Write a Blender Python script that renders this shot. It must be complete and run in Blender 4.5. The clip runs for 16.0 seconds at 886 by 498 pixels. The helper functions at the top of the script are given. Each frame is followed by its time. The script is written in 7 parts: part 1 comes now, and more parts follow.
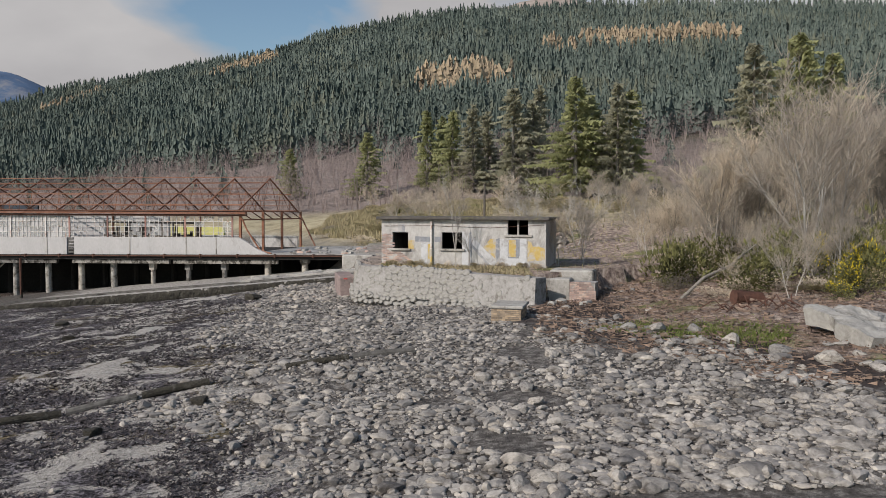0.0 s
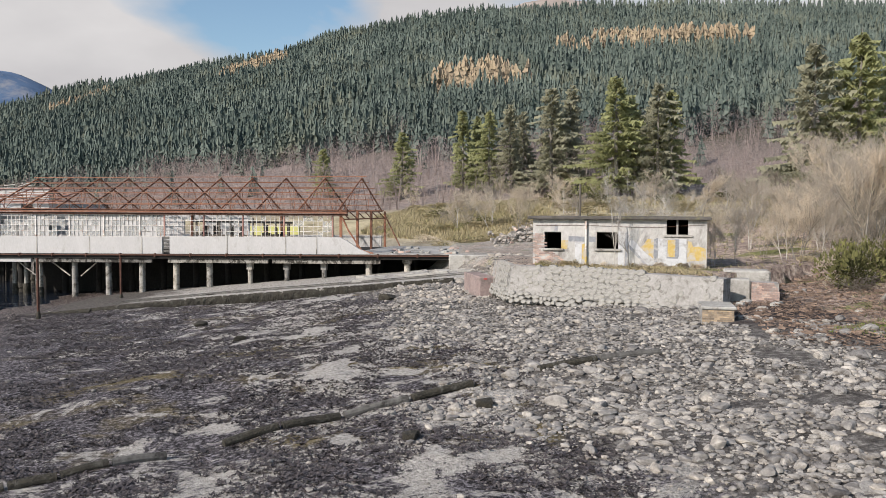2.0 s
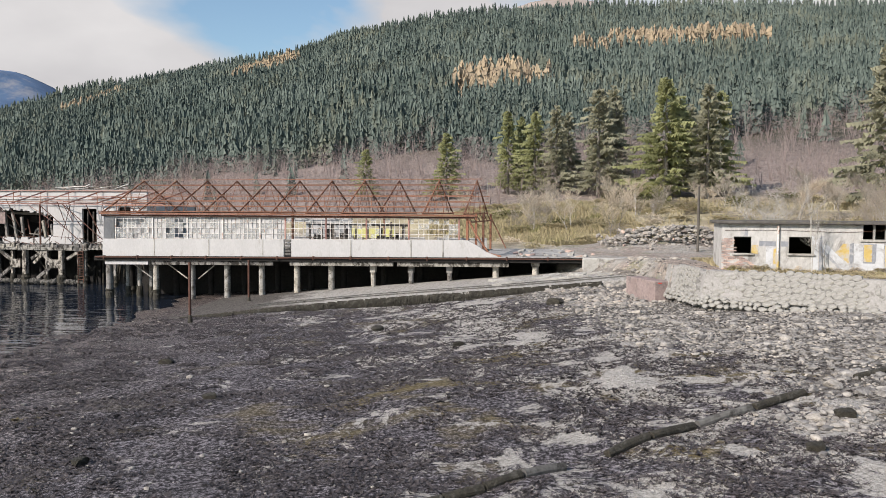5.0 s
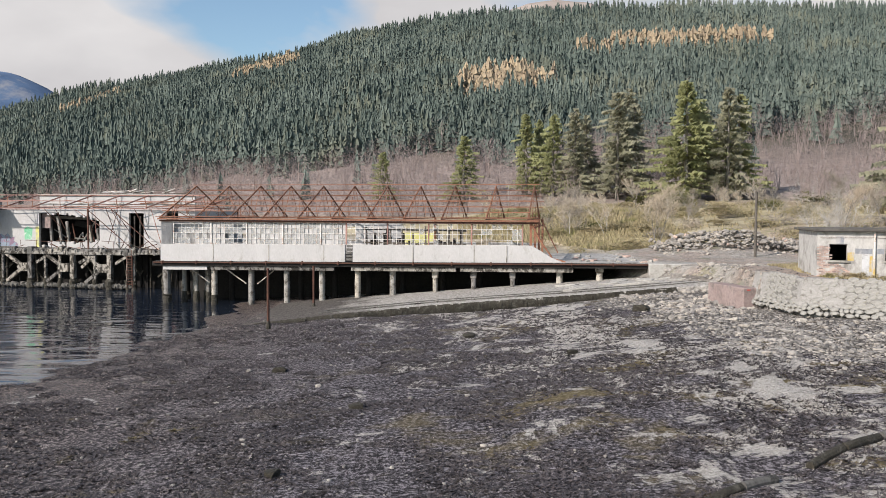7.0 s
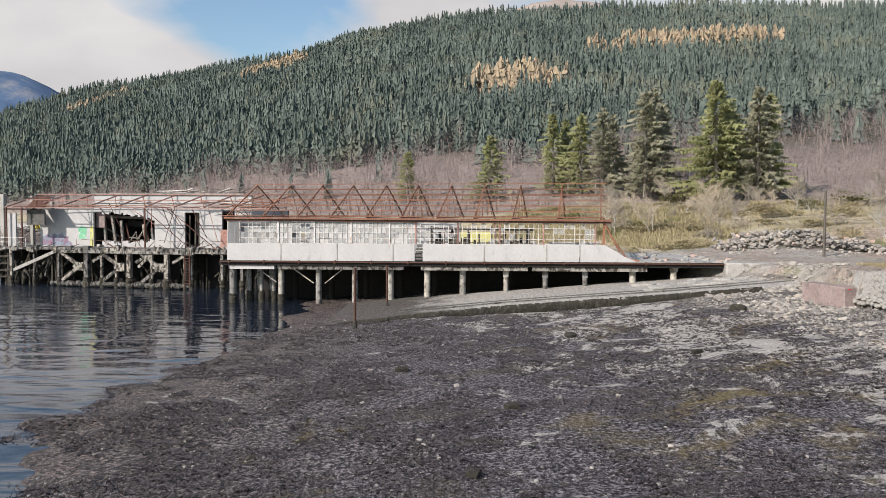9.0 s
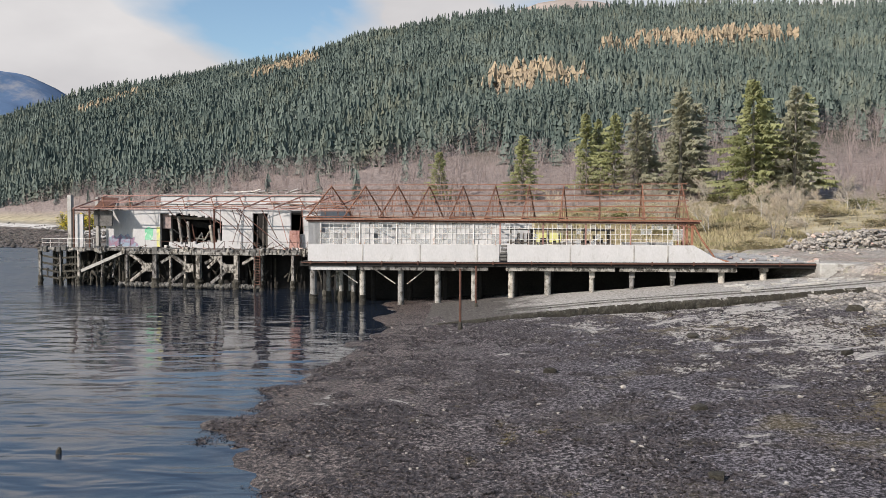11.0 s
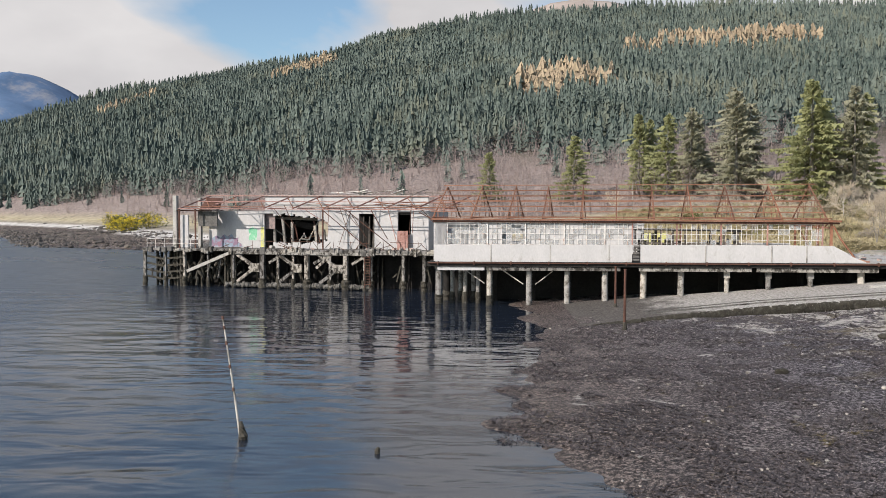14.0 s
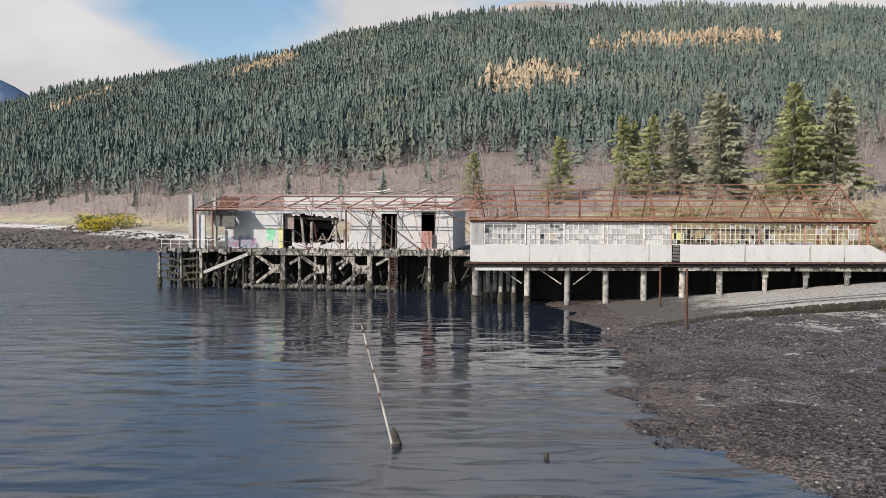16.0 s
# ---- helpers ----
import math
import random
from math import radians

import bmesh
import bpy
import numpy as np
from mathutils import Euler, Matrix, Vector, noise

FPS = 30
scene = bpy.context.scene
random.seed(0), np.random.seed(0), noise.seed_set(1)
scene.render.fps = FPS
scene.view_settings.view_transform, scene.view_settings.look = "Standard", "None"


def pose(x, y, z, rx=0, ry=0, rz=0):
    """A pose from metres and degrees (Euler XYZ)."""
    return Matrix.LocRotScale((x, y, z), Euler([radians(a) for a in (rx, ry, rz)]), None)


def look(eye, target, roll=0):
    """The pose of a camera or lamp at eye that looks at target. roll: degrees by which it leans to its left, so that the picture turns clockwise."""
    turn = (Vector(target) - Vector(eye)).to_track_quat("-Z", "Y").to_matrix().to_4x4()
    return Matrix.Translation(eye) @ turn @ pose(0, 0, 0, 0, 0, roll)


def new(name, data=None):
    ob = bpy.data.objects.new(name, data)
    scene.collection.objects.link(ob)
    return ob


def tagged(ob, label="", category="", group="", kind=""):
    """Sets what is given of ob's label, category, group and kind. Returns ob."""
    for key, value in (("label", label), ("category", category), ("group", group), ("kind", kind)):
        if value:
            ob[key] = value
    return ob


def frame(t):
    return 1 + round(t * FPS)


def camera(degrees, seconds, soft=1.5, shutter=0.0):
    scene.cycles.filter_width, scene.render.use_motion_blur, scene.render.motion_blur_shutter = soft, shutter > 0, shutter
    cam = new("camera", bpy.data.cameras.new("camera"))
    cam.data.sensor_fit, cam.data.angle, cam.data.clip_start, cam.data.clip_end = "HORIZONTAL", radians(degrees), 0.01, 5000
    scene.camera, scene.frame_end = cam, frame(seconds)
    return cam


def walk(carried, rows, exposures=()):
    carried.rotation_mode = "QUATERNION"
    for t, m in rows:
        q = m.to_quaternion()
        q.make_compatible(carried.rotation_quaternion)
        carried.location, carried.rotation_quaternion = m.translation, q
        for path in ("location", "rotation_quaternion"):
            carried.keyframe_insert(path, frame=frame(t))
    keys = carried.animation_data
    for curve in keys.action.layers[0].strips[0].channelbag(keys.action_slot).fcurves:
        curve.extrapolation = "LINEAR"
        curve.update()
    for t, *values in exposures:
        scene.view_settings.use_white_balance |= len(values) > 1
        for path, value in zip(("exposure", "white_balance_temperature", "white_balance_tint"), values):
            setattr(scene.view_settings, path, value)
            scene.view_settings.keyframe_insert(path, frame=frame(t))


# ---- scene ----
cam = camera(57.5, 16.0, soft=0.75)
PATH = [
    (0, (1.014, 0.71, 8.093), (0.944, 2.706, 7.997), 0.2),
    (0.5, (-1.34, 0.711, 8.086), (-1.41, 2.708, 7.989), 0.2),
    (1, (-3.599, 0.763, 8.064), (-3.668, 2.759, 7.968), 0.2),
    (1.5, (-5.69, 0.812, 8.025), (-5.76, 2.809, 7.929), 0.3),
    (2, (-7.639, 0.906, 7.999), (-7.71, 2.903, 7.904), 0.3),
    (2.5, (-9.625, 0.851, 8.006), (-9.698, 2.848, 7.911), 0.3),
    (3, (-11.516, 0.788, 8.059), (-11.592, 2.784, 7.964), 0.3),
    (3.5, (-13.326, 0.749, 8.116), (-13.404, 2.746, 8.021), 0.3),
    (4, (-15.036, 0.665, 8.136), (-15.115, 2.661, 8.04), 0.3),
    (6.5, (-22.731, 0.468, 8.491), (-22.794, 2.465, 8.396), 0.3),
    (7, (-24.159, 0.192, 8.576), (-24.22, 2.189, 8.483), 0.3),
    (7.5, (-25.621, 0.078, 8.607), (-25.682, 2.075, 8.512), 0.3),
    (8, (-27.105, 0.045, 8.608), (-27.168, 2.042, 8.513), 0.2),
    (8.5, (-28.663, 0.147, 8.563), (-28.728, 2.144, 8.468), 0.3),
    (9, (-30.179, 0.147, 8.518), (-30.245, 2.143, 8.424), 0.3),
    (11.5, (-39.18, -0.207, 8.558), (-39.258, 1.789, 8.464), 0.2),
    (12, (-40.954, -0.381, 8.58), (-41.034, 1.615, 8.486), 0.2),
    (12.5, (-42.719, -0.54, 8.578), (-42.801, 1.456, 8.485), 0.2),
    (13, (-44.63, -0.557, 8.551), (-44.715, 1.439, 8.459), 0.2),
    (13.5, (-46.546, -0.597, 8.544), (-46.635, 1.399, 8.451), 0.2),
    (14, (-48.431, -0.538, 8.498), (-48.524, 1.458, 8.405), 0.2),
    (14.5, (-50.343, -0.406, 8.418), (-50.436, 1.589, 8.325), 0.2),
    (15, (-52.226, -0.294, 8.352), (-52.276, 1.703, 8.26), 0.2),
    (15.5, (-54.112, -0.186, 8.371), (-54.13, 1.812, 8.277), 0.2),
    (16, (-55.949, -0.059, 8.478), (-55.933, 1.939, 8.385), 0.2),
]
walk(cam, [(t, look(eye, target, roll)) for t, eye, target, roll in PATH],
     [(0.0, -0.3), (0.5, -0.24), (1.0, -0.12), (1.5, 0.02), (2.0, 0.14), (2.5, 0.24), (16.0, 0.24)])

# ---- light and sky ----
SUN = Vector((-0.62, -0.58, 0.56)).normalized()   # towards the sun
world = bpy.data.worlds.new("sky")
scene.world = world
world.use_nodes = True


def nd(tree, kind, **values):
    n = tree.nodes.new(kind)
    for k, v in values.items():
        if k in n.inputs:
            n.inputs[k].default_value = v
    return n


def build_sky():
    t = world.node_tree
    t.nodes.clear()
    out, bg = nd(t, "ShaderNodeOutputWorld"), nd(t, "ShaderNodeBackground", Strength=1.0)
    sky = nd(t, "ShaderNodeTexSky")
    sky.sky_type, sky.sun_disc = "NISHITA", False
    sky.sun_elevation = math.asin(SUN.z)
    sky.sun_rotation = math.atan2(SUN.x, SUN.y)
    gain = nd(t, "ShaderNodeVectorMath")
    gain.operation = "MULTIPLY"
    gain.inputs[1].default_value = (0.118, 0.126, 0.126)
    t.links.new(sky.outputs[0], gain.inputs[0])
    co = nd(t, "ShaderNodeTexCoord")
    mp = nd(t, "ShaderNodeMapping", Location=(2.35, 0.4, 0.55), Scale=(1.0, 1.0, 2.2))
    t.links.new(co.outputs["Generated"], mp.inputs[0])
    big = nd(t, "ShaderNodeTexNoise", Scale=1.7, Detail=6.0, Roughness=0.5, Distortion=0.3)
    t.links.new(mp.outputs[0], big.inputs["Vector"])
    ramp = nd(t, "ShaderNodeValToRGB")
    ramp.color_ramp.elements[0].position, ramp.color_ramp.elements[1].position = 0.36, 0.47
    up = nd(t, "ShaderNodeSeparateXYZ")
    t.links.new(co.outputs["Generated"], up.inputs[0])
    rise = nd(t, "ShaderNodeMapRange")
    rise.inputs["From Min"].default_value, rise.inputs["From Max"].default_value = 0.42, 0.8
    t.links.new(up.outputs["Z"], rise.inputs["Value"])
    thin = nd(t, "ShaderNodeMath")              # the cloud thins out overhead
    thin.operation = "MULTIPLY_ADD"
    thin.inputs[1].default_value = -0.30
    t.links.new(rise.outputs[0], thin.inputs[0])
    t.links.new(big.outputs["Fac"], thin.inputs[2])
    gap = nd(t, "ShaderNodeVectorMath")         # the break in the cloud over the loch
    gap.operation = "DOT_PRODUCT"
    gap.inputs[1].default_value = Vector((-0.27, 1.0, 0.36)).normalized()
    t.links.new(co.outputs["Generated"], gap.inputs[0])
    wide = nd(t, "ShaderNodeMapRange")
    wide.inputs["From Min"].default_value, wide.inputs["From Max"].default_value = 0.9775, 0.997
    t.links.new(gap.outputs["Value"], wide.inputs["Value"])
    less = nd(t, "ShaderNodeMath")
    less.operation = "MULTIPLY_ADD"
    less.inputs[1].default_value = -0.24
    t.links.new(wide.outputs[0], less.inputs[0])
    t.links.new(thin.outputs[0], less.inputs[2])
    gap2 = nd(t, "ShaderNodeVectorMath")
    gap2.operation = "DOT_PRODUCT"
    gap2.inputs[1].default_value = Vector((-0.58, 1.0, 0.62)).normalized()
    t.links.new(co.outputs["Generated"], gap2.inputs[0])
    wide2 = nd(t, "ShaderNodeMapRange")
    wide2.inputs["From Min"].default_value, wide2.inputs["From Max"].default_value = 0.965, 0.99
    t.links.new(gap2.outputs["Value"], wide2.inputs["Value"])
    less2 = nd(t, "ShaderNodeMath")
    less2.operation = "MULTIPLY_ADD"
    less2.inputs[1].default_value = -0.22
    t.links.new(wide2.outputs[0], less2.inputs[0])
    t.links.new(less.outputs[0], less2.inputs[2])
    back = nd(t, "ShaderNodeMapRange")          # and is broken where the sun stands
    back.inputs["From Min"].default_value, back.inputs["From Max"].default_value = 0.25, -0.55
    t.links.new(up.outputs["Y"], back.inputs["Value"])
    open_sky = nd(t, "ShaderNodeMath")
    open_sky.operation = "MULTIPLY_ADD"
    open_sky.inputs[1].default_value = -0.16
    t.links.new(back.outputs[0], open_sky.inputs[0])
    t.links.new(less2.outputs[0], open_sky.inputs[2])
    t.links.new(open_sky.outputs[0], ramp.inputs[0])
    soft = nd(t, "ShaderNodeTexNoise", Scale=4.0, Detail=5.0)
    t.links.new(mp.outputs[0], soft.inputs["Vector"])
    grey = nd(t, "ShaderNodeValToRGB")
    grey.color_ramp.elements[0].color, grey.color_ramp.elements[1].color = (0.52, 0.505, 0.515, 1), (0.66, 0.64, 0.64, 1)
    grey.color_ramp.elements[0].position, grey.color_ramp.elements[1].position = 0.3, 0.6
    t.links.new(soft.outputs["Fac"], grey.inputs[0])
    mix = nd(t, "ShaderNodeMix")
    mix.data_type = "RGBA"
    t.links.new(ramp.outputs[0], mix.inputs["Factor"])
    t.links.new(gain.outputs[0], mix.inputs["A"])
    t.links.new(grey.outputs[0], mix.inputs["B"])
    t.links.new(mix.outputs["Result"], bg.inputs["Color"])
    t.links.new(bg.outputs[0], out.inputs[0])


build_sky()
sun = new("sun", bpy.data.lights.new("sun", "SUN"))
sun.data.energy, sun.data.angle, sun.data.color = 5.0, radians(0.6), (1.0, 0.905, 0.835)
sun.matrix_world = look(SUN * 200, (0, 0, 0))

# ---- materials ----
def ramp_of(t, stops, source):
    r = nd(t, "ShaderNodeValToRGB")
    e = r.color_ramp.elements
    while len(e) < len(stops):
        e.new(0.5)
    for k, (p, c) in enumerate(stops):
        e[k].position, e[k].color = p, (*c, 1) if len(c) == 3 else c
    t.links.new(source, r.inputs[0])
    return r.outputs[0]


def mixc(t, fac, a, b, how="MIX"):
    m = nd(t, "ShaderNodeMix")
    m.data_type, m.blend_type = "RGBA", how
    for key, v in (("Factor", fac), ("A", a), ("B", b)):
        sock = m.inputs[key] if key == "Factor" else [i for i in m.inputs if i.name == key and i.type == "RGBA"][0]
        if hasattr(v, "is_linked"):
            t.links.new(v, sock)
        elif key == "Factor":
            sock.default_value = v
        else:
            sock.default_value = (*v, 1)
    return [o for o in m.outputs if o.type == "RGBA"][0]


def noise_of(t, scale, detail=4.0, rough=0.55, stretch=(1, 1, 1), world_space=False, distortion=0.0, shift=(0, 0, 0)):
    if world_space:
        src = nd(t, "ShaderNodeNewGeometry").outputs["Position"]
    else:
        src = nd(t, "ShaderNodeTexCoord").outputs["Object"]
    mp = nd(t, "ShaderNodeMapping", Scale=stretch, Location=shift)
    t.links.new(src, mp.inputs[0])
    n = nd(t, "ShaderNodeTexNoise", Scale=scale, Detail=detail, Roughness=rough, Distortion=distortion)
    t.links.new(mp.outputs[0], n.inputs["Vector"])
    return n.outputs["Fac"]


def start(name, rough=0.8, metal=0.0, spec=0.3):
    m = bpy.data.materials.new(name)
    m.use_nodes = True
    t = m.node_tree
    b = t.nodes["Principled BSDF"]
    b.inputs["Roughness"].default_value, b.inputs["Metallic"].default_value = rough, metal
    b.inputs["Specular IOR Level"].default_value = spec
    return m, t, b


def bump(t, b, height, strength=0.4, dist=0.02):
    n = nd(t, "ShaderNodeBump", Strength=strength, Distance=dist)
    t.links.new(height, n.inputs["Height"])
    t.links.new(n.outputs[0], b.inputs["Normal"])


def rand_of(t, island):
    return nd(t, "ShaderNodeNewGeometry").outputs["Random Per Island"] if island else nd(t, "ShaderNodeObjectInfo").outputs["Random"]


def stuff_mat(name, dark, light, stain=None, grain=6.0, blotch=0.5, rough=0.85, metal=0.0, vary=None, stretch=(1, 1, 1), bumpy=0.4, dist=0.02, stain_at=(0.52, 0.66), world_space=False, spec=0.3, leafy=0.0):
    """Two scales of noise between two colours, a stain over it, and a random shade for each piece (vary: 'island' or 'object')."""
    m, t, b = start(name, rough, metal, spec)
    fine = noise_of(t, grain, 6.0, 0.65, stretch, world_space)
    big = noise_of(t, blotch, 4.0, 0.6, stretch, world_space)
    both = nd(t, "ShaderNodeMath")
    both.operation = "MULTIPLY_ADD"
    t.links.new(fine, both.inputs[0])
    both.inputs[1].default_value = 0.6
    half = nd(t, "ShaderNodeMath")
    half.operation = "MULTIPLY"
    t.links.new(big, half.inputs[0])
    half.inputs[1].default_value = 0.4
    t.links.new(half.outputs[0], both.inputs[2])
    c = ramp_of(t, [(0.32, dark), (0.68, light)], both.outputs[0])
    if stain:
        s = noise_of(t, blotch * 1.7, 7.0, 0.7, stretch, world_space, 0.4, (7, 3, 5))
        k = ramp_of(t, [(stain_at[0], (0, 0, 0)), (stain_at[1], (1, 1, 1))], s)
        c = mixc(t, k, c, stain)
    if vary:
        r = rand_of(t, vary != "object")
        k = ramp_of(t, [(0.0, (0.62, 0.62, 0.64)), (0.5, (1, 1, 1)), (1.0, (1.35, 1.3, 1.22))] if vary != "soft" else [(0.0, (0.8, 0.8, 0.82)), (1.0, (1.15, 1.15, 1.1))], r)
        c = mixc(t, 1.0, c, k, "MULTIPLY")
    t.links.new(c, b.inputs["Base Color"])
    if bumpy:
        bump(t, b, fine, bumpy, dist)
    if leafy:
        tl, mx = nd(t, "ShaderNodeBsdfTranslucent"), nd(t, "ShaderNodeMixShader")
        mx.inputs[0].default_value = leafy
        t.links.new(c, tl.inputs["Color"])
        t.links.new(b.outputs[0], mx.inputs[1])
        t.links.new(tl.outputs[0], mx.inputs[2])
        t.links.new(mx.outputs[0], t.nodes["Material Output"].inputs[0])
    return m


M = {}
M["render_white"] = stuff_mat("white_render", (0.37, 0.365, 0.36), (0.49, 0.485, 0.48), (0.31, 0.30, 0.28), 7.0, 0.9, 0.9, stretch=(1, 1, 0.5), stain_at=(0.57, 0.72))
M["render_grey"] = stuff_mat("grey_render", (0.33, 0.32, 0.30), (0.56, 0.55, 0.53), (0.17, 0.155, 0.14), 6.0, 0.5, 0.9, stretch=(1, 1, 0.6), stain_at=(0.5, 0.68))
M["concrete"] = stuff_mat("weathered_concrete", (0.24, 0.23, 0.21), (0.44, 0.43, 0.40), (0.12, 0.11, 0.095), 5.0, 0.6, 0.92)
M["concrete_dark"] = stuff_mat("dark_concrete", (0.06, 0.057, 0.052), (0.17, 0.165, 0.155), (0.03, 0.028, 0.025), 5.0, 0.8, 0.92)
M["pile"] = stuff_mat("concrete_pile", (0.20, 0.19, 0.17), (0.42, 0.41, 0.38), (0.10, 0.09, 0.075), 6.0, 1.1, 0.9, vary="object", stain_at=(0.48, 0.62))
M["weed_pile"] = stuff_mat("weedy_pile_foot", (0.015, 0.014, 0.011), (0.07, 0.062, 0.045), (0.10, 0.095, 0.08), 14.0, 2.0, 0.7, bumpy=1.0, dist=0.08)
M["timber"] = stuff_mat("bleached_timber", (0.23, 0.215, 0.19), (0.45, 0.43, 0.39), (0.11, 0.10, 0.085), 7.0, 0.9, 0.9, vary="object", stretch=(1, 1, 0.3))
M["pier_timber"] = stuff_mat("stained_pier_timber", (0.13, 0.122, 0.108), (0.37, 0.355, 0.325), (0.035, 0.032, 0.027), 6.0, 1.3, 0.9, vary="object", stretch=(1, 1, 0.6), stain_at=(0.47, 0.56))
M["rubble"] = stuff_mat("brown_rubble", (0.18, 0.168, 0.15), (0.40, 0.38, 0.35), (0.27, 0.235, 0.21), 5.0, 0.8, 0.92, vary="island")
M["joint"] = stuff_mat("deep_joint", (0.12, 0.115, 0.105), (0.25, 0.245, 0.23), (0.07, 0.066, 0.058), 9.0, 1.4, 0.95)
M["far_rock"] = stuff_mat("weedy_shore_rock", (0.035, 0.031, 0.029), (0.15, 0.138, 0.125), None, 1.0, 0.1, 0.9, vary="island", world_space=True)
M["timber_dark"] = stuff_mat("dark_timber", (0.05, 0.045, 0.04), (0.15, 0.135, 0.115), None, 7.0, 0.9, 0.9, vary="object")
M["rust"] = stuff_mat("rusty_red_steel", (0.115, 0.052, 0.034), (0.285, 0.14, 0.09), (0.24, 0.15, 0.11), 5.0, 0.7, 0.85, metal=0.1, vary="object")
M["rust_pale"] = stuff_mat("faded_red_steel", (0.22, 0.10, 0.08), (0.42, 0.28, 0.245), (0.18, 0.07, 0.05), 5.0, 0.7, 0.85, vary="object")
M["rust_dark"] = stuff_mat("dark_rusted_steel", (0.05, 0.026, 0.02), (0.14, 0.07, 0.05), None, 6.0, 0.9, 0.8, metal=0.2)
M["bar_white"] = stuff_mat("flaking_white_steel", (0.48, 0.46, 0.43), (0.72, 0.71, 0.68), (0.30, 0.17, 0.11), 9.0, 1.5, 0.8)
M["roof_felt"] = stuff_mat("dark_roof_felt", (0.06, 0.055, 0.05), (0.14, 0.13, 0.12), (0.17, 0.16, 0.09), 5.0, 0.7, 0.95)
# colour of charred boards, used too as the shade inside rooms
M["black"] = stuff_mat("charred_and_shaded_interior", (0.012, 0.011, 0.010), (0.04, 0.037, 0.034), None, 5.0, 0.7, 0.95)
M["stone"] = stuff_mat("rubble_stone", (0.20, 0.195, 0.185), (0.37, 0.362, 0.345), (0.26, 0.245, 0.21), 7.0, 1.6, 0.9, vary="soft", bumpy=0.7, dist=0.04)
M["mortar"] = stuff_mat("old_mortar", (0.22, 0.213, 0.20), (0.37, 0.36, 0.345), (0.12, 0.11, 0.095), 9.0, 1.4, 0.95)
M["cobble"] = stuff_mat("beach_cobbles", (0.09, 0.085, 0.08), (0.44, 0.42, 0.39), (0.085, 0.075, 0.065), 5.0, 0.8, 0.85, vary="island", bumpy=0.5, dist=0.03, world_space=True)
M["boulder"] = stuff_mat("grey_boulder", (0.18, 0.172, 0.16), (0.39, 0.375, 0.35), (0.12, 0.11, 0.10), 6.0, 1.4, 0.88, vary="object", bumpy=0.6, dist=0.04)
M["brick"] = stuff_mat("tan_brick", (0.26, 0.20, 0.14), (0.42, 0.34, 0.25), (0.18, 0.155, 0.13), 12.0, 1.5, 0.9, vary="object")
M["brick_red"] = stuff_mat("red_brick", (0.30, 0.21, 0.18), (0.44, 0.345, 0.305), (0.40, 0.37, 0.34), 12.0, 1.5, 0.9, vary="object")
M["weed"] = stuff_mat("bladder_wrack", (0.014, 0.012, 0.013), (0.118, 0.104, 0.107), (0.13, 0.105, 0.045), 6.0, 0.25, 0.6, vary="island", world_space=True, spec=0.4, stain_at=(0.6, 0.72))
M["mussel"] = stuff_mat("mussel_crust", (0.03, 0.028, 0.025), (0.22, 0.21, 0.19), (0.05, 0.045, 0.035), 9.0, 1.5, 0.8, bumpy=1.0, dist=0.08)
M["yellow"] = stuff_mat("yellow_paint", (0.44, 0.43, 0.12), (0.60, 0.58, 0.24), (0.36, 0.37, 0.25), 5.0, 1.2, 0.8)
M["orange"] = stuff_mat("ochre_paint", (0.42, 0.30, 0.09), (0.55, 0.42, 0.16), (0.43, 0.40, 0.35), 6.0, 1.2, 0.85, stain_at=(0.46, 0.6))
M["slate_paint"] = stuff_mat("slate_blue_paint", (0.17, 0.18, 0.20), (0.30, 0.315, 0.34), (0.42, 0.41, 0.40), 6.0, 0.9, 0.85, stain_at=(0.5, 0.64))
M["pale_paint"] = stuff_mat("pale_grey_paint", (0.42, 0.43, 0.44), (0.58, 0.59, 0.60), (0.3, 0.29, 0.28), 6.0, 0.9, 0.85)
M["green_paint"] = stuff_mat("green_paint", (0.10, 0.36, 0.20), (0.25, 0.52, 0.34), (0.6, 0.62, 0.58), 5.0, 0.8, 0.85, stain_at=(0.48, 0.6))
M["purple_paint"] = stuff_mat("purple_blue_paint", (0.13, 0.14, 0.22), (0.33, 0.16, 0.19), (0.22, 0.28, 0.34), 3.0, 0.9, 0.85, stain_at=(0.45, 0.55))
M["red_paint"] = stuff_mat("red_paint", (0.45, 0.04, 0.04), (0.6, 0.09, 0.07), None, 5.0, 0.8, 0.85)
M["conifer"] = stuff_mat("spruce_plantation", (0.020, 0.036, 0.034), (0.165, 0.196, 0.170), (0.135, 0.145, 0.11), 0.28, 0.012, 0.95, vary=None, bumpy=0, world_space=True, spec=0.1)
M["larch"] = stuff_mat("tan_larch", (0.24, 0.19, 0.13), (0.38, 0.31, 0.222), None, 1.3, 0.02, 0.95, vary="soft", bumpy=0, world_space=True, spec=0.1)
M["needles"] = stuff_mat("spruce_needles", (0.24, 0.255, 0.125), (0.50, 0.51, 0.28), None, 1.2, 0.2, 0.9, vary="soft", bumpy=0, spec=0.1, leafy=0.5)
M["needles_grey"] = stuff_mat("dull_spruce_needles", (0.25, 0.25, 0.18), (0.49, 0.48, 0.36), None, 1.2, 0.2, 0.9, vary="soft", bumpy=0, spec=0.1, leafy=0.5)
M["bark"] = stuff_mat("grey_bark", (0.12, 0.11, 0.095), (0.31, 0.29, 0.255), None, 8.0, 0.8, 0.95)
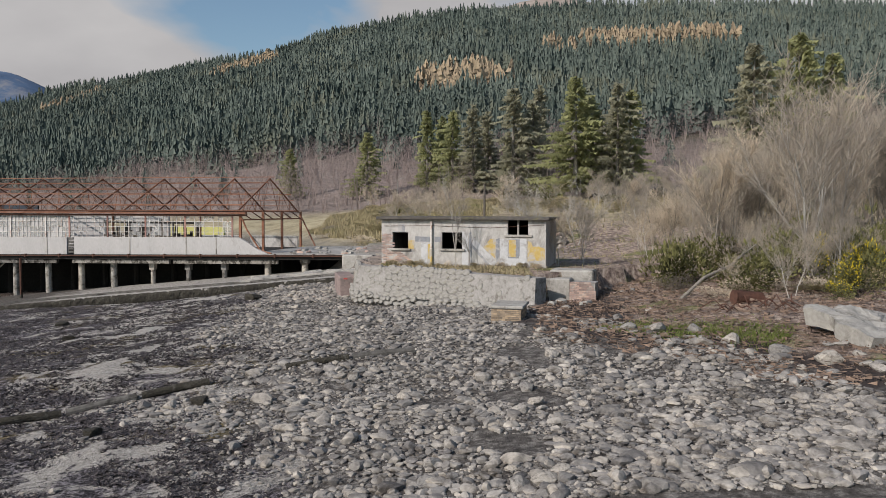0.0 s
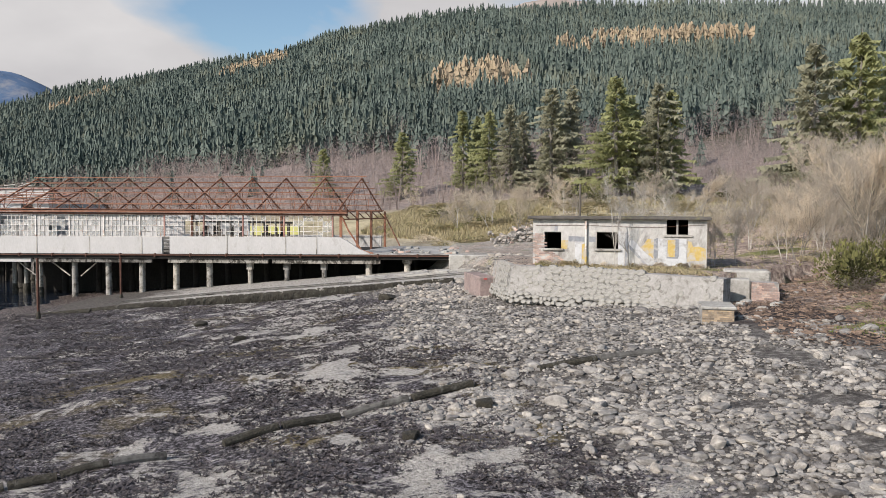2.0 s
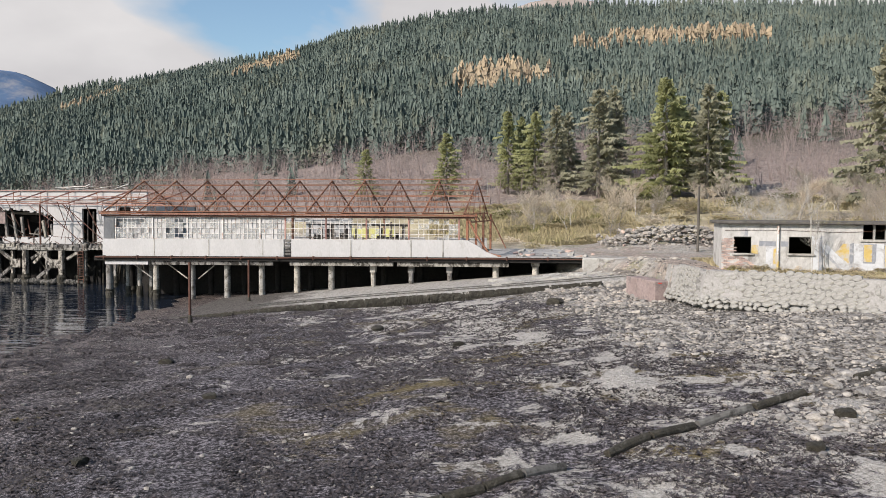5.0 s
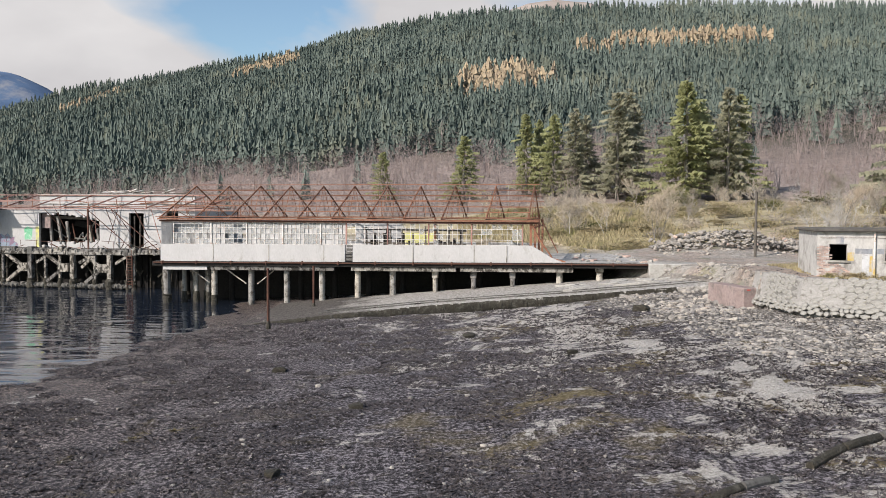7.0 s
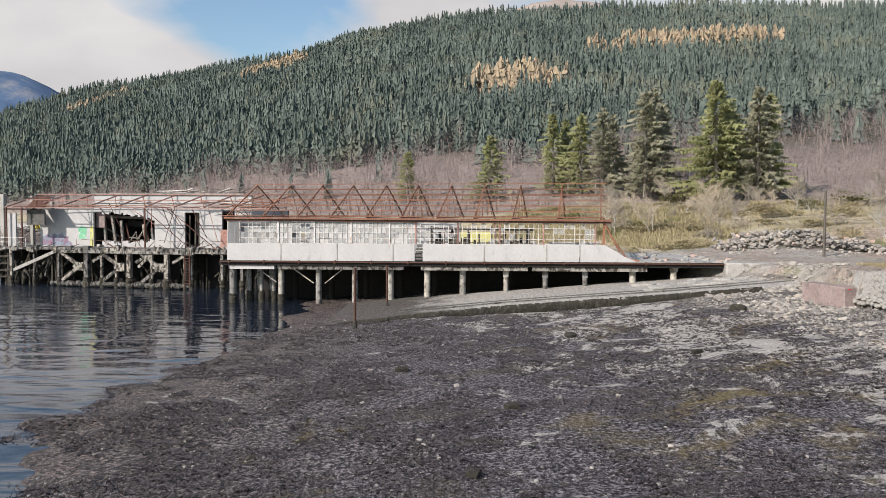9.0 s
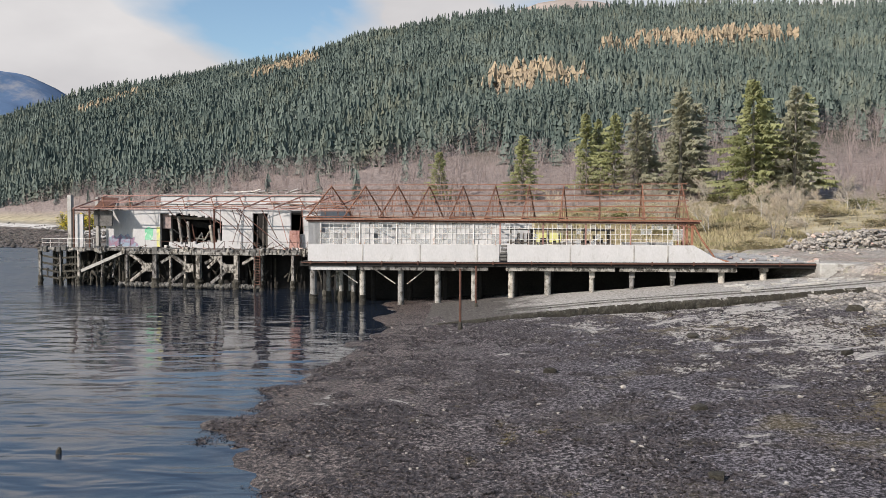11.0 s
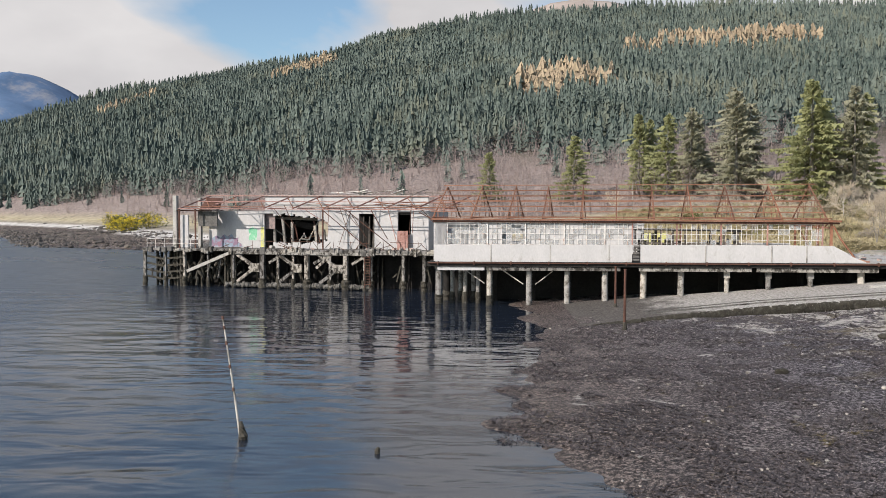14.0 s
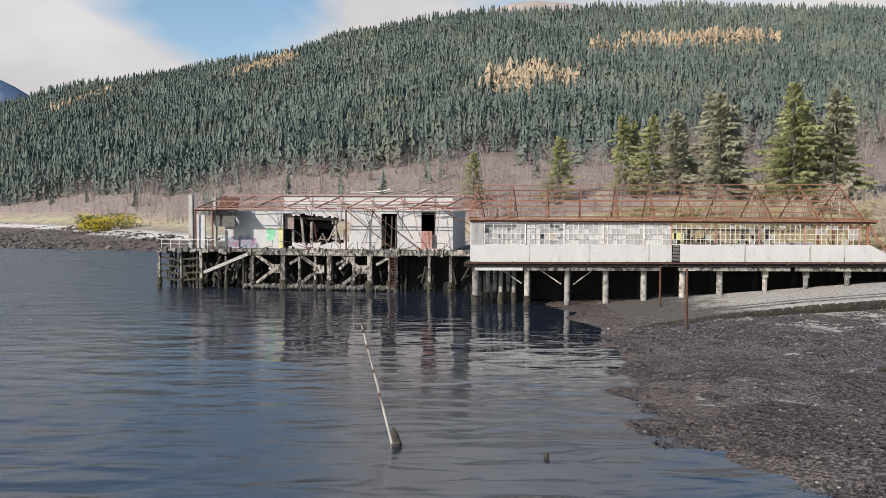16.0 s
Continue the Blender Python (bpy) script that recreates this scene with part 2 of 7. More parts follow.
M["birch"] = stuff_mat("pale_birch_bark", (0.30, 0.28, 0.25), (0.56, 0.54, 0.50), (0.10, 0.09, 0.08), 7.0, 1.2, 0.9)
M["twig"] = stuff_mat("bare_twigs", (0.34, 0.295, 0.24), (0.60, 0.54, 0.45), None, 0.8, 0.15, 0.95, vary="object", bumpy=0, spec=0.1, leafy=0.35)
M["twig_far"] = stuff_mat("distant_bare_wood", (0.25, 0.205, 0.19), (0.44, 0.375, 0.352), (0.30, 0.24, 0.22), 0.13, 0.04, 0.95, bumpy=0, world_space=True, spec=0.1, leafy=0.4)
M["gorse"] = stuff_mat("gorse_leaf", (0.06, 0.066, 0.03), (0.18, 0.175, 0.07), None, 1.5, 0.3, 0.9, vary="island", bumpy=0, spec=0.1)
M["gorse_flower"] = stuff_mat("gorse_flower", (0.5, 0.40, 0.02), (0.75, 0.62, 0.05), None, 2.0, 0.3, 0.9, vary="island", bumpy=0, spec=0.1)
M["grass"] = stuff_mat("dead_grass", (0.26, 0.22, 0.135), (0.50, 0.435, 0.28), (0.27, 0.26, 0.115), 0.9, 0.12, 0.95, vary="soft", bumpy=0, leafy=0.3, world_space=True, spec=0.1)
M["fresh"] = stuff_mat("fresh_grass", (0.09, 0.12, 0.03), (0.24, 0.28, 0.09), None, 2.0, 0.4, 0.9, vary="soft", bumpy=0, world_space=True, leafy=0.3)
M["driftwood"] = stuff_mat("driftwood_and_wrack", (0.10, 0.07, 0.055), (0.27, 0.205, 0.165), None, 2.0, 0.4, 0.95, vary="island", bumpy=0, world_space=True)
M["hill_brown"] = stuff_mat("far_moor", (0.25, 0.21, 0.185), (0.38, 0.335, 0.30), (0.20, 0.18, 0.165), 0.02, 0.004, 0.95, bumpy=0, world_space=True)
# blue of the distance haze is put into the mountain's base colour
M["hill_blue"] = stuff_mat("haze_blue_mountain", (0.06, 0.11, 0.20), (0.12, 0.19, 0.31), (0.26, 0.27, 0.30), 0.01, 0.002, 0.95, bumpy=0, world_space=True)


def glass_mat():
    m, t, b = start("dirty_pane", 0.25, 0.0, 0.5)
    tr = nd(t, "ShaderNodeBsdfTransparent")
    mx = nd(t, "ShaderNodeMixShader")
    f = ramp_of(t, [(0.35, (0.12,) * 3), (0.7, (0.6,) * 3)], noise_of(t, 3.0, 5.0))
    b.inputs["Base Color"].default_value = (0.42, 0.43, 0.425, 1)
    t.links.new(f, mx.inputs[0])
    t.links.new(tr.outputs[0], mx.inputs[1])
    t.links.new(b.outputs[0], mx.inputs[2])
    t.links.new(mx.outputs[0], t.nodes["Material Output"].inputs[0])
    return m


M["glass"] = glass_mat()


def band(t, axis, lo, hi):
    """0 below lo, 1 above hi, along a world axis."""
    g = nd(t, "ShaderNodeNewGeometry")
    s = nd(t, "ShaderNodeSeparateXYZ")
    t.links.new(g.outputs["Position"], s.inputs[0])
    r = nd(t, "ShaderNodeMapRange")
    r.inputs["From Min"].default_value, r.inputs["From Max"].default_value = lo, hi
    t.links.new(s.outputs[axis], r.inputs["Value"])
    return r.outputs[0]


def maths(t, how, a, b=0.0):
    n = nd(t, "ShaderNodeMath")
    n.operation = how
    for k, v in enumerate((a, b)):
        if hasattr(v, "is_linked"):
            t.links.new(v, n.inputs[k])
        else:
            n.inputs[k].default_value = v
    return n.outputs[0]


def water_mat():
    m, t, b = start("sea_water", 0.04, 0.0, 1.0)
    b.inputs["IOR"].default_value = 1.55
    b.inputs["Base Color"].default_value = (0.014, 0.020, 0.032, 1)
    ripple = noise_of(t, 0.68, 2.0, 0.45, (0.42, 1.0, 1), True, 0.3)
    swell = noise_of(t, 0.22, 2.0, 0.5, (0.5, 1.0, 1), True, 0.3)
    fine = noise_of(t, 4.5, 2.0, 0.5, (0.5, 1.0, 1), True)
    h = maths(t, "ADD", maths(t, "ADD", ripple, maths(t, "MULTIPLY", swell, 1.3)), maths(t, "MULTIPLY", fine, 0.03))
    # sheltered by the pier, ruffled out in the loch
    gust = maths(t, "MULTIPLY", maths(t, "SUBTRACT", noise_of(t, 0.03, 3.0, 0.5, (0.5, 1.6, 1), True), 0.5), 0.7)
    lee = maths(t, "ADD", maths(t, "MULTIPLY", band(t, "Y", 34, 54), 0.75), 0.5)
    calm = maths(t, "ADD", maths(t, "MULTIPLY", band(t, "X", -88, -56), lee), gust)
    c01 = ramp_of(t, [(0.0, (1, 1, 1)), (1.0, (0, 0, 0))], calm)
    t.links.new(maths(t, "ADD", maths(t, "MULTIPLY", c01, 0.22), 0.06), b.inputs["Roughness"])
    h = maths(t, "MULTIPLY", h, maths(t, "ADD", maths(t, "MULTIPLY", c01, 0.7), 0.62))
    bump(t, b, h, 0.7, 0.2)
    return m


M["water"] = water_mat()


def ground_mat():
    m, t, b = start("shore_ground", 0.85, 0.0, 0.3)
    g = dict(world_space=True)
    geo = nd(t, "ShaderNodeSeparateXYZ")
    t.links.new(nd(t, "ShaderNodeNewGeometry").outputs["Position"], geo.inputs[0])
    along = maths(t, "ADD", geo.outputs["X"], maths(t, "MULTIPLY", geo.outputs["Y"], 0.3))     # across the beach
    belt = maths(t, "ABSOLUTE", maths(t, "ADD", along, 3.5))
    belt_map = nd(t, "ShaderNodeMapRange")
    belt_map.inputs["From Min"].default_value, belt_map.inputs["From Max"].default_value = 14.0, 1.0
    t.links.new(belt, belt_map.inputs["Value"])
    sand_belt = belt_map.outputs[0]
    # wrack-covered mud with yellow-green weed
    fine = noise_of(t, 6.5, 9.0, 0.84, **g)
    weed = ramp_of(t, [(0.44, (0.006, 0.005, 0.006)), (0.5, (0.040, 0.035, 0.040)), (0.575, (0.29, 0.268, 0.286))], fine)
    brown = ramp_of(t, [(0.44, (0.008, 0.006, 0.005)), (0.5, (0.050, 0.037, 0.030)), (0.575, (0.29, 0.225, 0.175))], fine)
    weed = mixc(t, maths(t, "MULTIPLY", maths(t, "SUBTRACT", 1.0, band(t, "X", -46, -30)), 0.8), weed, brown)
    olive = ramp_of(t, [(0.36, (0.04, 0.033, 0.014)), (0.66, (0.23, 0.18, 0.075))], fine)
    weed = mixc(t, maths(t, "MULTIPLY", band(t, "X", -36, -20), ramp_of(t, [(0.52, (0, 0, 0)), (0.62, (0.85, 0.85, 0.85))], noise_of(t, 0.28, 6.0, 0.65, (0.7, 1.2, 1), distortion=0.3, shift=(3, 9, 0), **g))), weed, olive)
    # bare shell sand
    sand = ramp_of(t, [(0.36, (0.13, 0.122, 0.11)), (0.5, (0.38, 0.36, 0.33)), (0.66, (0.58, 0.555, 0.52))], noise_of(t, 9.0, 9.0, 0.82, **g))
    patch = noise_of(t, 0.36, 10.0, 0.74, (1.0, 0.8, 1), distortion=0.8, shift=(11, 4, 0), **g)
    patch = maths(t, "ADD", patch, maths(t, "MULTIPLY", maths(t, "SUBTRACT", sand_belt, 0.45), 0.15))
    patch = maths(t, "ADD", patch, maths(t, "MULTIPLY", maths(t, "SUBTRACT", noise_of(t, 2.6, 7.0, 0.7, (0.7, 1.3, 1), **g), 0.5), 0.24))
    patch_k = ramp_of(t, [(0.54, (0, 0, 0)), (0.57, (1, 1, 1))], patch)
    low = mixc(t, patch_k, weed, sand)
    # cobbled upper beach
    cob = ramp_of(t, [(0.36, (0.035, 0.031, 0.028)), (0.5, (0.11, 0.10, 0.092)), (0.66, (0.33, 0.315, 0.29))], noise_of(t, 3.2, 8.0, 0.75, **g))
    edge = maths(t, "ADD", maths(t, "DIVIDE", maths(t, "ADD", along, 1.2), 6.0), maths(t, "MULTIPLY", maths(t, "SUBTRACT", noise_of(t, 0.3, 6.0, 0.65, **g), 0.5), 2.2))
    low = mixc(t, ramp_of(t, [(0.4, (0, 0, 0)), (0.6, (1, 1, 1))], edge), low, cob)
    # turf and litter above the tide line
    turf = ramp_of(t, [(0.36, (0.075, 0.055, 0.047)), (0.5, (0.28, 0.215, 0.18)), (0.64, (0.54, 0.46, 0.385))], noise_of(t, 2.4, 8.0, 0.72, **g))
    moss = ramp_of(t, [(0.3, (0.07, 0.08, 0.025)), (0.7, (0.24, 0.24, 0.09))], noise_of(t, 1.6, 6.0, 0.7, **g))
    turf = mixc(t, ramp_of(t, [(0.54, (0, 0, 0)), (0.64, (1, 1, 1))], noise_of(t, 0.33, 5.0, 0.6, shift=(5, 0, 0), **g)), turf, moss)
    upper = maths(t, "ADD", band(t, "Z", 3.45, 4.15), maths(t, "MULTIPLY", maths(t, "SUBTRACT", noise_of(t, 0.4, 5.0, 0.6, **g), 0.5), 0.7))
    near = mixc(t, ramp_of(t, [(0.4, (0, 0, 0)), (0.6, (1, 1, 1))], upper), low, turf)
    line = maths(t, "SUBTRACT", 1.0, maths(t, "MULTIPLY", maths(t, "ABSOLUTE", maths(t, "SUBTRACT", upper, 0.35)), 3.2))
    near = mixc(t, ramp_of(t, [(0.25, (0, 0, 0)), (0.6, (0.9, 0.9, 0.9))], line), near, (0.045, 0.034, 0.032))
    yard = ramp_of(t, [(0.32, (0.17, 0.155, 0.135)), (0.5, (0.31, 0.29, 0.26)), (0.72, (0.47, 0.45, 0.41))], noise_of(t, 2.2, 8.0, 0.74, **g))
    where = maths(t, "MULTIPLY", maths(t, "MULTIPLY", band(t, "Y", 47, 52), maths(t, "SUBTRACT", 1.0, band(t, "X", 3, 10))), band(t, "Z", 3.1, 3.5))
    near = mixc(t, maths(t, "MULTIPLY", where, ramp_of(t, [(0.4, (1, 1, 1)), (0.62, (0.25, 0.25, 0.25))], noise_of(t, 0.3, 5.0, 0.6, **g))), near, yard)
    # bleached shingle line along the far shore
    top_line = maths(t, "MULTIPLY", band(t, "Z", 1.7, 2.0), maths(t, "SUBTRACT", 1.0, band(t, "Z", 2.7, 3.3)))
    far_line = maths(t, "MULTIPLY", top_line, band(t, "Y", 150, 175))
    shingle = ramp_of(t, [(0.4, (0.30, 0.285, 0.26)), (0.6, (0.60, 0.58, 0.55))], noise_of(t, 0.35, 6.0, 0.7, **g))
    near = mixc(t, far_line, near, shingle)
    # moor and scrub on the hill
    moor = ramp_of(t, [(0.35, (0.20, 0.17, 0.105)), (0.5, (0.36, 0.315, 0.205)), (0.7, (0.50, 0.44, 0.30))], noise_of(t, 0.25, 8.0, 0.7, **g))
    near = mixc(t, maths(t, "MULTIPLY", band(t, "Y", 85, 110), band(t, "Z", 2.6, 4.4)), near, moor)
    litter = ramp_of(t, [(0.35, (0.17, 0.14, 0.125)), (0.65, (0.33, 0.275, 0.25))], noise_of(t, 0.5, 7.0, 0.7, **g))
    near = mixc(t, maths(t, "MULTIPLY", band(t, "Y", 165, 190), band(t, "Z", 4.5, 8.0)), near, litter)
    floor_ = ramp_of(t, [(0.4, (0.03, 0.035, 0.022)), (0.7, (0.10, 0.085, 0.06))], noise_of(t, 0.1, 6.0, 0.7, **g))
    near = mixc(t, band(t, "Z", 22, 34), near, floor_)
    t.links.new(near, b.inputs["Base Color"])
    # wet sheen low down
    wet = ramp_of(t, [(0.0, (0.35,) * 3), (1.0, (0.9,) * 3)], band(t, "Z", -0.3, 0.9))
    t.links.new(wet, b.inputs["Roughness"])
    bump(t, b, maths(t, "ADD", noise_of(t, 4.0, 8.0, 0.75, **g), maths(t, "MULTIPLY", noise_of(t, 0.9, 4.0, 0.6, **g), 1.5)), 0.85, 0.2)
    return m


M["ground"] = ground_mat()
M["dull_red"] = stuff_mat("dull_red_wash", (0.20, 0.15, 0.14), (0.33, 0.265, 0.25), (0.15, 0.13, 0.12), 6.0, 1.2, 0.9)
# near-black that puts the shade under decks and indoors into the colour
M["shade_black"] = stuff_mat("shade_black_structure", (0.007, 0.0065, 0.006), (0.028, 0.026, 0.024), None, 5.0, 0.8, 0.95)


def slip_mat():
    m, t, b = start("slipway_gravel", 0.92)
    fine = noise_of(t, 5.0, 8.0, 0.72, world_space=True)
    dry = ramp_of(t, [(0.36, (0.12, 0.112, 0.10)), (0.5, (0.31, 0.295, 0.27)), (0.66, (0.48, 0.46, 0.43))], fine)
    wet = ramp_of(t, [(0.36, (0.025, 0.022, 0.02)), (0.7, (0.16, 0.145, 0.13))], fine)
    k = maths(t, "ADD", band(t, "Z", 0.35, 1.5), maths(t, "MULTIPLY", maths(t, "SUBTRACT", noise_of(t, 0.5, 6.0, 0.65, world_space=True), 0.5), 1.2))
    c = mixc(t, ramp_of(t, [(0.35, (0, 0, 0)), (0.65, (1, 1, 1))], k), wet, dry)
    t.links.new(c, b.inputs["Base Color"])
    bump(t, b, fine, 0.7, 0.06)
    return m


M["slip"] = slip_mat()
M["gravel"] = stuff_mat("slipway_gravel", (0.22, 0.215, 0.205), (0.46, 0.45, 0.43), (0.11, 0.10, 0.09), 5.0, 0.4, 0.92, bumpy=0.6, dist=0.05)

# ---- mesh building ----
class G:
    """Collects faces for one mesh."""

    def __init__(self):
        self.v, self.f = [], []

    def add(self, verts, faces):
        n = len(self.v)
        self.v.extend([tuple(p) for p in verts])
        self.f.extend([tuple(i + n for i in q) for q in faces])
        return self

    def box(self, x0, x1, y0, y1, z0, z1):
        return self.add([(x0, y0, z0), (x1, y0, z0), (x1, y1, z0), (x0, y1, z0), (x0, y0, z1), (x1, y0, z1), (x1, y1, z1), (x0, y1, z1)],
                        [(3, 2, 1, 0), (4, 5, 6, 7), (0, 1, 5, 4), (1, 2, 6, 5), (2, 3, 7, 6), (3, 0, 4, 7)])

    def soft(self, x0, x1, y0, y1, z0, z1, b=0.02):
        """A box with chamfered edges."""
        b = min(b, (x1 - x0) / 3, (y1 - y0) / 3, (z1 - z0) / 3)
        bm = bmesh.new()
        bmesh.ops.create_cube(bm, size=1.0)
        for v in bm.verts:
            v.co = ((x0 + x1) / 2 + v.co.x * (x1 - x0), (y0 + y1) / 2 + v.co.y * (y1 - y0), (z0 + z1) / 2 + v.co.z * (z1 - z0))
        bmesh.ops.bevel(bm, geom=bm.edges[:], offset=b, segments=1, affect="EDGES")
        bm.verts.index_update()
        self.add([v.co[:] for v in bm.verts], [[v.index for v in f.verts] for f in bm.faces])
        bm.free()
        return self

    def beam(self, p, q, w, h, up=(0, 0, 1)):
        p, q = Vector(p), Vector(q)
        d = (q - p).normalized()
        s = d.cross(Vector(up))
        s = s.normalized() if s.length > 0.01 else d.orthogonal().normalized()
        u = s.cross(d)
        k = [a * s * w / 2 + b * u * h / 2 for a, b in ((-1, -1), (1, -1), (1, 1), (-1, 1))]
        return self.add([p + o for o in k] + [q + o for o in k], [(3, 2, 1, 0), (4, 5, 6, 7), (0, 1, 5, 4), (1, 2, 6, 5), (2, 3, 7, 6), (3, 0, 4, 7)])

    def tube(self, pts, radii, n=8, caps=True):
        pts = [Vector(p) for p in pts]
        base = len(self.v)
        for k, p in enumerate(pts):
            d = (pts[min(k + 1, len(pts) - 1)] - pts[max(k - 1, 0)]).normalized()
            s = d.cross(Vector((0.13, 0.31, 0.94)))
            s = s.normalized() if s.length > 0.05 else d.orthogonal().normalized()
            u = s.cross(d)
            for j in range(n):
                a = 2 * math.pi * j / n
                self.v.append(tuple(p + radii[k] * (math.cos(a) * s + math.sin(a) * u)))
        for k in range(len(pts) - 1):
            for j in range(n):
                a, b = base + k * n + j, base + k * n + (j + 1) % n
                self.f.append((a, b, b + n, a + n))
        if caps:
            self.f.append(tuple(base + j for j in reversed(range(n))))
            self.f.append(tuple(base + (len(pts) - 1) * n + j for j in range(n)))
        return self

    def prism(self, outline, y0, y1):
        """An outline in x and z, drawn out from y0 to y1."""
        n = len(outline)
        vs = [(x, y0, z) for x, z in outline] + [(x, y1, z) for x, z in outline]
        return self.add(vs, [tuple(range(n)), tuple(reversed(range(n, 2 * n)))] + [((j + 1) % n, j, j + n, (j + 1) % n + n) for j in range(n)])

    def mesh(self, name, mat, smooth=False):
        me = bpy.data.meshes.new(name)
        me.from_pydata(self.v, [], self.f)
        me.materials.append(mat)
        if smooth:
            me.polygons.foreach_set("use_smooth", [True] * len(me.polygons))
        me.update()
        return me


def part(name, g, mat, parent, label="", smooth=False):
    ob = new(name, g if isinstance(g, bpy.types.Mesh) else g.mesh(name, mat, smooth))
    ob.parent = parent
    if label:
        ob["label"] = label
    return ob


def thing(name, m, label, category, group="", kind=""):
    ob = new(name)
    ob.empty_display_size = 0.5
    ob.matrix_basis = m
    return tagged(ob, label, category, group, kind)


def solid(name, g, mat, m, label, category, group="", kind="", smooth=False):
    ob = new(name, g.mesh(name, mat, smooth))
    ob.matrix_basis = m
    return tagged(ob, label, category, group, kind)


def big_mesh(name, verts, tris, mat, smooth=False):
    me = bpy.data.meshes.new(name)
    verts, tris = np.asarray(verts, np.float32), np.asarray(tris, np.int32)
    k = tris.shape[1]
    me.vertices.add(len(verts))
    me.vertices.foreach_set("co", verts.ravel())
    me.loops.add(tris.size)
    me.loops.foreach_set("vertex_index", tris.ravel())
    me.polygons.add(len(tris))
    me.polygons.foreach_set("loop_start", np.arange(0, tris.size, k, dtype=np.int32))
    me.polygons.foreach_set("use_smooth", np.full(len(tris), smooth))
    me.materials.append(mat)
    me.update(calc_edges=True)
    return me


def scatter(templates, places, scales, yaws, pick, squash=None):
    """One big array of verts and faces: template pick[i] at places[i], turned by yaws[i] and scaled by scales[i] (x, y, z)."""
    vs, fs, n = [], [], 0
    for k, (tv, tf) in enumerate(templates):
        ids = np.nonzero(pick == k)[0]
        if not len(ids):
            continue
        c, s = np.cos(yaws[ids])[:, None], np.sin(yaws[ids])[:, None]
        p = tv[None] * scales[ids][:, None, :]
        out = np.stack([p[..., 0] * c - p[..., 1] * s, p[..., 0] * s + p[..., 1] * c, p[..., 2]], -1) + places[ids][:, None, :]
        vs.append(out.reshape(-1, 3))
        fs.append((tf[None] + (np.arange(len(ids)) * len(tv))[:, None, None]).reshape(-1, tf.shape[1]) + n)
        n += len(ids) * len(tv)
    return np.concatenate(vs), np.concatenate(fs)


# ---- ground ----
B = pose(-16.29, 68.37, 0, 0, 0, -9.3)      # along the wharf
H = pose(5.0, 45.13, 0, 0, 0, -11.8)        # along the hut
SEA = -0.15
rng = np.random.default_rng(5)


def shore_x(y):
    return np.interp(y, [-300, 20, 24, 30, 38, 46, 56, 66, 75, 90, 110, 140, 169, 184, 286, 400, 1000, 3000],
                     [-43, -43, -43.6, -48, -47.5, -44.5, -44.5, -45, -45.5, -47, -52, -75, -115, -157, -225, -330, -900, -2500])


def wave_noise(x, y, size, seed):
    """Smooth value noise, about -1 to 1."""
    r = np.random.default_rng(seed).uniform(-1, 1, (64, 64))
    u, v = x / size, y / size
    i, j = np.floor(u).astype(int), np.floor(v).astype(int)
    a, b = u - i, v - j
    a, b = a * a * (3 - 2 * a), b * b * (3 - 2 * b)
    q = lambda m, n: r[m % 64, n % 64]
    return (q(i, j) * (1 - a) + q(i + 1, j) * a) * (1 - b) + (q(i, j + 1) * (1 - a) + q(i + 1, j + 1) * a) * b


def inside(x, y, poly):
    hit = np.zeros(np.shape(x), bool)
    for k in range(len(poly)):
        (x0, y0), (x1, y1) = poly[k - 1], poly[k]
        if y0 == y1:
            continue
        hit ^= ((y0 > y) != (y1 > y)) & (x < (x1 - x0) * (y - y0) / (y1 - y0) + x0)
    return hit


TERRACE = [(-4.9, 46.4), (3.9, 39.8), (6.0, 42.0), (12.0, 49.0), (20.0, 60.0), (24.0, 84.0), (-12.0, 84.0), (-12.0, 67.0), (-9.5, 60.0), (-6.4, 51.2)]


CREST_X = [-1500, -900, -624, -546, -374, -299, -230, -164, -100, -40, 19, 76, 134, 245, 358, 900, 1500]
CREST_Y = [1300, 1150, 1050, 1040, 960, 930, 910, 890, 870, 850, 840, 830, 825, 815, 805, 800, 900]


def hill(x, y):
    zr = np.interp(x, CREST_X, [60, 92, 127, 148, 156, 164, 171, 185, 192, 194, 197, 197, 196, 195, 190, 187, 142])
    yr = np.interp(x, CREST_X, CREST_Y)
    y0 = np.interp(x, [-900, -500, -200, -50, 200, 600], [800, 520, 300, 185, 150, 140])
    t = np.maximum((y - y0) / (yr - y0), 0)
    return zr * np.where(t < 1, t ** 1.25, np.maximum(1 - (t - 1) * 0.4, 0.2))


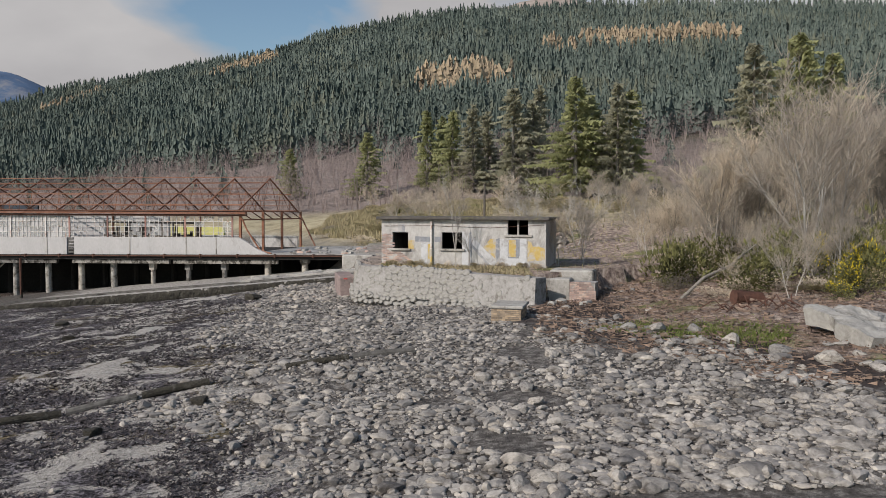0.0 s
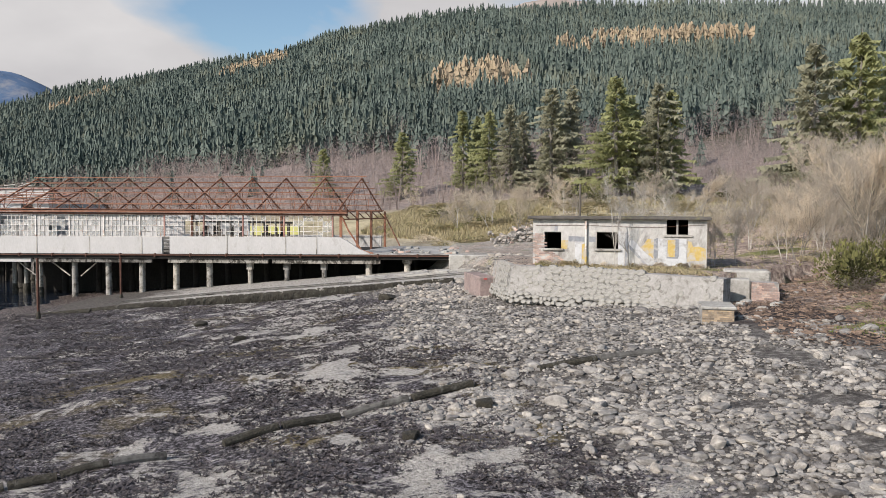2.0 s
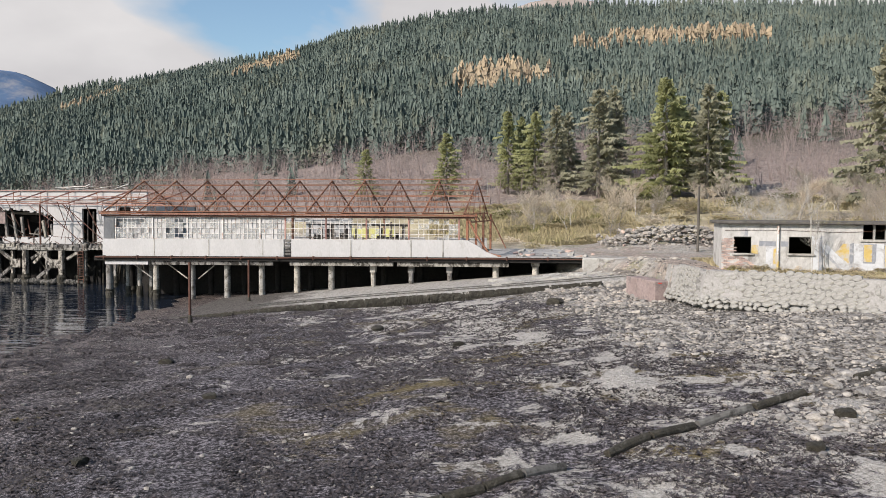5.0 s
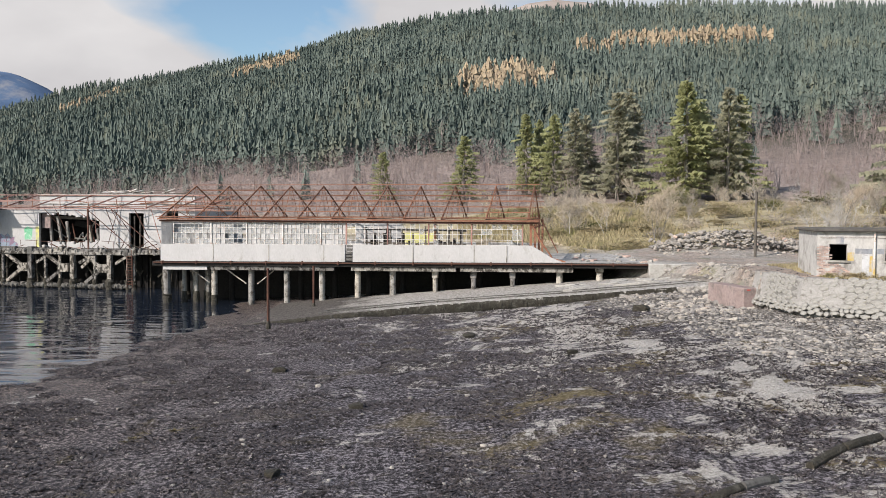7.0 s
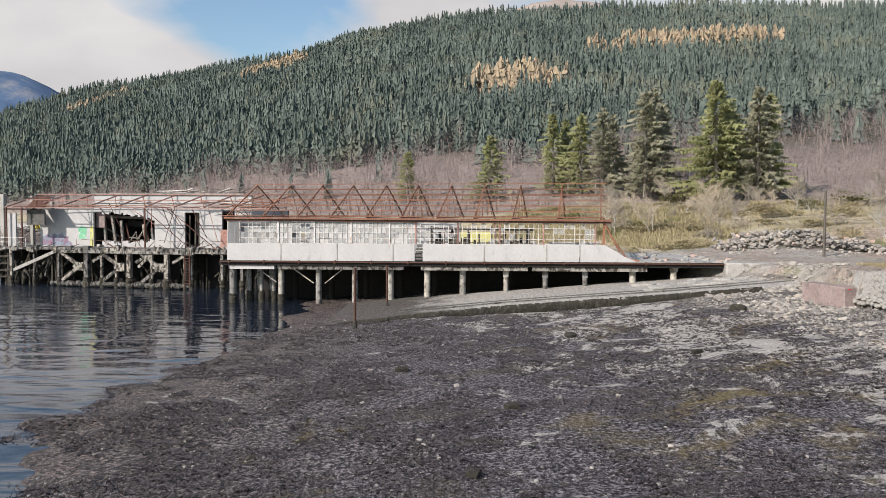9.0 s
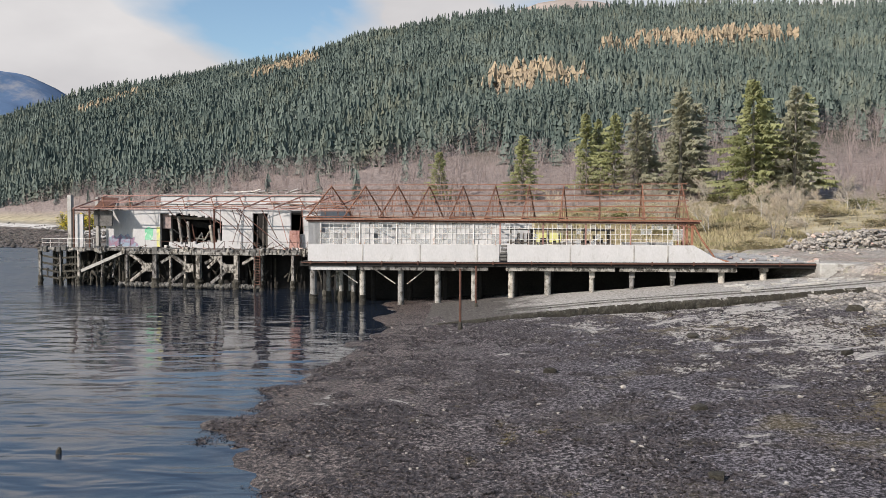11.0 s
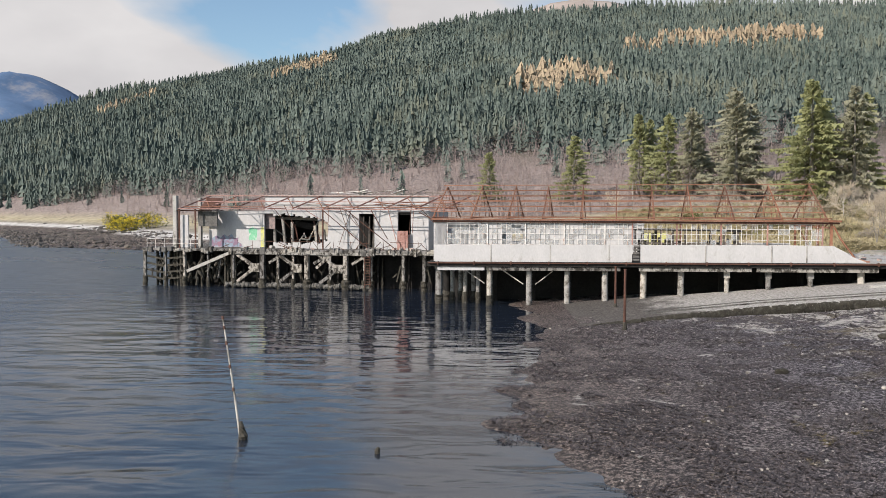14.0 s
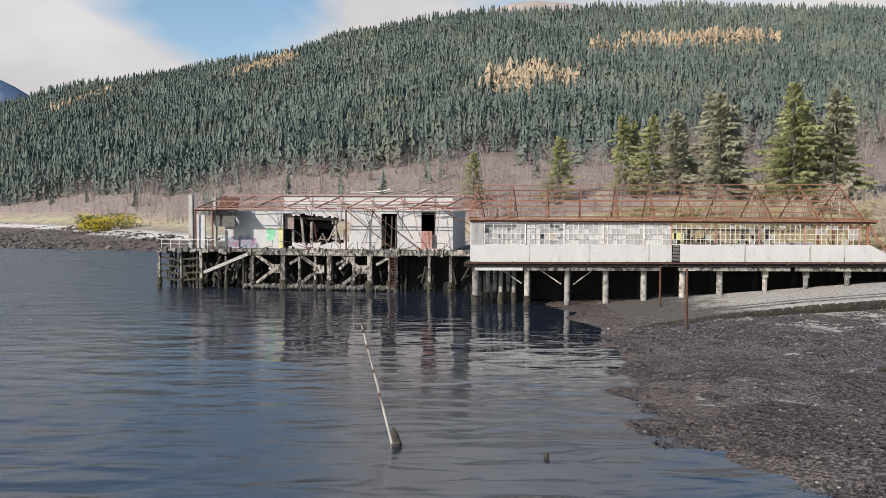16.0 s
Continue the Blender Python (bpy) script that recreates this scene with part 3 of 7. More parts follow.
def height(x, y):
    x, y = np.asarray(x, float), np.asarray(y, float)
    d = x - shore_x(y) + 1.1 * wave_noise(x, y, 4.0, 3) + 0.5 * wave_noise(x, y, 1.3, 4)
    z = np.interp(d, [-300, -60, -5, 0, 7, 18, 26, 38, 45, 50, 55, 60, 75, 120, 300], [-9, -5, -0.9, SEA, 0.25, 0.8, 1.2, 2.25, 2.85, 3.2, 3.6, 4.3, 5.5, 7, 8])
    z = z + np.clip((y - 25) * 0.02, 0, 0.8) * np.clip((x + 24) / 8, 0, 1) * (y < 120)
    near = (np.abs(x + 15) < 60) & (y < 90)
    z = z + np.where(near, 0.07 * wave_noise(x, y, 1.6, 7) + 0.035 * wave_noise(x, y, 0.7, 8), 0.0)
    top = np.interp(y, [40, 56, 64, 84], [4.95, 4.95, 4.42, 4.6]) + 0.08 * wave_noise(x, y, 2.5, 9)
    west = np.clip((x - np.interp(y, [44, 46, 51, 60, 63, 70, 84], [-6.5, -6.6, -6.8, -6.8, -8.5, -12.0, -12.0])) / np.interp(y, [46, 51, 60, 66], [0.5, 0.6, 2.0, 3.0]), 0, 1)
    west = west * west * (3 - 2 * west)
    z = np.where(inside(x, y, TERRACE), np.maximum(z, z + (top - z) * west), z)
    behind = np.clip((y - 75) / 60, 0, 1) * np.clip((x + 40) / 40, 0, 1) * 3.0
    z = z + np.where(y > 75, behind + 0.5 * wave_noise(x, y, 9.0, 10) * np.clip((x - shore_x(y) - 15) / 25, 0, 1), 0)
    h = hill(x, y)
    return z + h + np.where(h > 1, np.minimum(h, 12) * 0.2 * wave_noise(x, y, 45.0, 11), 0)


def spread(lo, hi, step, out, grow, far_lo, far_hi):
    a = list(np.arange(lo, hi + step / 2, step))
    s, p = step, hi
    while p < far_hi:
        s = min(s * grow, out)
        p += s
        a.append(p)
    s, p, left = step, lo, []
    while p > far_lo:
        s = min(s * grow, out)
        p -= s
        left.append(p)
    return np.array(left[::-1] + a)


def build_ground():
    gx = spread(-58, 20, 0.3, 60, 1.13, -2600, 2600)
    gy = spread(14, 86, 0.3, 45, 1.11, -400, 3200)
    X, Y = np.meshgrid(gx, gy)
    Z = height(X, Y)
    nx, ny = len(gx), len(gy)
    idx = np.arange(nx * ny).reshape(ny, nx)
    quads = np.stack([idx[:-1, :-1], idx[:-1, 1:], idx[1:, 1:], idx[1:, :-1]], -1).reshape(-1, 4)
    ob = new("ground", big_mesh("ground", np.stack([X, Y, Z], -1).reshape(-1, 3), quads, M["ground"], True))
    tagged(ob, "shingle and wrack shore rising to a wooded hillside", "ground", kind="structure")


build_ground()
sea = G().add([(-3000, -2000, SEA), (200, -2000, SEA), (200, 3000, SEA), (-3000, 3000, SEA)], [(0, 1, 2, 3)])
solid("water", sea, M["water"], pose(0, 0, 0), "calm rippled dark sea loch water", "water", kind="structure")


# ---- far hills ----
def ridge(name, base_y, pts, depth, mat, label, seed):
    """A mountain: its crest from pts (x, z), falling to the front and the back."""
    xs = np.linspace(pts[0][0], pts[-1][0], 60)
    top = np.interp(xs, [p[0] for p in pts], [p[1] for p in pts])
    r = np.random.default_rng(seed)
    rows = []
    for k in range(21):
        f = k / 20
        prof = np.sin(math.pi * min(f / 0.9, 1) / 2) ** 1.1 if f < 0.9 else 1 - (f - 0.9) * 5
        zz = top * prof + wave_noise(xs, np.full(60, base_y + f * depth), depth / 9, seed) * top.max() * 0.07 * (1 - f)
        rows.append(np.stack([xs, np.full(60, base_y + f * depth), zz], -1))
    idx = np.arange(21 * 60).reshape(21, 60)
    quads = np.stack([idx[:-1, :-1], idx[:-1, 1:], idx[1:, 1:], idx[1:, :-1]], -1).reshape(-1, 4)
    ob = new(name, big_mesh(name, np.concatenate(rows), quads, mat, True))
    tagged(ob, label, "mountain", kind="structure")


ridge("backdrop_moor", 1500, [(-700, 100), (-150, 380), (20, 470), (110, 517), (190, 532), (290, 515), (420, 450), (1300, 150)], 600, M["hill_brown"], "bare brown moorland summit behind the forested ridge", 21)
ridge("backdrop_mountain", 2600, [(-3400, 200), (-2400, 560), (-2120, 640), (-1950, 560), (-1700, 400), (-1300, 150), (-900, 40)], 1200, M["hill_blue"], "hazy blue mountain far up the loch", 22)


# ---- forest on the hill ----
def conifer_template(tiers, seg, seed):
    """A spruce one metre high: ragged skirts of branches, one above the other."""
    r = np.random.default_rng(seed)
    v, f = [], []
    for k in range(tiers):
        t = (k + 1) / tiers
        rad = 0.165 * t ** 0.8
        z = 1.0 - 0.93 * t
        lean = r.uniform(-0.02, 0.02, 2)
        top = len(v)
        v.append((lean[0], lean[1], min(1.0, z + 1.75 / tiers)))
        ring = []
        for j in range(seg):
            a = 2 * math.pi * (j + 0.5 * (k % 2)) / seg + r.uniform(-0.25, 0.25)
            q = rad * (1.2 if (j + k) % 2 else 0.55) * r.uniform(0.75, 1.2)
            ring.append(len(v))
            v.append((lean[0] + q * math.cos(a), lean[1] + q * math.sin(a), z + r.uniform(-0.05, 0.04)))
        f += [(top, ring[j], ring[(j + 1) % seg]) for j in range(seg)]
    return np.array(v), np.array(f)


def treeline(x, y):
    """How high, as a slope seen from the beach, the plantation's lower edge runs."""
    l = (x + 25) / np.maximum(y, 1)
    return np.interp(l, [-0.75, -0.57, -0.39, -0.22, -0.06, 0.06, 0.24, 0.41, 0.53, 0.9], [0.004, 0.008, 0.024, 0.044, 0.064, 0.064, 0.086, 0.105, 0.122, 0.15])


LARCH = [(-15, 452, 17, 36), (5, 455, 15, 32), (-235, 800, 22, 34), (-210, 815, 18, 30), (103, 600, 22, 36), (138, 602, 22, 26), (172, 606, 20, 28), (-440, 880, 30, 24), (60, 560, 12, 20)]


def plant_forest():
    pts = []
    y, step = 210.0, 4.9
    while y < 1010:
        half = 0.74 * y + 60
        y += step * 0.95
        xs = np.arange(-25 - half, -25 + half * 0.92, step)
        pts.append(np.stack([xs + rng.uniform(-2.2, 2.2, len(xs)), y + rng.uniform(-2.2, 2.2, len(xs))], -1))
    p = np.concatenate(pts)
    z = height(p[:, 0], p[:, 1])
    yr = np.interp(p[:, 0], CREST_X, CREST_Y)
    slope = (z - 8.4) / p[:, 1] + 0.012 * wave_noise(p[:, 0], p[:, 1], 30, 15)
    keep = (slope > treeline(p[:, 0], p[:, 1])) & (p[:, 1] < yr + 25) & (hill(p[:, 0], p[:, 1]) > 3)
    p, z = p[keep], z[keep]
    tan = np.zeros(len(p), bool)
    for cx, cy, rx, ry in LARCH:
        tan |= ((p[:, 0] - cx + 6 * wave_noise(p[:, 0], p[:, 1], 14, 17)) / rx) ** 2 + ((p[:, 1] - cy) / ry) ** 2 < 1
    templates = [conifer_template(9, 8, s) for s in range(5)] + [conifer_template(6, 6, s) for s in range(5, 9)]
    for name, sel, mat, label in (("conifer_plantation", ~tan, M["conifer"], "dense dark green spruce plantation covering the hillside"),
                                  ("larch_stand", tan, M["larch"], "tan leafless larches in patches among the spruces")):
        q = np.concatenate([p[sel], z[sel][:, None] - 0.8], -1)
        n = len(q)
        h = rng.uniform(7.5, 16.0, n) * (1 + 0.22 * wave_noise(q[:, 0], q[:, 1], 40, 18))
        sc = np.stack([h * rng.uniform(0.85, 1.25, n), h * rng.uniform(0.85, 1.25, n), h], -1)
        if name == "larch_stand":
            sc[:, :2] *= 1.6
        pick = np.where(q[:, 1] < 400, rng.integers(0, 5, n), rng.integers(5, 9, n))
        v, f = scatter(templates, q, sc, rng.uniform(0, 6.28, n), pick)
        tagged(new(name, big_mesh(name, v, f, mat)), label, "trees", kind="stuff")


plant_forest()

# ---- slipway ----
def slip_z(x):
    return 0.15 + (x + 40) * 0.0965


def build_slipway():
    g = G()
    n = 40
    edge = []
    for k in range(n + 1):
        x = -41 + 35.5 * k / n
        front = np.interp(x, [-41, -34, -27, -21, -15, -6], [59.4, 61.2, 61.5, 60.6, 59.7, 59.2]) + random.uniform(-0.12, 0.12)
        back = np.interp(x, [-41, -16, -9, -5], [73.8, 69.8, 68, 62])
        edge.append((x, front, back))
    vs, fs = [], []
    for x, a, b in edge:
        z = slip_z(x)
        vs += [(x, a - 0.25, z - 1.6), (x, a - 0.05, z - 0.06), (x, a + 0.12, z), (x, (a * 2 + b) / 3, z + 0.06 + 0.04 * random.random()), (x, b, z + 0.1)]
    for k in range(n):
        for j in range(4):
            a = k * 5 + j
            fs.append((a, a + 5, a + 6, a + 1))
    g.add(vs, fs)
    root = thing("slipway", pose(0, 0, 0), "sloping gravel-topped concrete slipway beside the wharf", "slipway", kind="structure")
    part("ramp", g, M["slip"], root)
    for off in (1.4, 2.6):
        r = G()
        for k in range(6, n - 1):
            (x, a, b), (x2, a2, b2) = edge[k], edge[k + 1]
            f0 = np.interp(x, [-41, -34, -27, -21, -15, -6], [59.4, 61.2, 61.5, 60.6, 59.7, 59.2]) + off
            f1 = np.interp(x2, [-41, -34, -27, -21, -15, -6], [59.4, 61.2, 61.5, 60.6, 59.7, 59.2]) + off
            r.beam((x, f0, slip_z(x) + 0.05), (x2, f1, slip_z(x2) + 0.05), 0.14, 0.16)
        part("rail", r, M["concrete_dark"], root, "weathered dark launching rail")
    # weed hanging from the edge
    v, f = [], []
    for k in range(2600):
        x = random.uniform(-40, -9)
        y = np.interp(x, [-41, -34, -27, -21, -15, -6], [59.4, 61.2, 61.5, 60.6, 59.7, 59.2]) - 0.1
        z = slip_z(x) - random.uniform(-0.03, 0.4)
        w, l = random.uniform(0.05, 0.16), random.uniform(0.25, 0.7)
        a = len(v)
        v += [(x - w, y, z), (x + w, y + 0.05, z), (x + random.uniform(-0.1, 0.1), y - random.uniform(0.15, 0.35), z - l)]
        f.append((a, a + 1, a + 2))
    me = big_mesh("weed_fringe", v, f, M["weed_pile"])
    part("weed_fringe", me, None, root, "black wrack hanging from the slip's edge")["kind"] = "stuff"


build_slipway()


# ---- wharf under the shed ----
def build_wharf():
    root = thing("wharf_deck", B, "concrete wharf deck on round piles over the tidal slip", "wharf", kind="structure")
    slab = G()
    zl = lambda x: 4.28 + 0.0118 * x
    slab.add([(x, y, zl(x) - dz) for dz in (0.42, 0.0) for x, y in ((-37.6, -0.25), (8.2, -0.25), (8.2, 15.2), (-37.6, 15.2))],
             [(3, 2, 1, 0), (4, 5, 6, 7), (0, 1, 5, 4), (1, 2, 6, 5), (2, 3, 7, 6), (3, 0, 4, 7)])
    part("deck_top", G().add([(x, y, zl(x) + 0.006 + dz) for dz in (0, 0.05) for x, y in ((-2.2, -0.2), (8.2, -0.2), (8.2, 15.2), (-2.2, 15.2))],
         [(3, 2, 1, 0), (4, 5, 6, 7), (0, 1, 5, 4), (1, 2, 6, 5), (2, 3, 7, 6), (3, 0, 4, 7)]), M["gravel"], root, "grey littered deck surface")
    # slab coloured near black for the shade beneath the deck
    part("slab", slab, M["shade_black"], root, "deck slab with the shade below it coloured in")
    for x0, x1 in ((-36.6, -32.2), (-31.8, -20.0), (-18.4, -9.0), (-8.6, 1.0)):
        g = G()
        g.beam((x0, 0.05, zl(x0) - 0.62), (x1, 0.05, zl(x1) - 0.62), 0.3, 0.34)
        if x0 < -32:
            part("edge_beam", g, M["render_white"], root, "pale broken edge beam")
        else:
            part("edge_beam", g, M["pier_timber"], root, "grey stained edge beam")
    g = G()
    g.tube([(x, -0.42, zl(x) - 0.1) for x in (-37.4, -20, 0, 8.0)], [0.06] * 4, 8)
    part("edge_pipe", g, M["rust_dark"], root, "rusty pipe along the deck edge")
    for x in np.arange(-36.5, 8, 3.4):
        g = G().box(x - 0.05, x + 0.05, -0.5, -0.2, zl(x) - 0.25, zl(x) + 0.06)
        part("pipe_bracket", g, M["rust_dark"], root)
    pile_x = (-36.6, -31.8, -28.16, -24.69, -21.34, -18.0, -14.77, -10.94, -7.53, -4.14, -0.14, 3.2)
    for row, y in enumerate((0.62, 4.2)):
        for x in pile_x:
            w = B @ Vector((x, y, 0))
            foot = max(slip_z(w.x), -1.4) - 0.4
            top = zl(x) - 0.42
            g = G()
            r = 0.27 if x > -32 else 0.33
            if row == 0 and -11.5 < x < -3:
                g.box(x - 0.24, x + 0.24, y - 0.24, y + 0.24, top - 0.95, top - 0.12)
                g.tube([(x, y, foot), (x, y, top - 0.6)], [0.2, 0.22], 10)
            else:
                g.tube([(x, y, foot), (x + random.uniform(-0.03, 0.03), y, top - 0.32)], [r * 1.04, r], 14)
            # rear row and its caps carry the underside's shade as their colour
            pile = part("pile", g, M["pile"] if row == 0 else M["shade_black"], root)
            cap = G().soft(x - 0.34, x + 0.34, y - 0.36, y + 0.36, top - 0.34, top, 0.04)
            part("pile_cap", cap, M["pile"] if row == 0 else M["shade_black"], pile)
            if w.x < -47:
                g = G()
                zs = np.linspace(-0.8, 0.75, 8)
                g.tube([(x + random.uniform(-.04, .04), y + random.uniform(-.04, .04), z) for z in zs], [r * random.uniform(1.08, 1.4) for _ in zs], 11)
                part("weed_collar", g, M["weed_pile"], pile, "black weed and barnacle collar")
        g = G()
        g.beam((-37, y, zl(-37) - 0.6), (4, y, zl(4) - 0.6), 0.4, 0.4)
        # beam over the rear row, its shade also given by colour
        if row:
            part("cross_beam", g, M["shade_black"], root)
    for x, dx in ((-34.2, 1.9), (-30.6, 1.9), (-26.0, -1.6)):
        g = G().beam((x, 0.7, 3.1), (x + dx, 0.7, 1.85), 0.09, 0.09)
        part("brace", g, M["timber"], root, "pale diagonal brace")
    # wall added behind the piles so the space under the deck reads black
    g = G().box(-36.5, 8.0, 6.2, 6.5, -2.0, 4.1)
    part("added_shade_wall", g, M["shade_black"], root)
    # a jacket of weed round the doubled pile at the corner
    for k in range(5):
        x, y = -35.6 + 0.62 * k, 2.0 + 0.9 * (k % 2)
        g = G().tube([(x, y, -1.5), (x, y, 3.4)], [0.21, 0.2], 10)
        part("pile", g, M["pile"], root)
        zs = np.linspace(-0.8, 0.9, 7)
        g = G().tube([(x + random.uniform(-.04, .04), y, z) for z in zs], [random.uniform(0.23, 0.33) for _ in zs], 10)
        part("weed_collar", g, M["weed_pile"], root, "black weed and barnacle collar")


build_wharf()


# ---- the roofless shed ----
def build_shed():
    root = thing("shed", B, "roofless wharf shed with white parapet, barred glazing and rusty trusses", "building")
    zl = lambda x: 4.28 + 0.0118 * x
    zt = lambda x: 5.72 + 0.008 * x
    # parapet in bays
    cuts = [-36.9, -31.6, -26.2, -21.0, -19.0]
    right = [-18.3, -12.8, -7.4]
    for xs in (cuts, right):
        for a, b in zip(xs, xs[1:]):
            g = G().prism([(a + 0.012, zl(a)), (b - 0.012, zl(b)), (b - 0.012, zt(b)), (a + 0.012, zt(a))], 0.0, 0.28)
            part("parapet_panel", g, M["render_white"], root)
    g = G().prism([(-7.388, zl(-7.4)), (0.15, zl(0)), (0.0, zl(0) + 0.12), (-0.9, 4.75), (-1.6, 5.2), (-2.5, zt(-2.5)), (-7.388, zt(-7.4))], 0.0, 0.28)
    part("parapet_panel", g, M["render_white"], root, "white parapet end broken off at a slope")
    for a in (-31.6, -26.2, -21.0, -12.8, -7.4, -4.6):
        g = G().box(a - 0.05, a + 0.05, -0.03, 0.1, zl(a) + 0.02, zt(a) - 0.01)
        part("joint_strip", g, M["concrete"], root, "stained joint strip")
    for k in range(5):
        g = G().soft(-18.98 + 0.03 * k, -18.35, 0.05, 0.3, 4.15 + 0.3 * k, 4.36 + 0.3 * k, 0.03)
        part("block", g, M["concrete_dark"], root, "exposed rough block in the gap")
    # window band: posts, bars, panes
    y = 0.42
    z0, z1 = lambda x: zt(x) + 0.02, 7.5
    posts = [-35.8, -32.0, -28.5, -25.0, -21.4, -19.0, -15.2, -11.5, -7.7, -3.3]
    for x in posts:
        part("mullion", G().box(x - 0.06, x + 0.06, y - 0.06, y + 0.06, z0(x), z1), M["bar_white"] if x < -20 else M["rust_pale"], root)
    boards = {-32.0: (-32.0, -30.6), -28.5: (-28.5, -25.0), -25.0: (-25.0, -21.4), -21.4: (-21.4, -19.0)}
    for a, b in zip(posts, posts[1:]):
        n = max(2, round((b - a) / 0.42))
        window = thing_part("window", root)
        if a in boards:
            xa, xb = boards[a]
            part("board", G().soft(xa + 0.07, xb - 0.07, y + 0.05, y + 0.11, z0(a) + 0.02, z1 - 0.02, 0.01), M["render_white"], window, "white sheet closing the window bay")
        for j in range(1, n):
            x = a + (b - a) * j / n + random.uniform(-0.01, 0.01)
            if random.random() < 0.93:
                part("glazing_bar", G().box(x - 0.018, x + 0.018, y - 0.02, y + 0.02, z0(x), z1), M["bar_white"], window)
        for j in range(0, 5):
            z = z0(a) + (z1 - z0(a)) * j / 4
            part("glazing_bar", G().beam((a, y, z), (b, y, z), 0.045, 0.035), M["bar_white"], window)
        for j in range(n):
            for k in range(4):
                keep = 0.22 if a > -19.5 else 0.62
                if random.random() < keep:
                    xa, xb = a + (b - a) * j / n + 0.02, a + (b - a) * (j + 1) / n - 0.02
                    za, zb = z0(a) + (z1 - z0(a)) * k / 4 + 0.02, z0(a) + (z1 - z0(a)) * (k + 1) / 4 - 0.02
                    part("pane", G().box(xa, xb, y - 0.003, y + 0.003, za, zb), M["glass"], window)
    # corrugated corner sheet
    g = G()
    n = 26
    vs, fs = [], []
    for j in range(n + 1):
        x = -36.95 + 1.1 * j / n
        d = 0.03 * (1 if j % 2 else -1)
        vs += [(x, 0.33 + d, 5.42), (x, 0.33 + d, 7.62), (x, 0.36 + d, 5.42), (x, 0.36 + d, 7.62)]
    for j in range(n):
        a = 4 * j
        fs += [(a, a + 4, a + 5, a + 1), (a + 2, a + 3, a + 7, a + 6)]
    part("corrugated_sheet", g.add(vs, fs), M["render_white"], root, "pale corrugated sheet at the corner")
    # eaves
    part("eaves_beam", G().box(-37.1, -2.0, 0.18, 0.62, 7.52, 7.68), M["rust_dark"], root, "dark eaves beam")
    part("gutter", G().box(-37.2, -1.9, 0.0, 0.34, 7.70, 7.86), M["rust"], root, "rusty gutter")
    # trusses
    span0, span1, apex = 0.4, 14.6, 11.0
    xs = [-37.2, -33.6, -30.2, -27.0, -23.6, -20.4, -17.1, -13.8, -10.4, -6.5, -2.9]
    for x in xs:
        j = lambda: random.uniform(-0.04, 0.04)
        P = lambda f: Vector((x, span0 + (7.5 - span0) * f, 7.85 + (apex - 7.85) * f))
        Q = lambda f: Vector((x, span1 + (7.5 - span1) * f, 7.85 + (apex - 7.85) * f))
        tr = thing_part("truss", root)
        part("rafter", G().beam(P(0), P(1), 0.08, 0.12), M["rust"], tr)
        part("rafter", G().beam(Q(0), Q(1), 0.08, 0.12), M["rust"], tr)
        part("tie", G().beam((x, span0, 7.9), (x, span1, 7.9), 0.06, 0.09), M["rust"], tr)
        for f0, t0 in ((0.33, 0.33), (0.66, 0.33), (0.66, 0.72), (1.0, 0.72), (0.33, 0.12)):
            for R, s in ((P, 1), (Q, -1)):
                yb = (span0 if s > 0 else span1) + s * (7.5 - span0) * t0
                part("web", G().beam(R(f0), (x + j(), yb, 7.9), 0.036, 0.036), M["rust"], tr)
    for k in range(7):
        f = k / 6
        for R in (0, 1):
            y_ = span0 + (7.5 - span0) * f if R == 0 else span1 + (7.5 - span1) * f
            z_ = 7.98 + (apex - 7.85) * f
            if k == 6 and R:
                continue
            lo = -37.6 if R == 0 else -37.3
            part("purlin", G().beam((lo, y_, z_), (-2.3 + random.uniform(-0.5, 0.15), y_, z_ + random.uniform(-0.03, 0.03)), 0.06, 0.065), M["rust"], root)
    # columns and braces at the open end
    for x, y0 in ((-2.6, 0.5), (-2.6, 5.2), (-2.6, 9.6), (-2.6, 14.5), (-13.8, 14.5), (-24, 14.5)):
        part("column", G().beam((x, y0, 4.3), (x, y0, 7.9), 0.2, 0.2, (0, 1, 0)), M["rust"], root, "rusty red steel column")
    part("brace", G().tube([(-2.45, 0.4, 7.4), (-1.9, 0.35, 6.3), (-0.7, 0.3, 4.6), (0.35, 0.2, 4.36)], [0.08] * 4, 6), M["rust"], root, "bent rusty brace")
    part("brace", G().beam((-2.5, 14.4, 7.4), (-1.0, 14.4, 4.4), 0.12, 0.12), M["rust"], root)
    for k in range(6):
        yy = 0.6 + 2.3 * k
        part("web", G().beam((-2.6, yy, 7.85), (-2.6, yy + 2.3, 7.2), 0.07, 0.07), M["rust"], root)
    part("tie", G().beam((-2.6, 0.4, 7.2), (-2.6, 14.5, 7.2), 0.1, 0.12), M["rust"], root)
    # inner walls
    def wall(name, x0, x1, y0, y1, z0_, z1_, holes, mat, label=""):
        """A wall along x with rectangular holes (xa, xb, za, zb)."""
        g = G()
        edges = sorted({x0, x1, *[v for h in holes for v in h[:2]]})
        for a, b in zip(edges, edges[1:]):
            cuts_ = sorted([h[2:] for h in holes if h[0] <= a and h[1] >= b])
            z = z0_
            for c in cuts_:
                if c[0] > z:
                    g.box(a, b, y0, y1, z, c[0])
                z = c[1]
            if z < z1_:
                g.box(a, b, y0, y1, z, z1_)
        return part(name, g, mat, root, label)
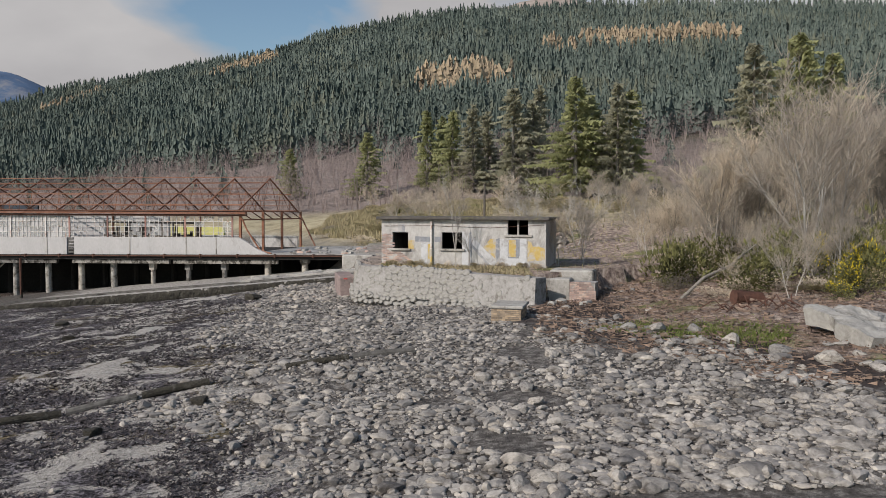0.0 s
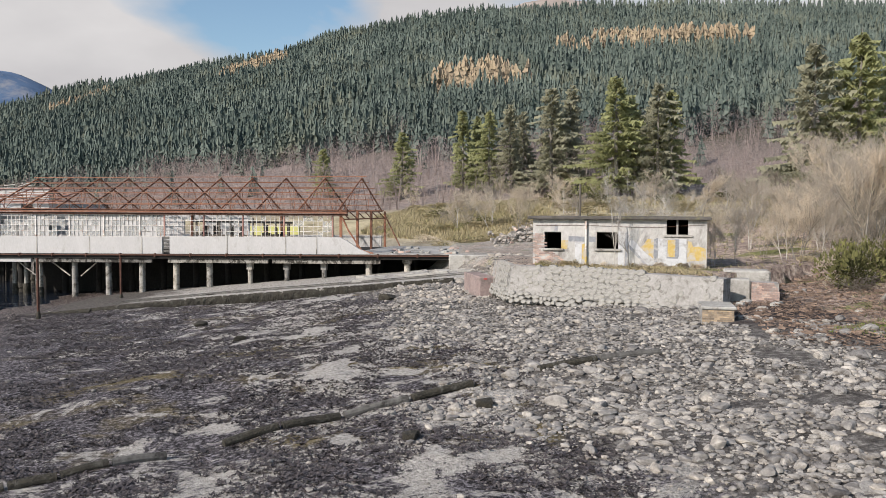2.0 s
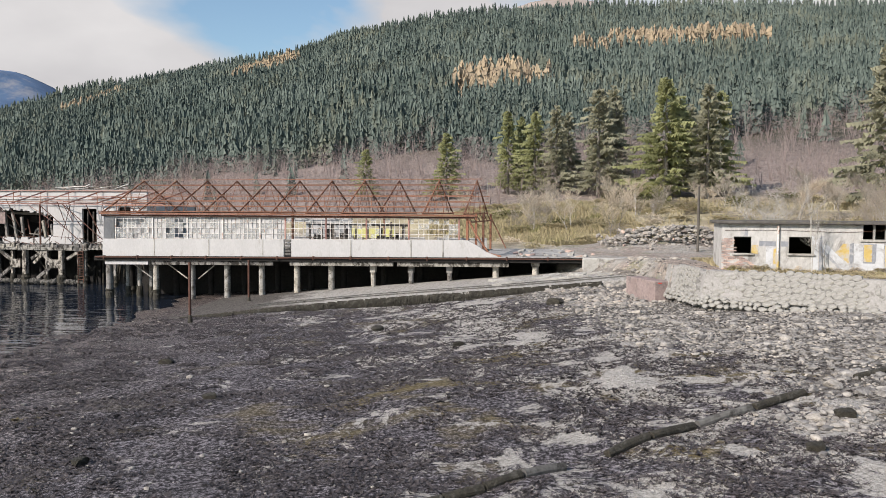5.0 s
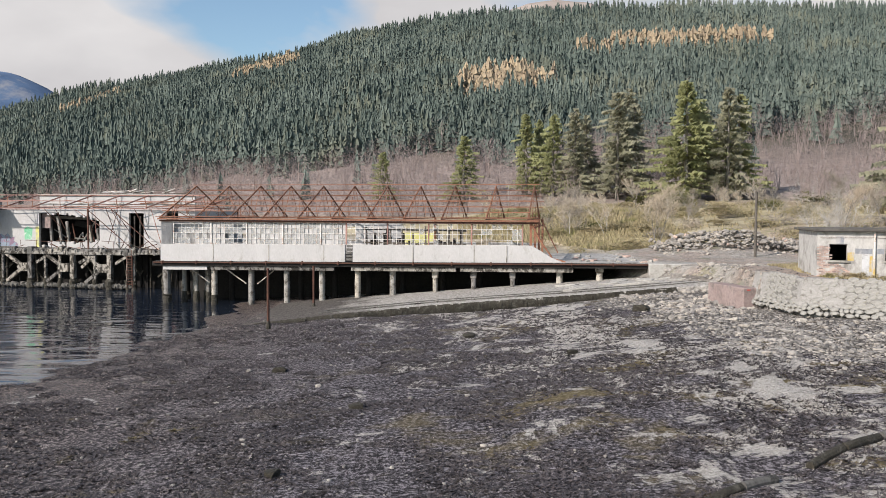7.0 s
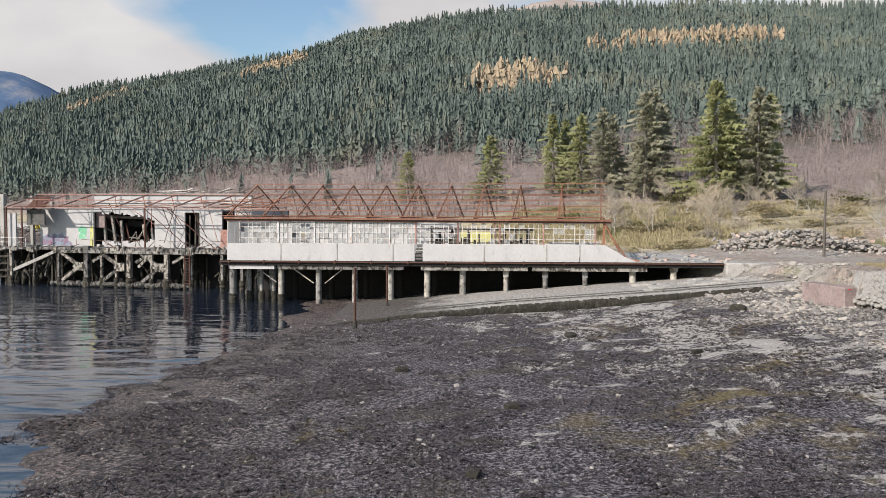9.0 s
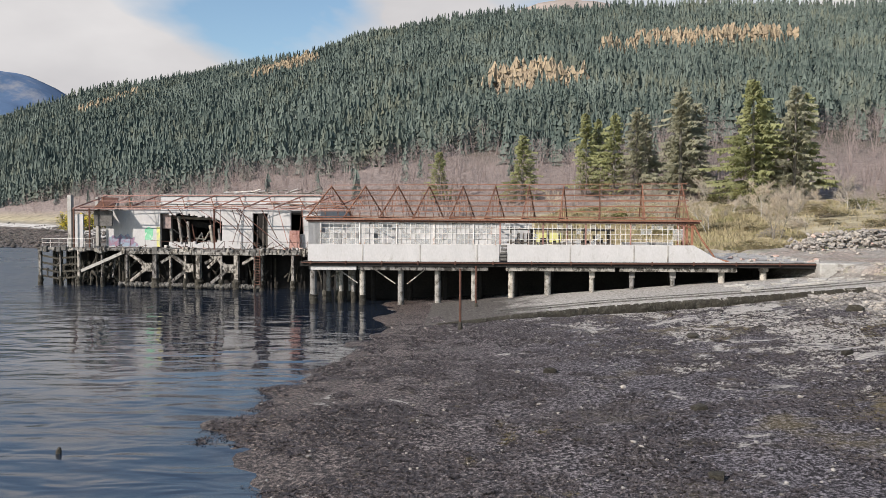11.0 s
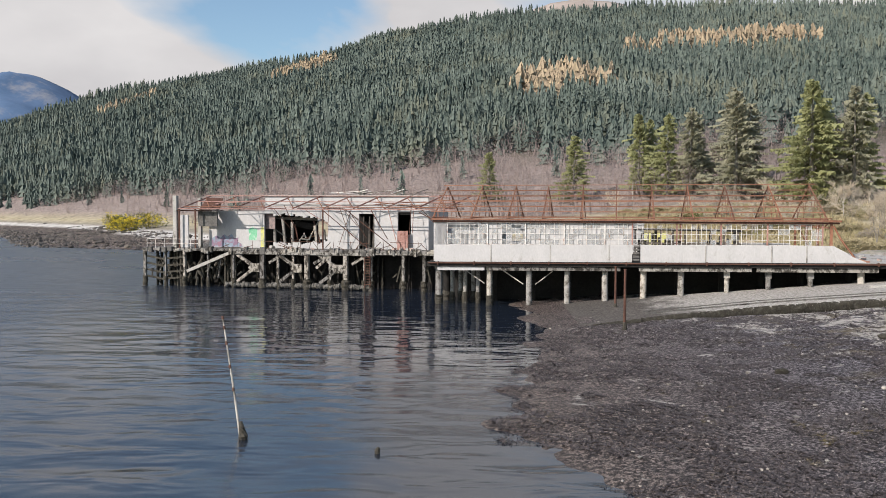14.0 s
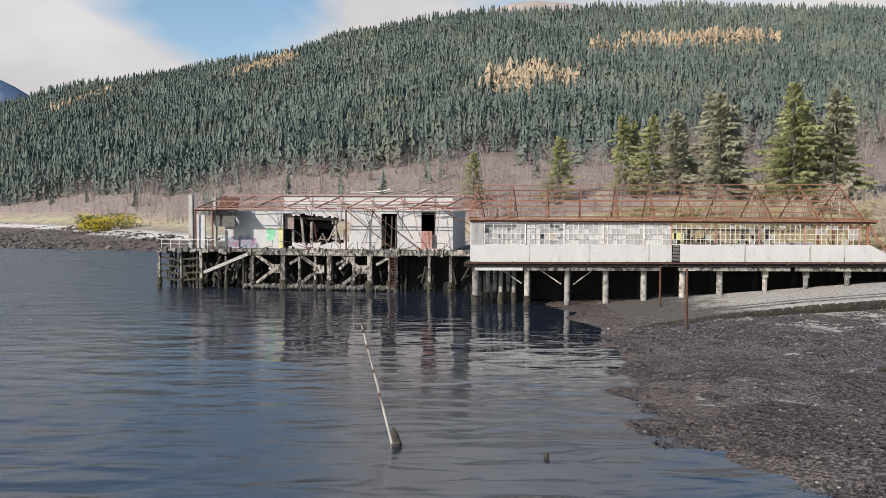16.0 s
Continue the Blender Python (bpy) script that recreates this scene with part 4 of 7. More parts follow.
    wall("rear_wall", -37.1, -17.5, 14.6, 14.85, 3.9, 7.6, [(-35.6, -34.6, 4.3, 6.4), (-31.5, -29.4, 5.3, 6.9), (-25.0, -22.5, 5.3, 6.9)], M["render_white"], "white rear wall")
    wall("partition", -36.9, -20.2, 1.1, 1.25, 4.0, 7.5, [(-30.3, -28.8, 5.6, 6.5), (-36.1, -35.2, 5.9, 6.7)], M["render_white"], "white inner partition")
    wall("rear_wall", -14.5, -3.0, 14.6, 14.85, 4.1, 5.4, [(-9.5, -8.2, 4.1, 5.4)], M["render_grey"], "broken rear wall stub")
    for k in range(9):
        x = -18.6 + 1.15 * k
        part("inner_frame", G().beam((x, 5.5, 4.2), (x + random.uniform(-0.1, 0.1), 5.5, 7.0 + random.uniform(-0.6, 0.4)), 0.14, 0.14, (0, 1, 0)), M["timber_dark"], root)
    part("inner_frame", G().beam((-19, 5.5, 6.9), (-9.0, 5.5, 6.8), 0.16, 0.2), M["timber_dark"], root)
    part("inner_frame", G().beam((-19, 5.5, 5.6), (-9.0, 5.5, 5.5), 0.12, 0.14), M["timber_dark"], root)
    for k in range(30):
        x = -18.4 + 0.31 * k
        if random.random() < 0.8:
            part("charred_board", G().box(x, x + 0.27, 6.0, 6.08, 4.2, 5.2 + random.uniform(0, 1.9)), M["black"], root)
    for a, b in ((-37.1, -36.9),):
        part("end_wall", G().box(a, b, 0.5, 14.6, 3.85, 7.5), M["render_white"], root)


def thing_part(name, parent):
    ob = new(name)
    ob.empty_display_size = 0.3
    ob.parent = parent
    return ob


build_shed()
solid("painted_wall", G().soft(-21.5, -14.8, 22.0, 22.3, 3.6, 6.1, 0.03), M["yellow"], B, "low wall covered in yellow graffiti behind the shed", "wall")


# ---- hut ----
def build_hut():
    root = thing("hut", H, "flat-roofed derelict concrete hut with painted letters and empty windows", "building")
    x0, x1, dep, zb, zt = -9.35, 0.1, 5.2, 4.7, 7.55
    holes = [(-8.7, -7.75, 5.9, 6.83), (-5.78, -4.58, 5.92, 6.85), (-2.02, -0.88, 6.75, 7.55)]
    edges = sorted({x0, x1, *[v for h in holes for v in h[:2]]})
    for a, b in zip(edges, edges[1:]):
        z = zb
        for h in holes:
            if h[0] <= a and h[1] >= b:
                part("front_wall", G().box(a, b, 0, 0.25, z, h[2]), M["render_grey"], root, "patched grey rendered front wall")
                z = h[3]
        if z < zt - 0.01:
            part("front_wall", G().box(a, b, 0, 0.25, z, zt), M["render_grey"], root, "patched grey rendered front wall")
    part("side_wall", G().box(x0, x0 + 0.25, 0.25, dep, zb, zt), M["render_grey"], root)
    part("side_wall", G().box(x1 - 0.25, x1, 0.25, dep, zb, zt), M["render_grey"], root)
    part("rear_wall", G().box(x0, x1, dep, dep + 0.25, zb, zt), M["render_grey"], root)
    # floor, partitions and an added lining in black: the rooms' shade as colour
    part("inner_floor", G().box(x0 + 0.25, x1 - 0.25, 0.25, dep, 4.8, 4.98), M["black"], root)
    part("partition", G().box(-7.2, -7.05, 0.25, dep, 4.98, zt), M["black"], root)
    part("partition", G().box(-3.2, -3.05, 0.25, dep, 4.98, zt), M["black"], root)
    part("shade_lining", G().box(x0 + 0.26, x1 - 0.26, dep - 0.1, dep - 0.004, 4.98, zt), M["black"], root, "black sheet in place of the room's shade")
    part("roof_slab", G().soft(x0 - 0.25, x1 + 0.2, -0.3, dep + 0.5, zt, zt + 0.17, 0.03), M["roof_felt"], root, "thin overhanging roof slab with moss")
    for h in holes[:2]:
        window = new("window")
        window.parent = root
        part("reveal", G().box(h[0], h[1], 0.2, 0.24, h[3] - 0.05, h[3]), M["concrete_dark"], window)
        part("sill", G().soft(h[0] - 0.1, h[1] + 0.15, -0.12, 0.2, h[2] - 0.12, h[2], 0.02), M["concrete"], window, "projecting concrete sill")
    h = holes[2]
    window = new("window")
    window.parent = root
    part("sill", G().soft(h[0] - 0.15, h[1] + 0.25, -0.08, 0.18, h[2] - 0.14, h[2], 0.02), M["concrete"], window)
    part("mullion", G().box(-1.5, -1.4, 0.05, 0.18, h[2], h[3]), M["concrete"], window)
    part("downpipe", G().tube([(-6.36, -0.1, 4.95), (-6.36, -0.1, 7.5)], [0.06, 0.06], 10), M["bar_white"], root, "white downpipe, lower part ochre")
    part("downpipe", G().tube([(-6.36, -0.1, 4.97), (-6.36, -0.1, 5.9)], [0.068, 0.068], 10), M["orange"], root)
    part("cable", G().tube([(-9.2, -0.03, 7.18), (-6.4, -0.03, 7.22), (-3.0, -0.03, 7.12), (0.0, -0.03, 7.3)], [0.01] * 4, 5), M["rust_dark"], root)
    rb = random.Random(41)
    for row in range(9):
        z = 4.98 + 0.083 * row
        x = -9.34 + (0.11 if row % 2 else 0.0)
        while x < -7.3 - 0.12 * row:
            if rb.random() < 0.8:
                part("brick", G().box(x, x + 0.215, -0.012 - rb.uniform(0, 0.006), 0.004, z, z + 0.07), M["brick_red"], root)
            x += 0.235
    for row in range(12):
        z = 5.75 + 0.083 * row
        for k in range(rb.randint(1, 3)):
            x = -9.34 + 0.235 * k + (0.11 if row % 2 else 0.0)
            part("brick", G().box(x, x + 0.215, -0.012 - rb.uniform(0, 0.006), 0.004, z, z + 0.07), M["brick_red"], root)
    # painted letters and fields, thin coats on the wall
    def coat(outline, mat, lift, label):
        part("painted_field", G().prism(outline, -lift, 0.002), mat, root, label)
    coat([(-2.45, 5.0), (-0.96, 5.0), (-0.96, 6.54), (-2.45, 6.52)], M["pale_paint"], 0.006, "pale blue-grey body of the last letter")
    coat([(-2.66, 5.2), (-2.47, 5.2), (-2.47, 6.56), (-2.66, 6.5)], M["slate_paint"], 0.008, "slate upright edging the letter")
    coat([(-2.0, 5.44), (-1.4, 5.44), (-1.34, 5.6), (-1.34, 6.5), (-2.0, 6.5)], M["slate_paint"], 0.010, "slate outline inside the letter")
    coat([(-1.95, 5.52), (-1.56, 5.52), (-1.54, 6.45), (-1.95, 6.45)], M["orange"], 0.014, "ochre counter of the letter")
    coat([(-0.9, 5.28), (-0.5, 5.36), (-0.2, 5.3), (0.06, 5.42), (0.06, 6.0), (-0.3, 6.12), (-0.62, 6.1), (-0.7, 6.36), (-0.9, 6.4)], M["orange"], 0.006, "worn ochre field by the corner")
    coat([(-3.4, 6.0), (-2.7, 5.42), (-2.7, 6.52), (-3.0, 6.5)], M["orange"], 0.006, "ochre wedge between the letters")
    coat([(-4.6, 4.98), (-4.26, 4.98), (-4.26, 6.9), (-4.6, 6.9)], M["pale_paint"], 0.006, "pale upright of a letter")
    coat([(-4.2, 6.35), (-3.95, 6.6), (-2.62, 5.2), (-2.75, 5.02), (-3.0, 5.02)], M["pale_paint"], 0.005, "pale sloping leg of a letter")
    coat([(-4.22, 6.2), (-4.1, 6.3), (-2.98, 5.04), (-3.12, 5.02)], M["slate_paint"], 0.009, "slate line along the leg")
    coat([(-4.22, 5.0), (-4.02, 5.0), (-4.02, 6.9), (-4.22, 6.9)], M["slate_paint"], 0.008, "slate upright of a letter")
    coat([(-6.2, 6.3), (-5.84, 6.3), (-5.84, 6.58), (-6.2, 6.6)], M["slate_paint"], 0.006, "slate bar of a letter")
    coat([(-6.58, 5.3), (-6.44, 5.3), (-6.44, 6.2), (-6.58, 6.15)], M["orange"], 0.006, "ochre stripe beside the downpipe")
    coat([(-6.98, 5.1), (-6.62, 5.1), (-6.62, 6.3), (-6.98, 6.3)], M["pale_paint"], 0.006, "pale upright of a letter")
    coat([(-7.74, 5.88), (-7.4, 5.88), (-7.38, 6.38), (-7.74, 6.36)], M["orange"], 0.006, "ochre patch beside the window")
    coat([(-7.34, 6.3), (-6.45, 6.3), (-6.45, 6.58), (-7.34, 6.6)], M["slate_paint"], 0.007, "slate bar of a letter")
    coat([(-8.35, 6.83), (-7.95, 6.83), (-7.95, 7.3), (-8.35, 7.3)], M["slate_paint"], 0.006, "sooty patch above the window")


build_hut()


# ---- retaining wall ----
def build_retaining(W0, W1, bare, label):
    """A face of the retaining wall; bare: the stretch whose stones show."""
    d = (W1 - W0)
    L = d.length
    yaw = math.degrees(math.atan2(d.y, d.x))
    m = pose(W0.x, W0.y, 0, 0, 0, yaw)
    root = thing("retaining_wall", m, label, "wall", kind="structure")
    g = G()
    zt0, zt1 = 4.98, 4.9
    g.add([(-0.22, -0.21, 3.42), (L + 0.06, -0.2, 3.42), (L, 0.9, 3.42), (0.0, 0.9, 3.42), (0, 0, zt0), (L, 0, zt1), (L, 0.9, zt1), (0, 0.9, zt0)],
          [(3, 2, 1, 0), (4, 5, 6, 7), (0, 1, 5, 4), (1, 2, 6, 5), (2, 3, 7, 6), (3, 0, 4, 7)])
    part("core", g, M["mortar"], root)
    part("footing", G().box(-0.1, L - 0.05, 0.08, 0.88, 2.4, 3.43), M["mortar"], root)
    # bare stretch of the face, its joints washed out
    g = G()
    nb = 14
    lo_x = [bare[0] + 0.3 * math.sin(2.1 * k) for k in range(nb)]
    hi_x = [bare[1] + 0.3 * math.sin(1.7 * k + 1) for k in range(nb)]
    for k in range(nb - 1):
        za, zb_ = 3.44 + 1.44 * k / (nb - 1), 3.44 + 1.44 * (k + 1) / (nb - 1)
        ya, yb_ = -0.006 - 0.1346 * (4.98 - za), -0.006 - 0.1346 * (4.98 - zb_)
        g.add([(lo_x[k], ya, za), (hi_x[k], ya, za), (hi_x[k + 1], yb_, zb_), (lo_x[k + 1], yb_, zb_), (lo_x[k], ya + 0.05, za), (hi_x[k], ya + 0.05, za), (hi_x[k + 1], yb_ + 0.05, zb_), (lo_x[k + 1], yb_ + 0.05, zb_)],
              [(0, 1, 2, 3), (7, 6, 5, 4), (0, 4, 5, 1), (3, 2, 6, 7), (1, 5, 6, 2), (0, 3, 7, 4)])
    part("joint_bed", g, M["joint"], root, "dark washed-out joints between the stones")
    # stones
    r = random.Random(4)
    z, row = 2.95, 0
    while z < 4.85:
        hgt = r.uniform(0.2, 0.34)
        x = r.uniform(-0.1, 0.15)
        while x < L - 0.1:
            w = r.uniform(0.2, 0.6)
            cx, cz = x + w / 2, z + hgt / 2 + r.uniform(-0.08, 0.08)
            low = cz < 3.5
            covered = 0.0 if low else 0.72 if cx < bare[0] else 0.0 if cx < bare[1] else 0.85
            if r.random() > covered:
                n = 7
                ph = r.uniform(0, 6.28)
                ring = [(math.cos(ph + 6.283 * k / n) * (w / 2 + 0.015) * r.uniform(0.92, 1.12), math.sin(ph + 6.283 * k / n) * (hgt / 2 + 0.022) * r.uniform(0.9, 1.12)) for k in range(n)]
                yb = -0.33 * (4.98 - cz) / 2.5 - (r.uniform(0.05, 0.13) if low else 0.0)
                grow = 0.98 if low else 1.1
                ring = [(a * grow, b * grow) for a, b in ring]
                out = 0.07 if low else r.uniform(0.02, 0.04)
                vs = [(a, 0.16, b) for a, b in ring] + [(a * 0.98, -0.004, b * 0.98) for a, b in ring] + [(a * 0.76, -0.004 - out, b * 0.76) for a, b in ring]
                fs = [tuple(range(2 * n, 3 * n))] + [(k + s * n, (k + 1) % n + s * n, (k + 1) % n + (s + 1) * n, k + (s + 1) * n) for s in (0, 1) for k in range(n)]
                st = part("stone", G().add(vs, fs), M["stone"], root)
                st.location = (cx, yb, cz)
            x += w
        z += hgt * 0.97
        row += 1


build_retaining(Vector((-5.3, 45.9, 0)), Vector((4.05, 38.7, 0)), (2.3, 8.0), "battered rubble-stone retaining wall with patchy mortar and render")
build_retaining(Vector((-6.2, 51.0, 0)), Vector((-5.3, 45.9, 0)), (1.6, 4.4), "short rubble-stone return of the retaining wall")


# ---- pier beyond the shed ----
def build_pier():
    root = thing("pier", B, "old concrete and timber trestle pier standing in the water", "pier", kind="structure")
    y0, y1, zd = 10.7, 27.0, 4.25
    part("deck", G().soft(-73.8, -37.6, y0 - 0.2, y1, zd - 0.32, zd - 0.02, 0.05), M["pier_timber"], root, "cracked grey deck slab")
    part("fascia", G().soft(-62.4, -46.5, y0 - 0.32, y0 - 0.05, zd - 0.62, zd - 0.28, 0.04), M["pier_timber"], root)
    part("fascia", G().soft(-46.3, -38.0, y0 - 0.32, y0 - 0.05, zd - 0.5, zd - 0.28, 0.04), M["pier_timber"], root)
    posts = [(-73.5, 0.32), (-70.9, 0.2), (-68.5, 0.32), (-65.6, 0.2), (-62.45, 0.26), (-58.95, 0.52), (-57.1, 0.28), (-55.3, 0.28), (-53.7, 0.5), (-51.0, 0.28), (-49.2, 0.5), (-47.05, 0.28), (-46.3, 0.3), (-42.7, 0.32), (-40.4, 0.34)]
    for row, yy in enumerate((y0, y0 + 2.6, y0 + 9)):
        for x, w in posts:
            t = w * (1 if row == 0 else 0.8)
            # posts behind the front row are coloured as the shade under the pier
            part("post", G().soft(x - t / 2, x + t / 2, yy - t / 2, yy + t / 2, -2.0, zd - 0.3, 0.03), M["pier_timber"] if row == 0 else M["shade_black"], root)
    for x, w in posts:
        zs = np.linspace(-0.7, 0.95, 8)
        part("weed_collar", G().tube([(x + random.uniform(-.05, .05), y0 + random.uniform(-.05, .05), z) for z in zs], [w * random.uniform(0.62, 0.95) + 0.06 for _ in zs], 9), M["weed_pile"], root, "weed and mussels round the post")
    # gusseted cross braces between the heavy posts
    for c, s in ((-59.3, -1), (-54.3, -1), (-49.5, -1)):
        part("gusset", G().prism([(c - 1.35, 2.15), (c - 0.9, 2.62), (c, 2.62), (c, 1.7), (c - 0.9, 1.7)], y0 - 0.16, y0 + 0.1), M["pier_timber"], root, "pale gusset plate")
        part("brace", G().beam((c - 2.9, y0, 3.75), (c - 0.9, y0, 2.4), 0.3, 0.34), M["pier_timber"], root)
        part("brace", G().beam((c - 2.7, y0, 0.55), (c - 0.9, y0, 1.9), 0.3, 0.34), M["pier_timber"], root)
    for x in (-58.2, -52.9, -48.5):
        part("brace", G().beam((x, y0, 2.7), (x + 1.7, y0, 3.7), 0.26, 0.3), M["pier_timber"], root)
    part("brace", G().beam((-52.6, y0, 2.2), (-50.9, y0, 3.75), 0.28, 0.3), M["pier_timber"], root)
    part("brace", G().beam((-68.2, y0, 1.6), (-62.7, y0, 3.85), 0.25, 0.34), M["concrete"], root, "broken sloping beam")
    for z in (1.0, 1.75, 2.5, 3.3):
        part("brace", G().beam((-73.5, y0 + 0.1, z), (-71.0, y0 + 0.1, z - 0.4), 0.14, 0.2), M["weed_pile"], root)
        part("brace", G().beam((-71.0, y0 + 0.1, z - 0.3), (-68.5, y0 + 0.1, z - 0.1), 0.14, 0.2), M["weed_pile"], root)
    for k in range(14):
        x = random.uniform(-68, -62.6)
        part("brace", G().beam((x, y0 + random.uniform(0.3, 2.5), random.uniform(0.2, 2.0)), (x + random.uniform(-0.9, 0.9), y0 + random.uniform(0.3, 2.5), random.uniform(1.5, 3.6)), 0.16, 0.2), M["weed_pile" if k % 3 else "pier_timber"], root)
    g = G()
    for k in range(12):
        g.box(-47.0, -46.35, y0 - 0.3, y0 - 0.22, 0.5 + 0.3 * k, 0.58 + 0.3 * k)
    part("ladder", g.box(-47.02, -46.95, y0 - 0.32, y0 - 0.2, 0.2, zd).box(-46.4, -46.33, y0 - 0.32, y0 - 0.2, 0.2, zd), M["rust_dark"], root, "rusty boarding ladder")
    # mussel-covered lower waling
    g = G()
    xs = np.linspace(-63.5, -46.4, 190)
    g.tube([(x, y0 + random.uniform(-0.1, 0.1), 0.22 + random.uniform(-0.1, 0.1)) for x in xs], [random.uniform(0.14, 0.34) for _ in xs], 8)
    part("waling", g, M["mussel"], root, "shell-crusted lower beam")
    # near-black sheets added behind the posts in place of deep shade
    part("shade_backing", G().box(-62.0, -38.0, y0 + 3.4, y0 + 3.7, -2, zd - 0.34), M["shade_black"], root)
    part("shade_backing", G().box(-72.8, -62.0, y0 + 4.0, y0 + 4.3, -2, zd - 0.34), M["shade_black"], root)
    # inner lattice: weed colour, kept dark also for the shade under the deck
    rz = random.Random(52)
    for k in range(34):
        x = rz.uniform(-73.2, -62.6)
        yy = y0 + rz.uniform(0.2, 2.4)
        if k % 2:
            part("brace", G().beam((x, yy, rz.uniform(0.1, 2.4)), (min(x + rz.uniform(0.6, 2.4), -62.5), yy, rz.uniform(0.6, 3.4)), 0.13, 0.17), M["pier_timber"] if k % 4 == 1 else M["weed_pile"], root)
        else:
            part("post", G().beam((x, yy, -1.5), (x, yy, zd - 0.3), 0.2, 0.2, (0, 1, 0)), M["weed_pile"], root)
    for k in range(26):
        x = rz.uniform(-62, -38.6)
        yy = y0 + rz.uniform(0.8, 2.6)
        part("brace", G().beam((x, yy, rz.uniform(-0.2, 1.6)), (x + rz.uniform(-1.2, 1.2), yy, rz.uniform(1.2, 3.8)), 0.12, 0.15), M["weed_pile"], root)
    # weed and mussels grown over the end lattice
    for k in range(46):
        x, yy = rz.uniform(-73.3, -62.8), y0 + rz.uniform(-0.05, 1.6)
        z = rz.uniform(-0.4, 2.3)
        l = rz.uniform(0.5, 1.3)
        dx = rz.uniform(-0.9, 0.9)
        pts = [(x + dx * f, yy, z + l * f) for f in (0, 0.25, 0.5, 0.75, 1.0)]
        part("weed_collar", G().tube(pts, [rz.uniform(0.07, 0.2) for _ in pts], 7), M["weed_pile"], root, "black weed on the lattice")
    # broken edge of the deck
    for k in range(60):
        x = rz.uniform(-73.5, -38.2)
        w = rz.uniform(0.15, 0.7)
        part("edge_lump", G().soft(x, x + w, y0 - 0.3 - rz.uniform(0, 0.1), y0 + 0.2, zd - rz.uniform(0.35, 0.7), zd + rz.uniform(-0.1, 0.22), 0.06), M["pier_timber"] if k % 3 else M["concrete_dark"], root)


build_pier()


def build_white_house():
    root = thing("pier_building", B, "ruined white building on the pier with graffiti and rusty roof frame", "building")
    yf, yb, zb = 13.5, 24.0, 4.23
    def wall(name, x0, x1, y0, y1, z0_, z1_, holes, mat, label=""):
        g = G()
        edges = sorted({x0, x1, *[v for h in holes for v in h[:2]]})
        for a, b in zip(edges, edges[1:]):
            z = z0_
            for c in sorted([h[2:] for h in holes if h[0] <= a and h[1] >= b]):
                if c[0] > z:
                    g.box(a, b, y0, y1, z, c[0])
                z = c[1]
            if z < z1_:
                g.box(a, b, y0, y1, z, z1_)
        return part(name, g, mat, root, label)
    rr = random.Random(15)
    ragged = [(-60.0, -58.9, 4.23, 8.15)]
    for k in range(22):
        xa = round(-58.9 + 0.3 * k, 3)
        mid = 8.15 - 0.9 * (k / 22) ** 2.2
        ragged.append((xa, round(xa + 0.3, 3), 4.5 + rr.uniform(0, 0.45) + 0.5 * (k / 22) ** 3, mid + rr.uniform(-0.22, 0.12)))
    wall("front_wall", -66.9, -40.6, yf, yf + 0.3, zb, 8.5, ragged + [(-48.6, -46.8, 4.23, 8.2), (-44.1, -42.6, 5.9, 8.45)], M["render_white"], "white front wall with a ragged breach")
    part("upper_wall", G().soft(-59.9, -40.6, yf + 0.05, yf + 0.35, 8.504, 10.15, 0.03), M["render_white"], root, "white upper parapet")
    part("cornice", G().soft(-60.0, -40.5, yf - 0.1, yf + 0.4, 10.154, 10.3, 0.03), M["concrete"], root)
    part("string_course", G().soft(-60.0, -40.5, yf - 0.08, yf - 0.004, 9.2, 9.32, 0.02), M["render_grey"], root)
    # rear wall near black: the shade indoors is put into its colour
    wall("rear_wall", -66.9, -40.6, yb, yb + 0.3, zb, 8.5, [(-57.5, -54.5, 4.9, 7.6), (-48.3, -47.0, 4.4, 7.4)], M["shade_black"])
    # ceiling added over the breach to keep light out
    part("shading_ceiling", G().box(-60.0, -55.5, yf + 0.3, yb, 8.1, 8.3), M["black"], root)
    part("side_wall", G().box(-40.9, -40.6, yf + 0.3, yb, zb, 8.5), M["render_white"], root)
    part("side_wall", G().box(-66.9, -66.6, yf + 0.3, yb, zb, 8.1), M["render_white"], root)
    part("shading_ceiling", G().box(-52.0, -40.9, yf + 0.3, yb, 8.1, 8.3), M["black"], root)
    part("shading_ceiling", G().box(-66.6, -60.0, yf + 0.3, yb, 7.9, 8.1), M["black"], root)
    # inner walls in black, standing for the dark of the rooms
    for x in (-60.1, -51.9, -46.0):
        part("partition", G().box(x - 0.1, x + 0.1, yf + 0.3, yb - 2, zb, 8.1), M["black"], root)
    for x, z in ((-59.2, 8.0), (-57.9, 7.8), (-57.0, 7.2), (-54.0, 6.8), (-53.1, 6.4)):
        part("inner_frame", G().beam((x, yf + 1.2, zb), (x + random.uniform(-.2, .2), yf + 0.6, z), 0.26, 0.26, (0, 1, 0)), M["timber"], root)
    part("inner_panel", G().soft(-60.0, -58.9, yf + 0.5, yf + 0.6, 6.4, 8.1, 0.02), M["dull_red"], root, "dull maroon boarding")
    for k in range(14):
        x = rr.uniform(-58.5, -52.6)
        part("inner_frame", G().beam((x, yf + rr.uniform(0.5, 2.5), zb + rr.uniform(0, 1.2)), (x + rr.uniform(-1.4, 1.4), yf + rr.uniform(0.5, 2.5), zb + rr.uniform(0.6, 3.6)), 0.12, 0.14), M["timber"] if k % 2 else M["rust_dark"], root)
    part("inner_frame", G().beam((-59.4, yf + 1.2, 7.7), (-52.9, yf + 1.2, 7.5), 0.25, 0.3), M["timber_dark"], root)
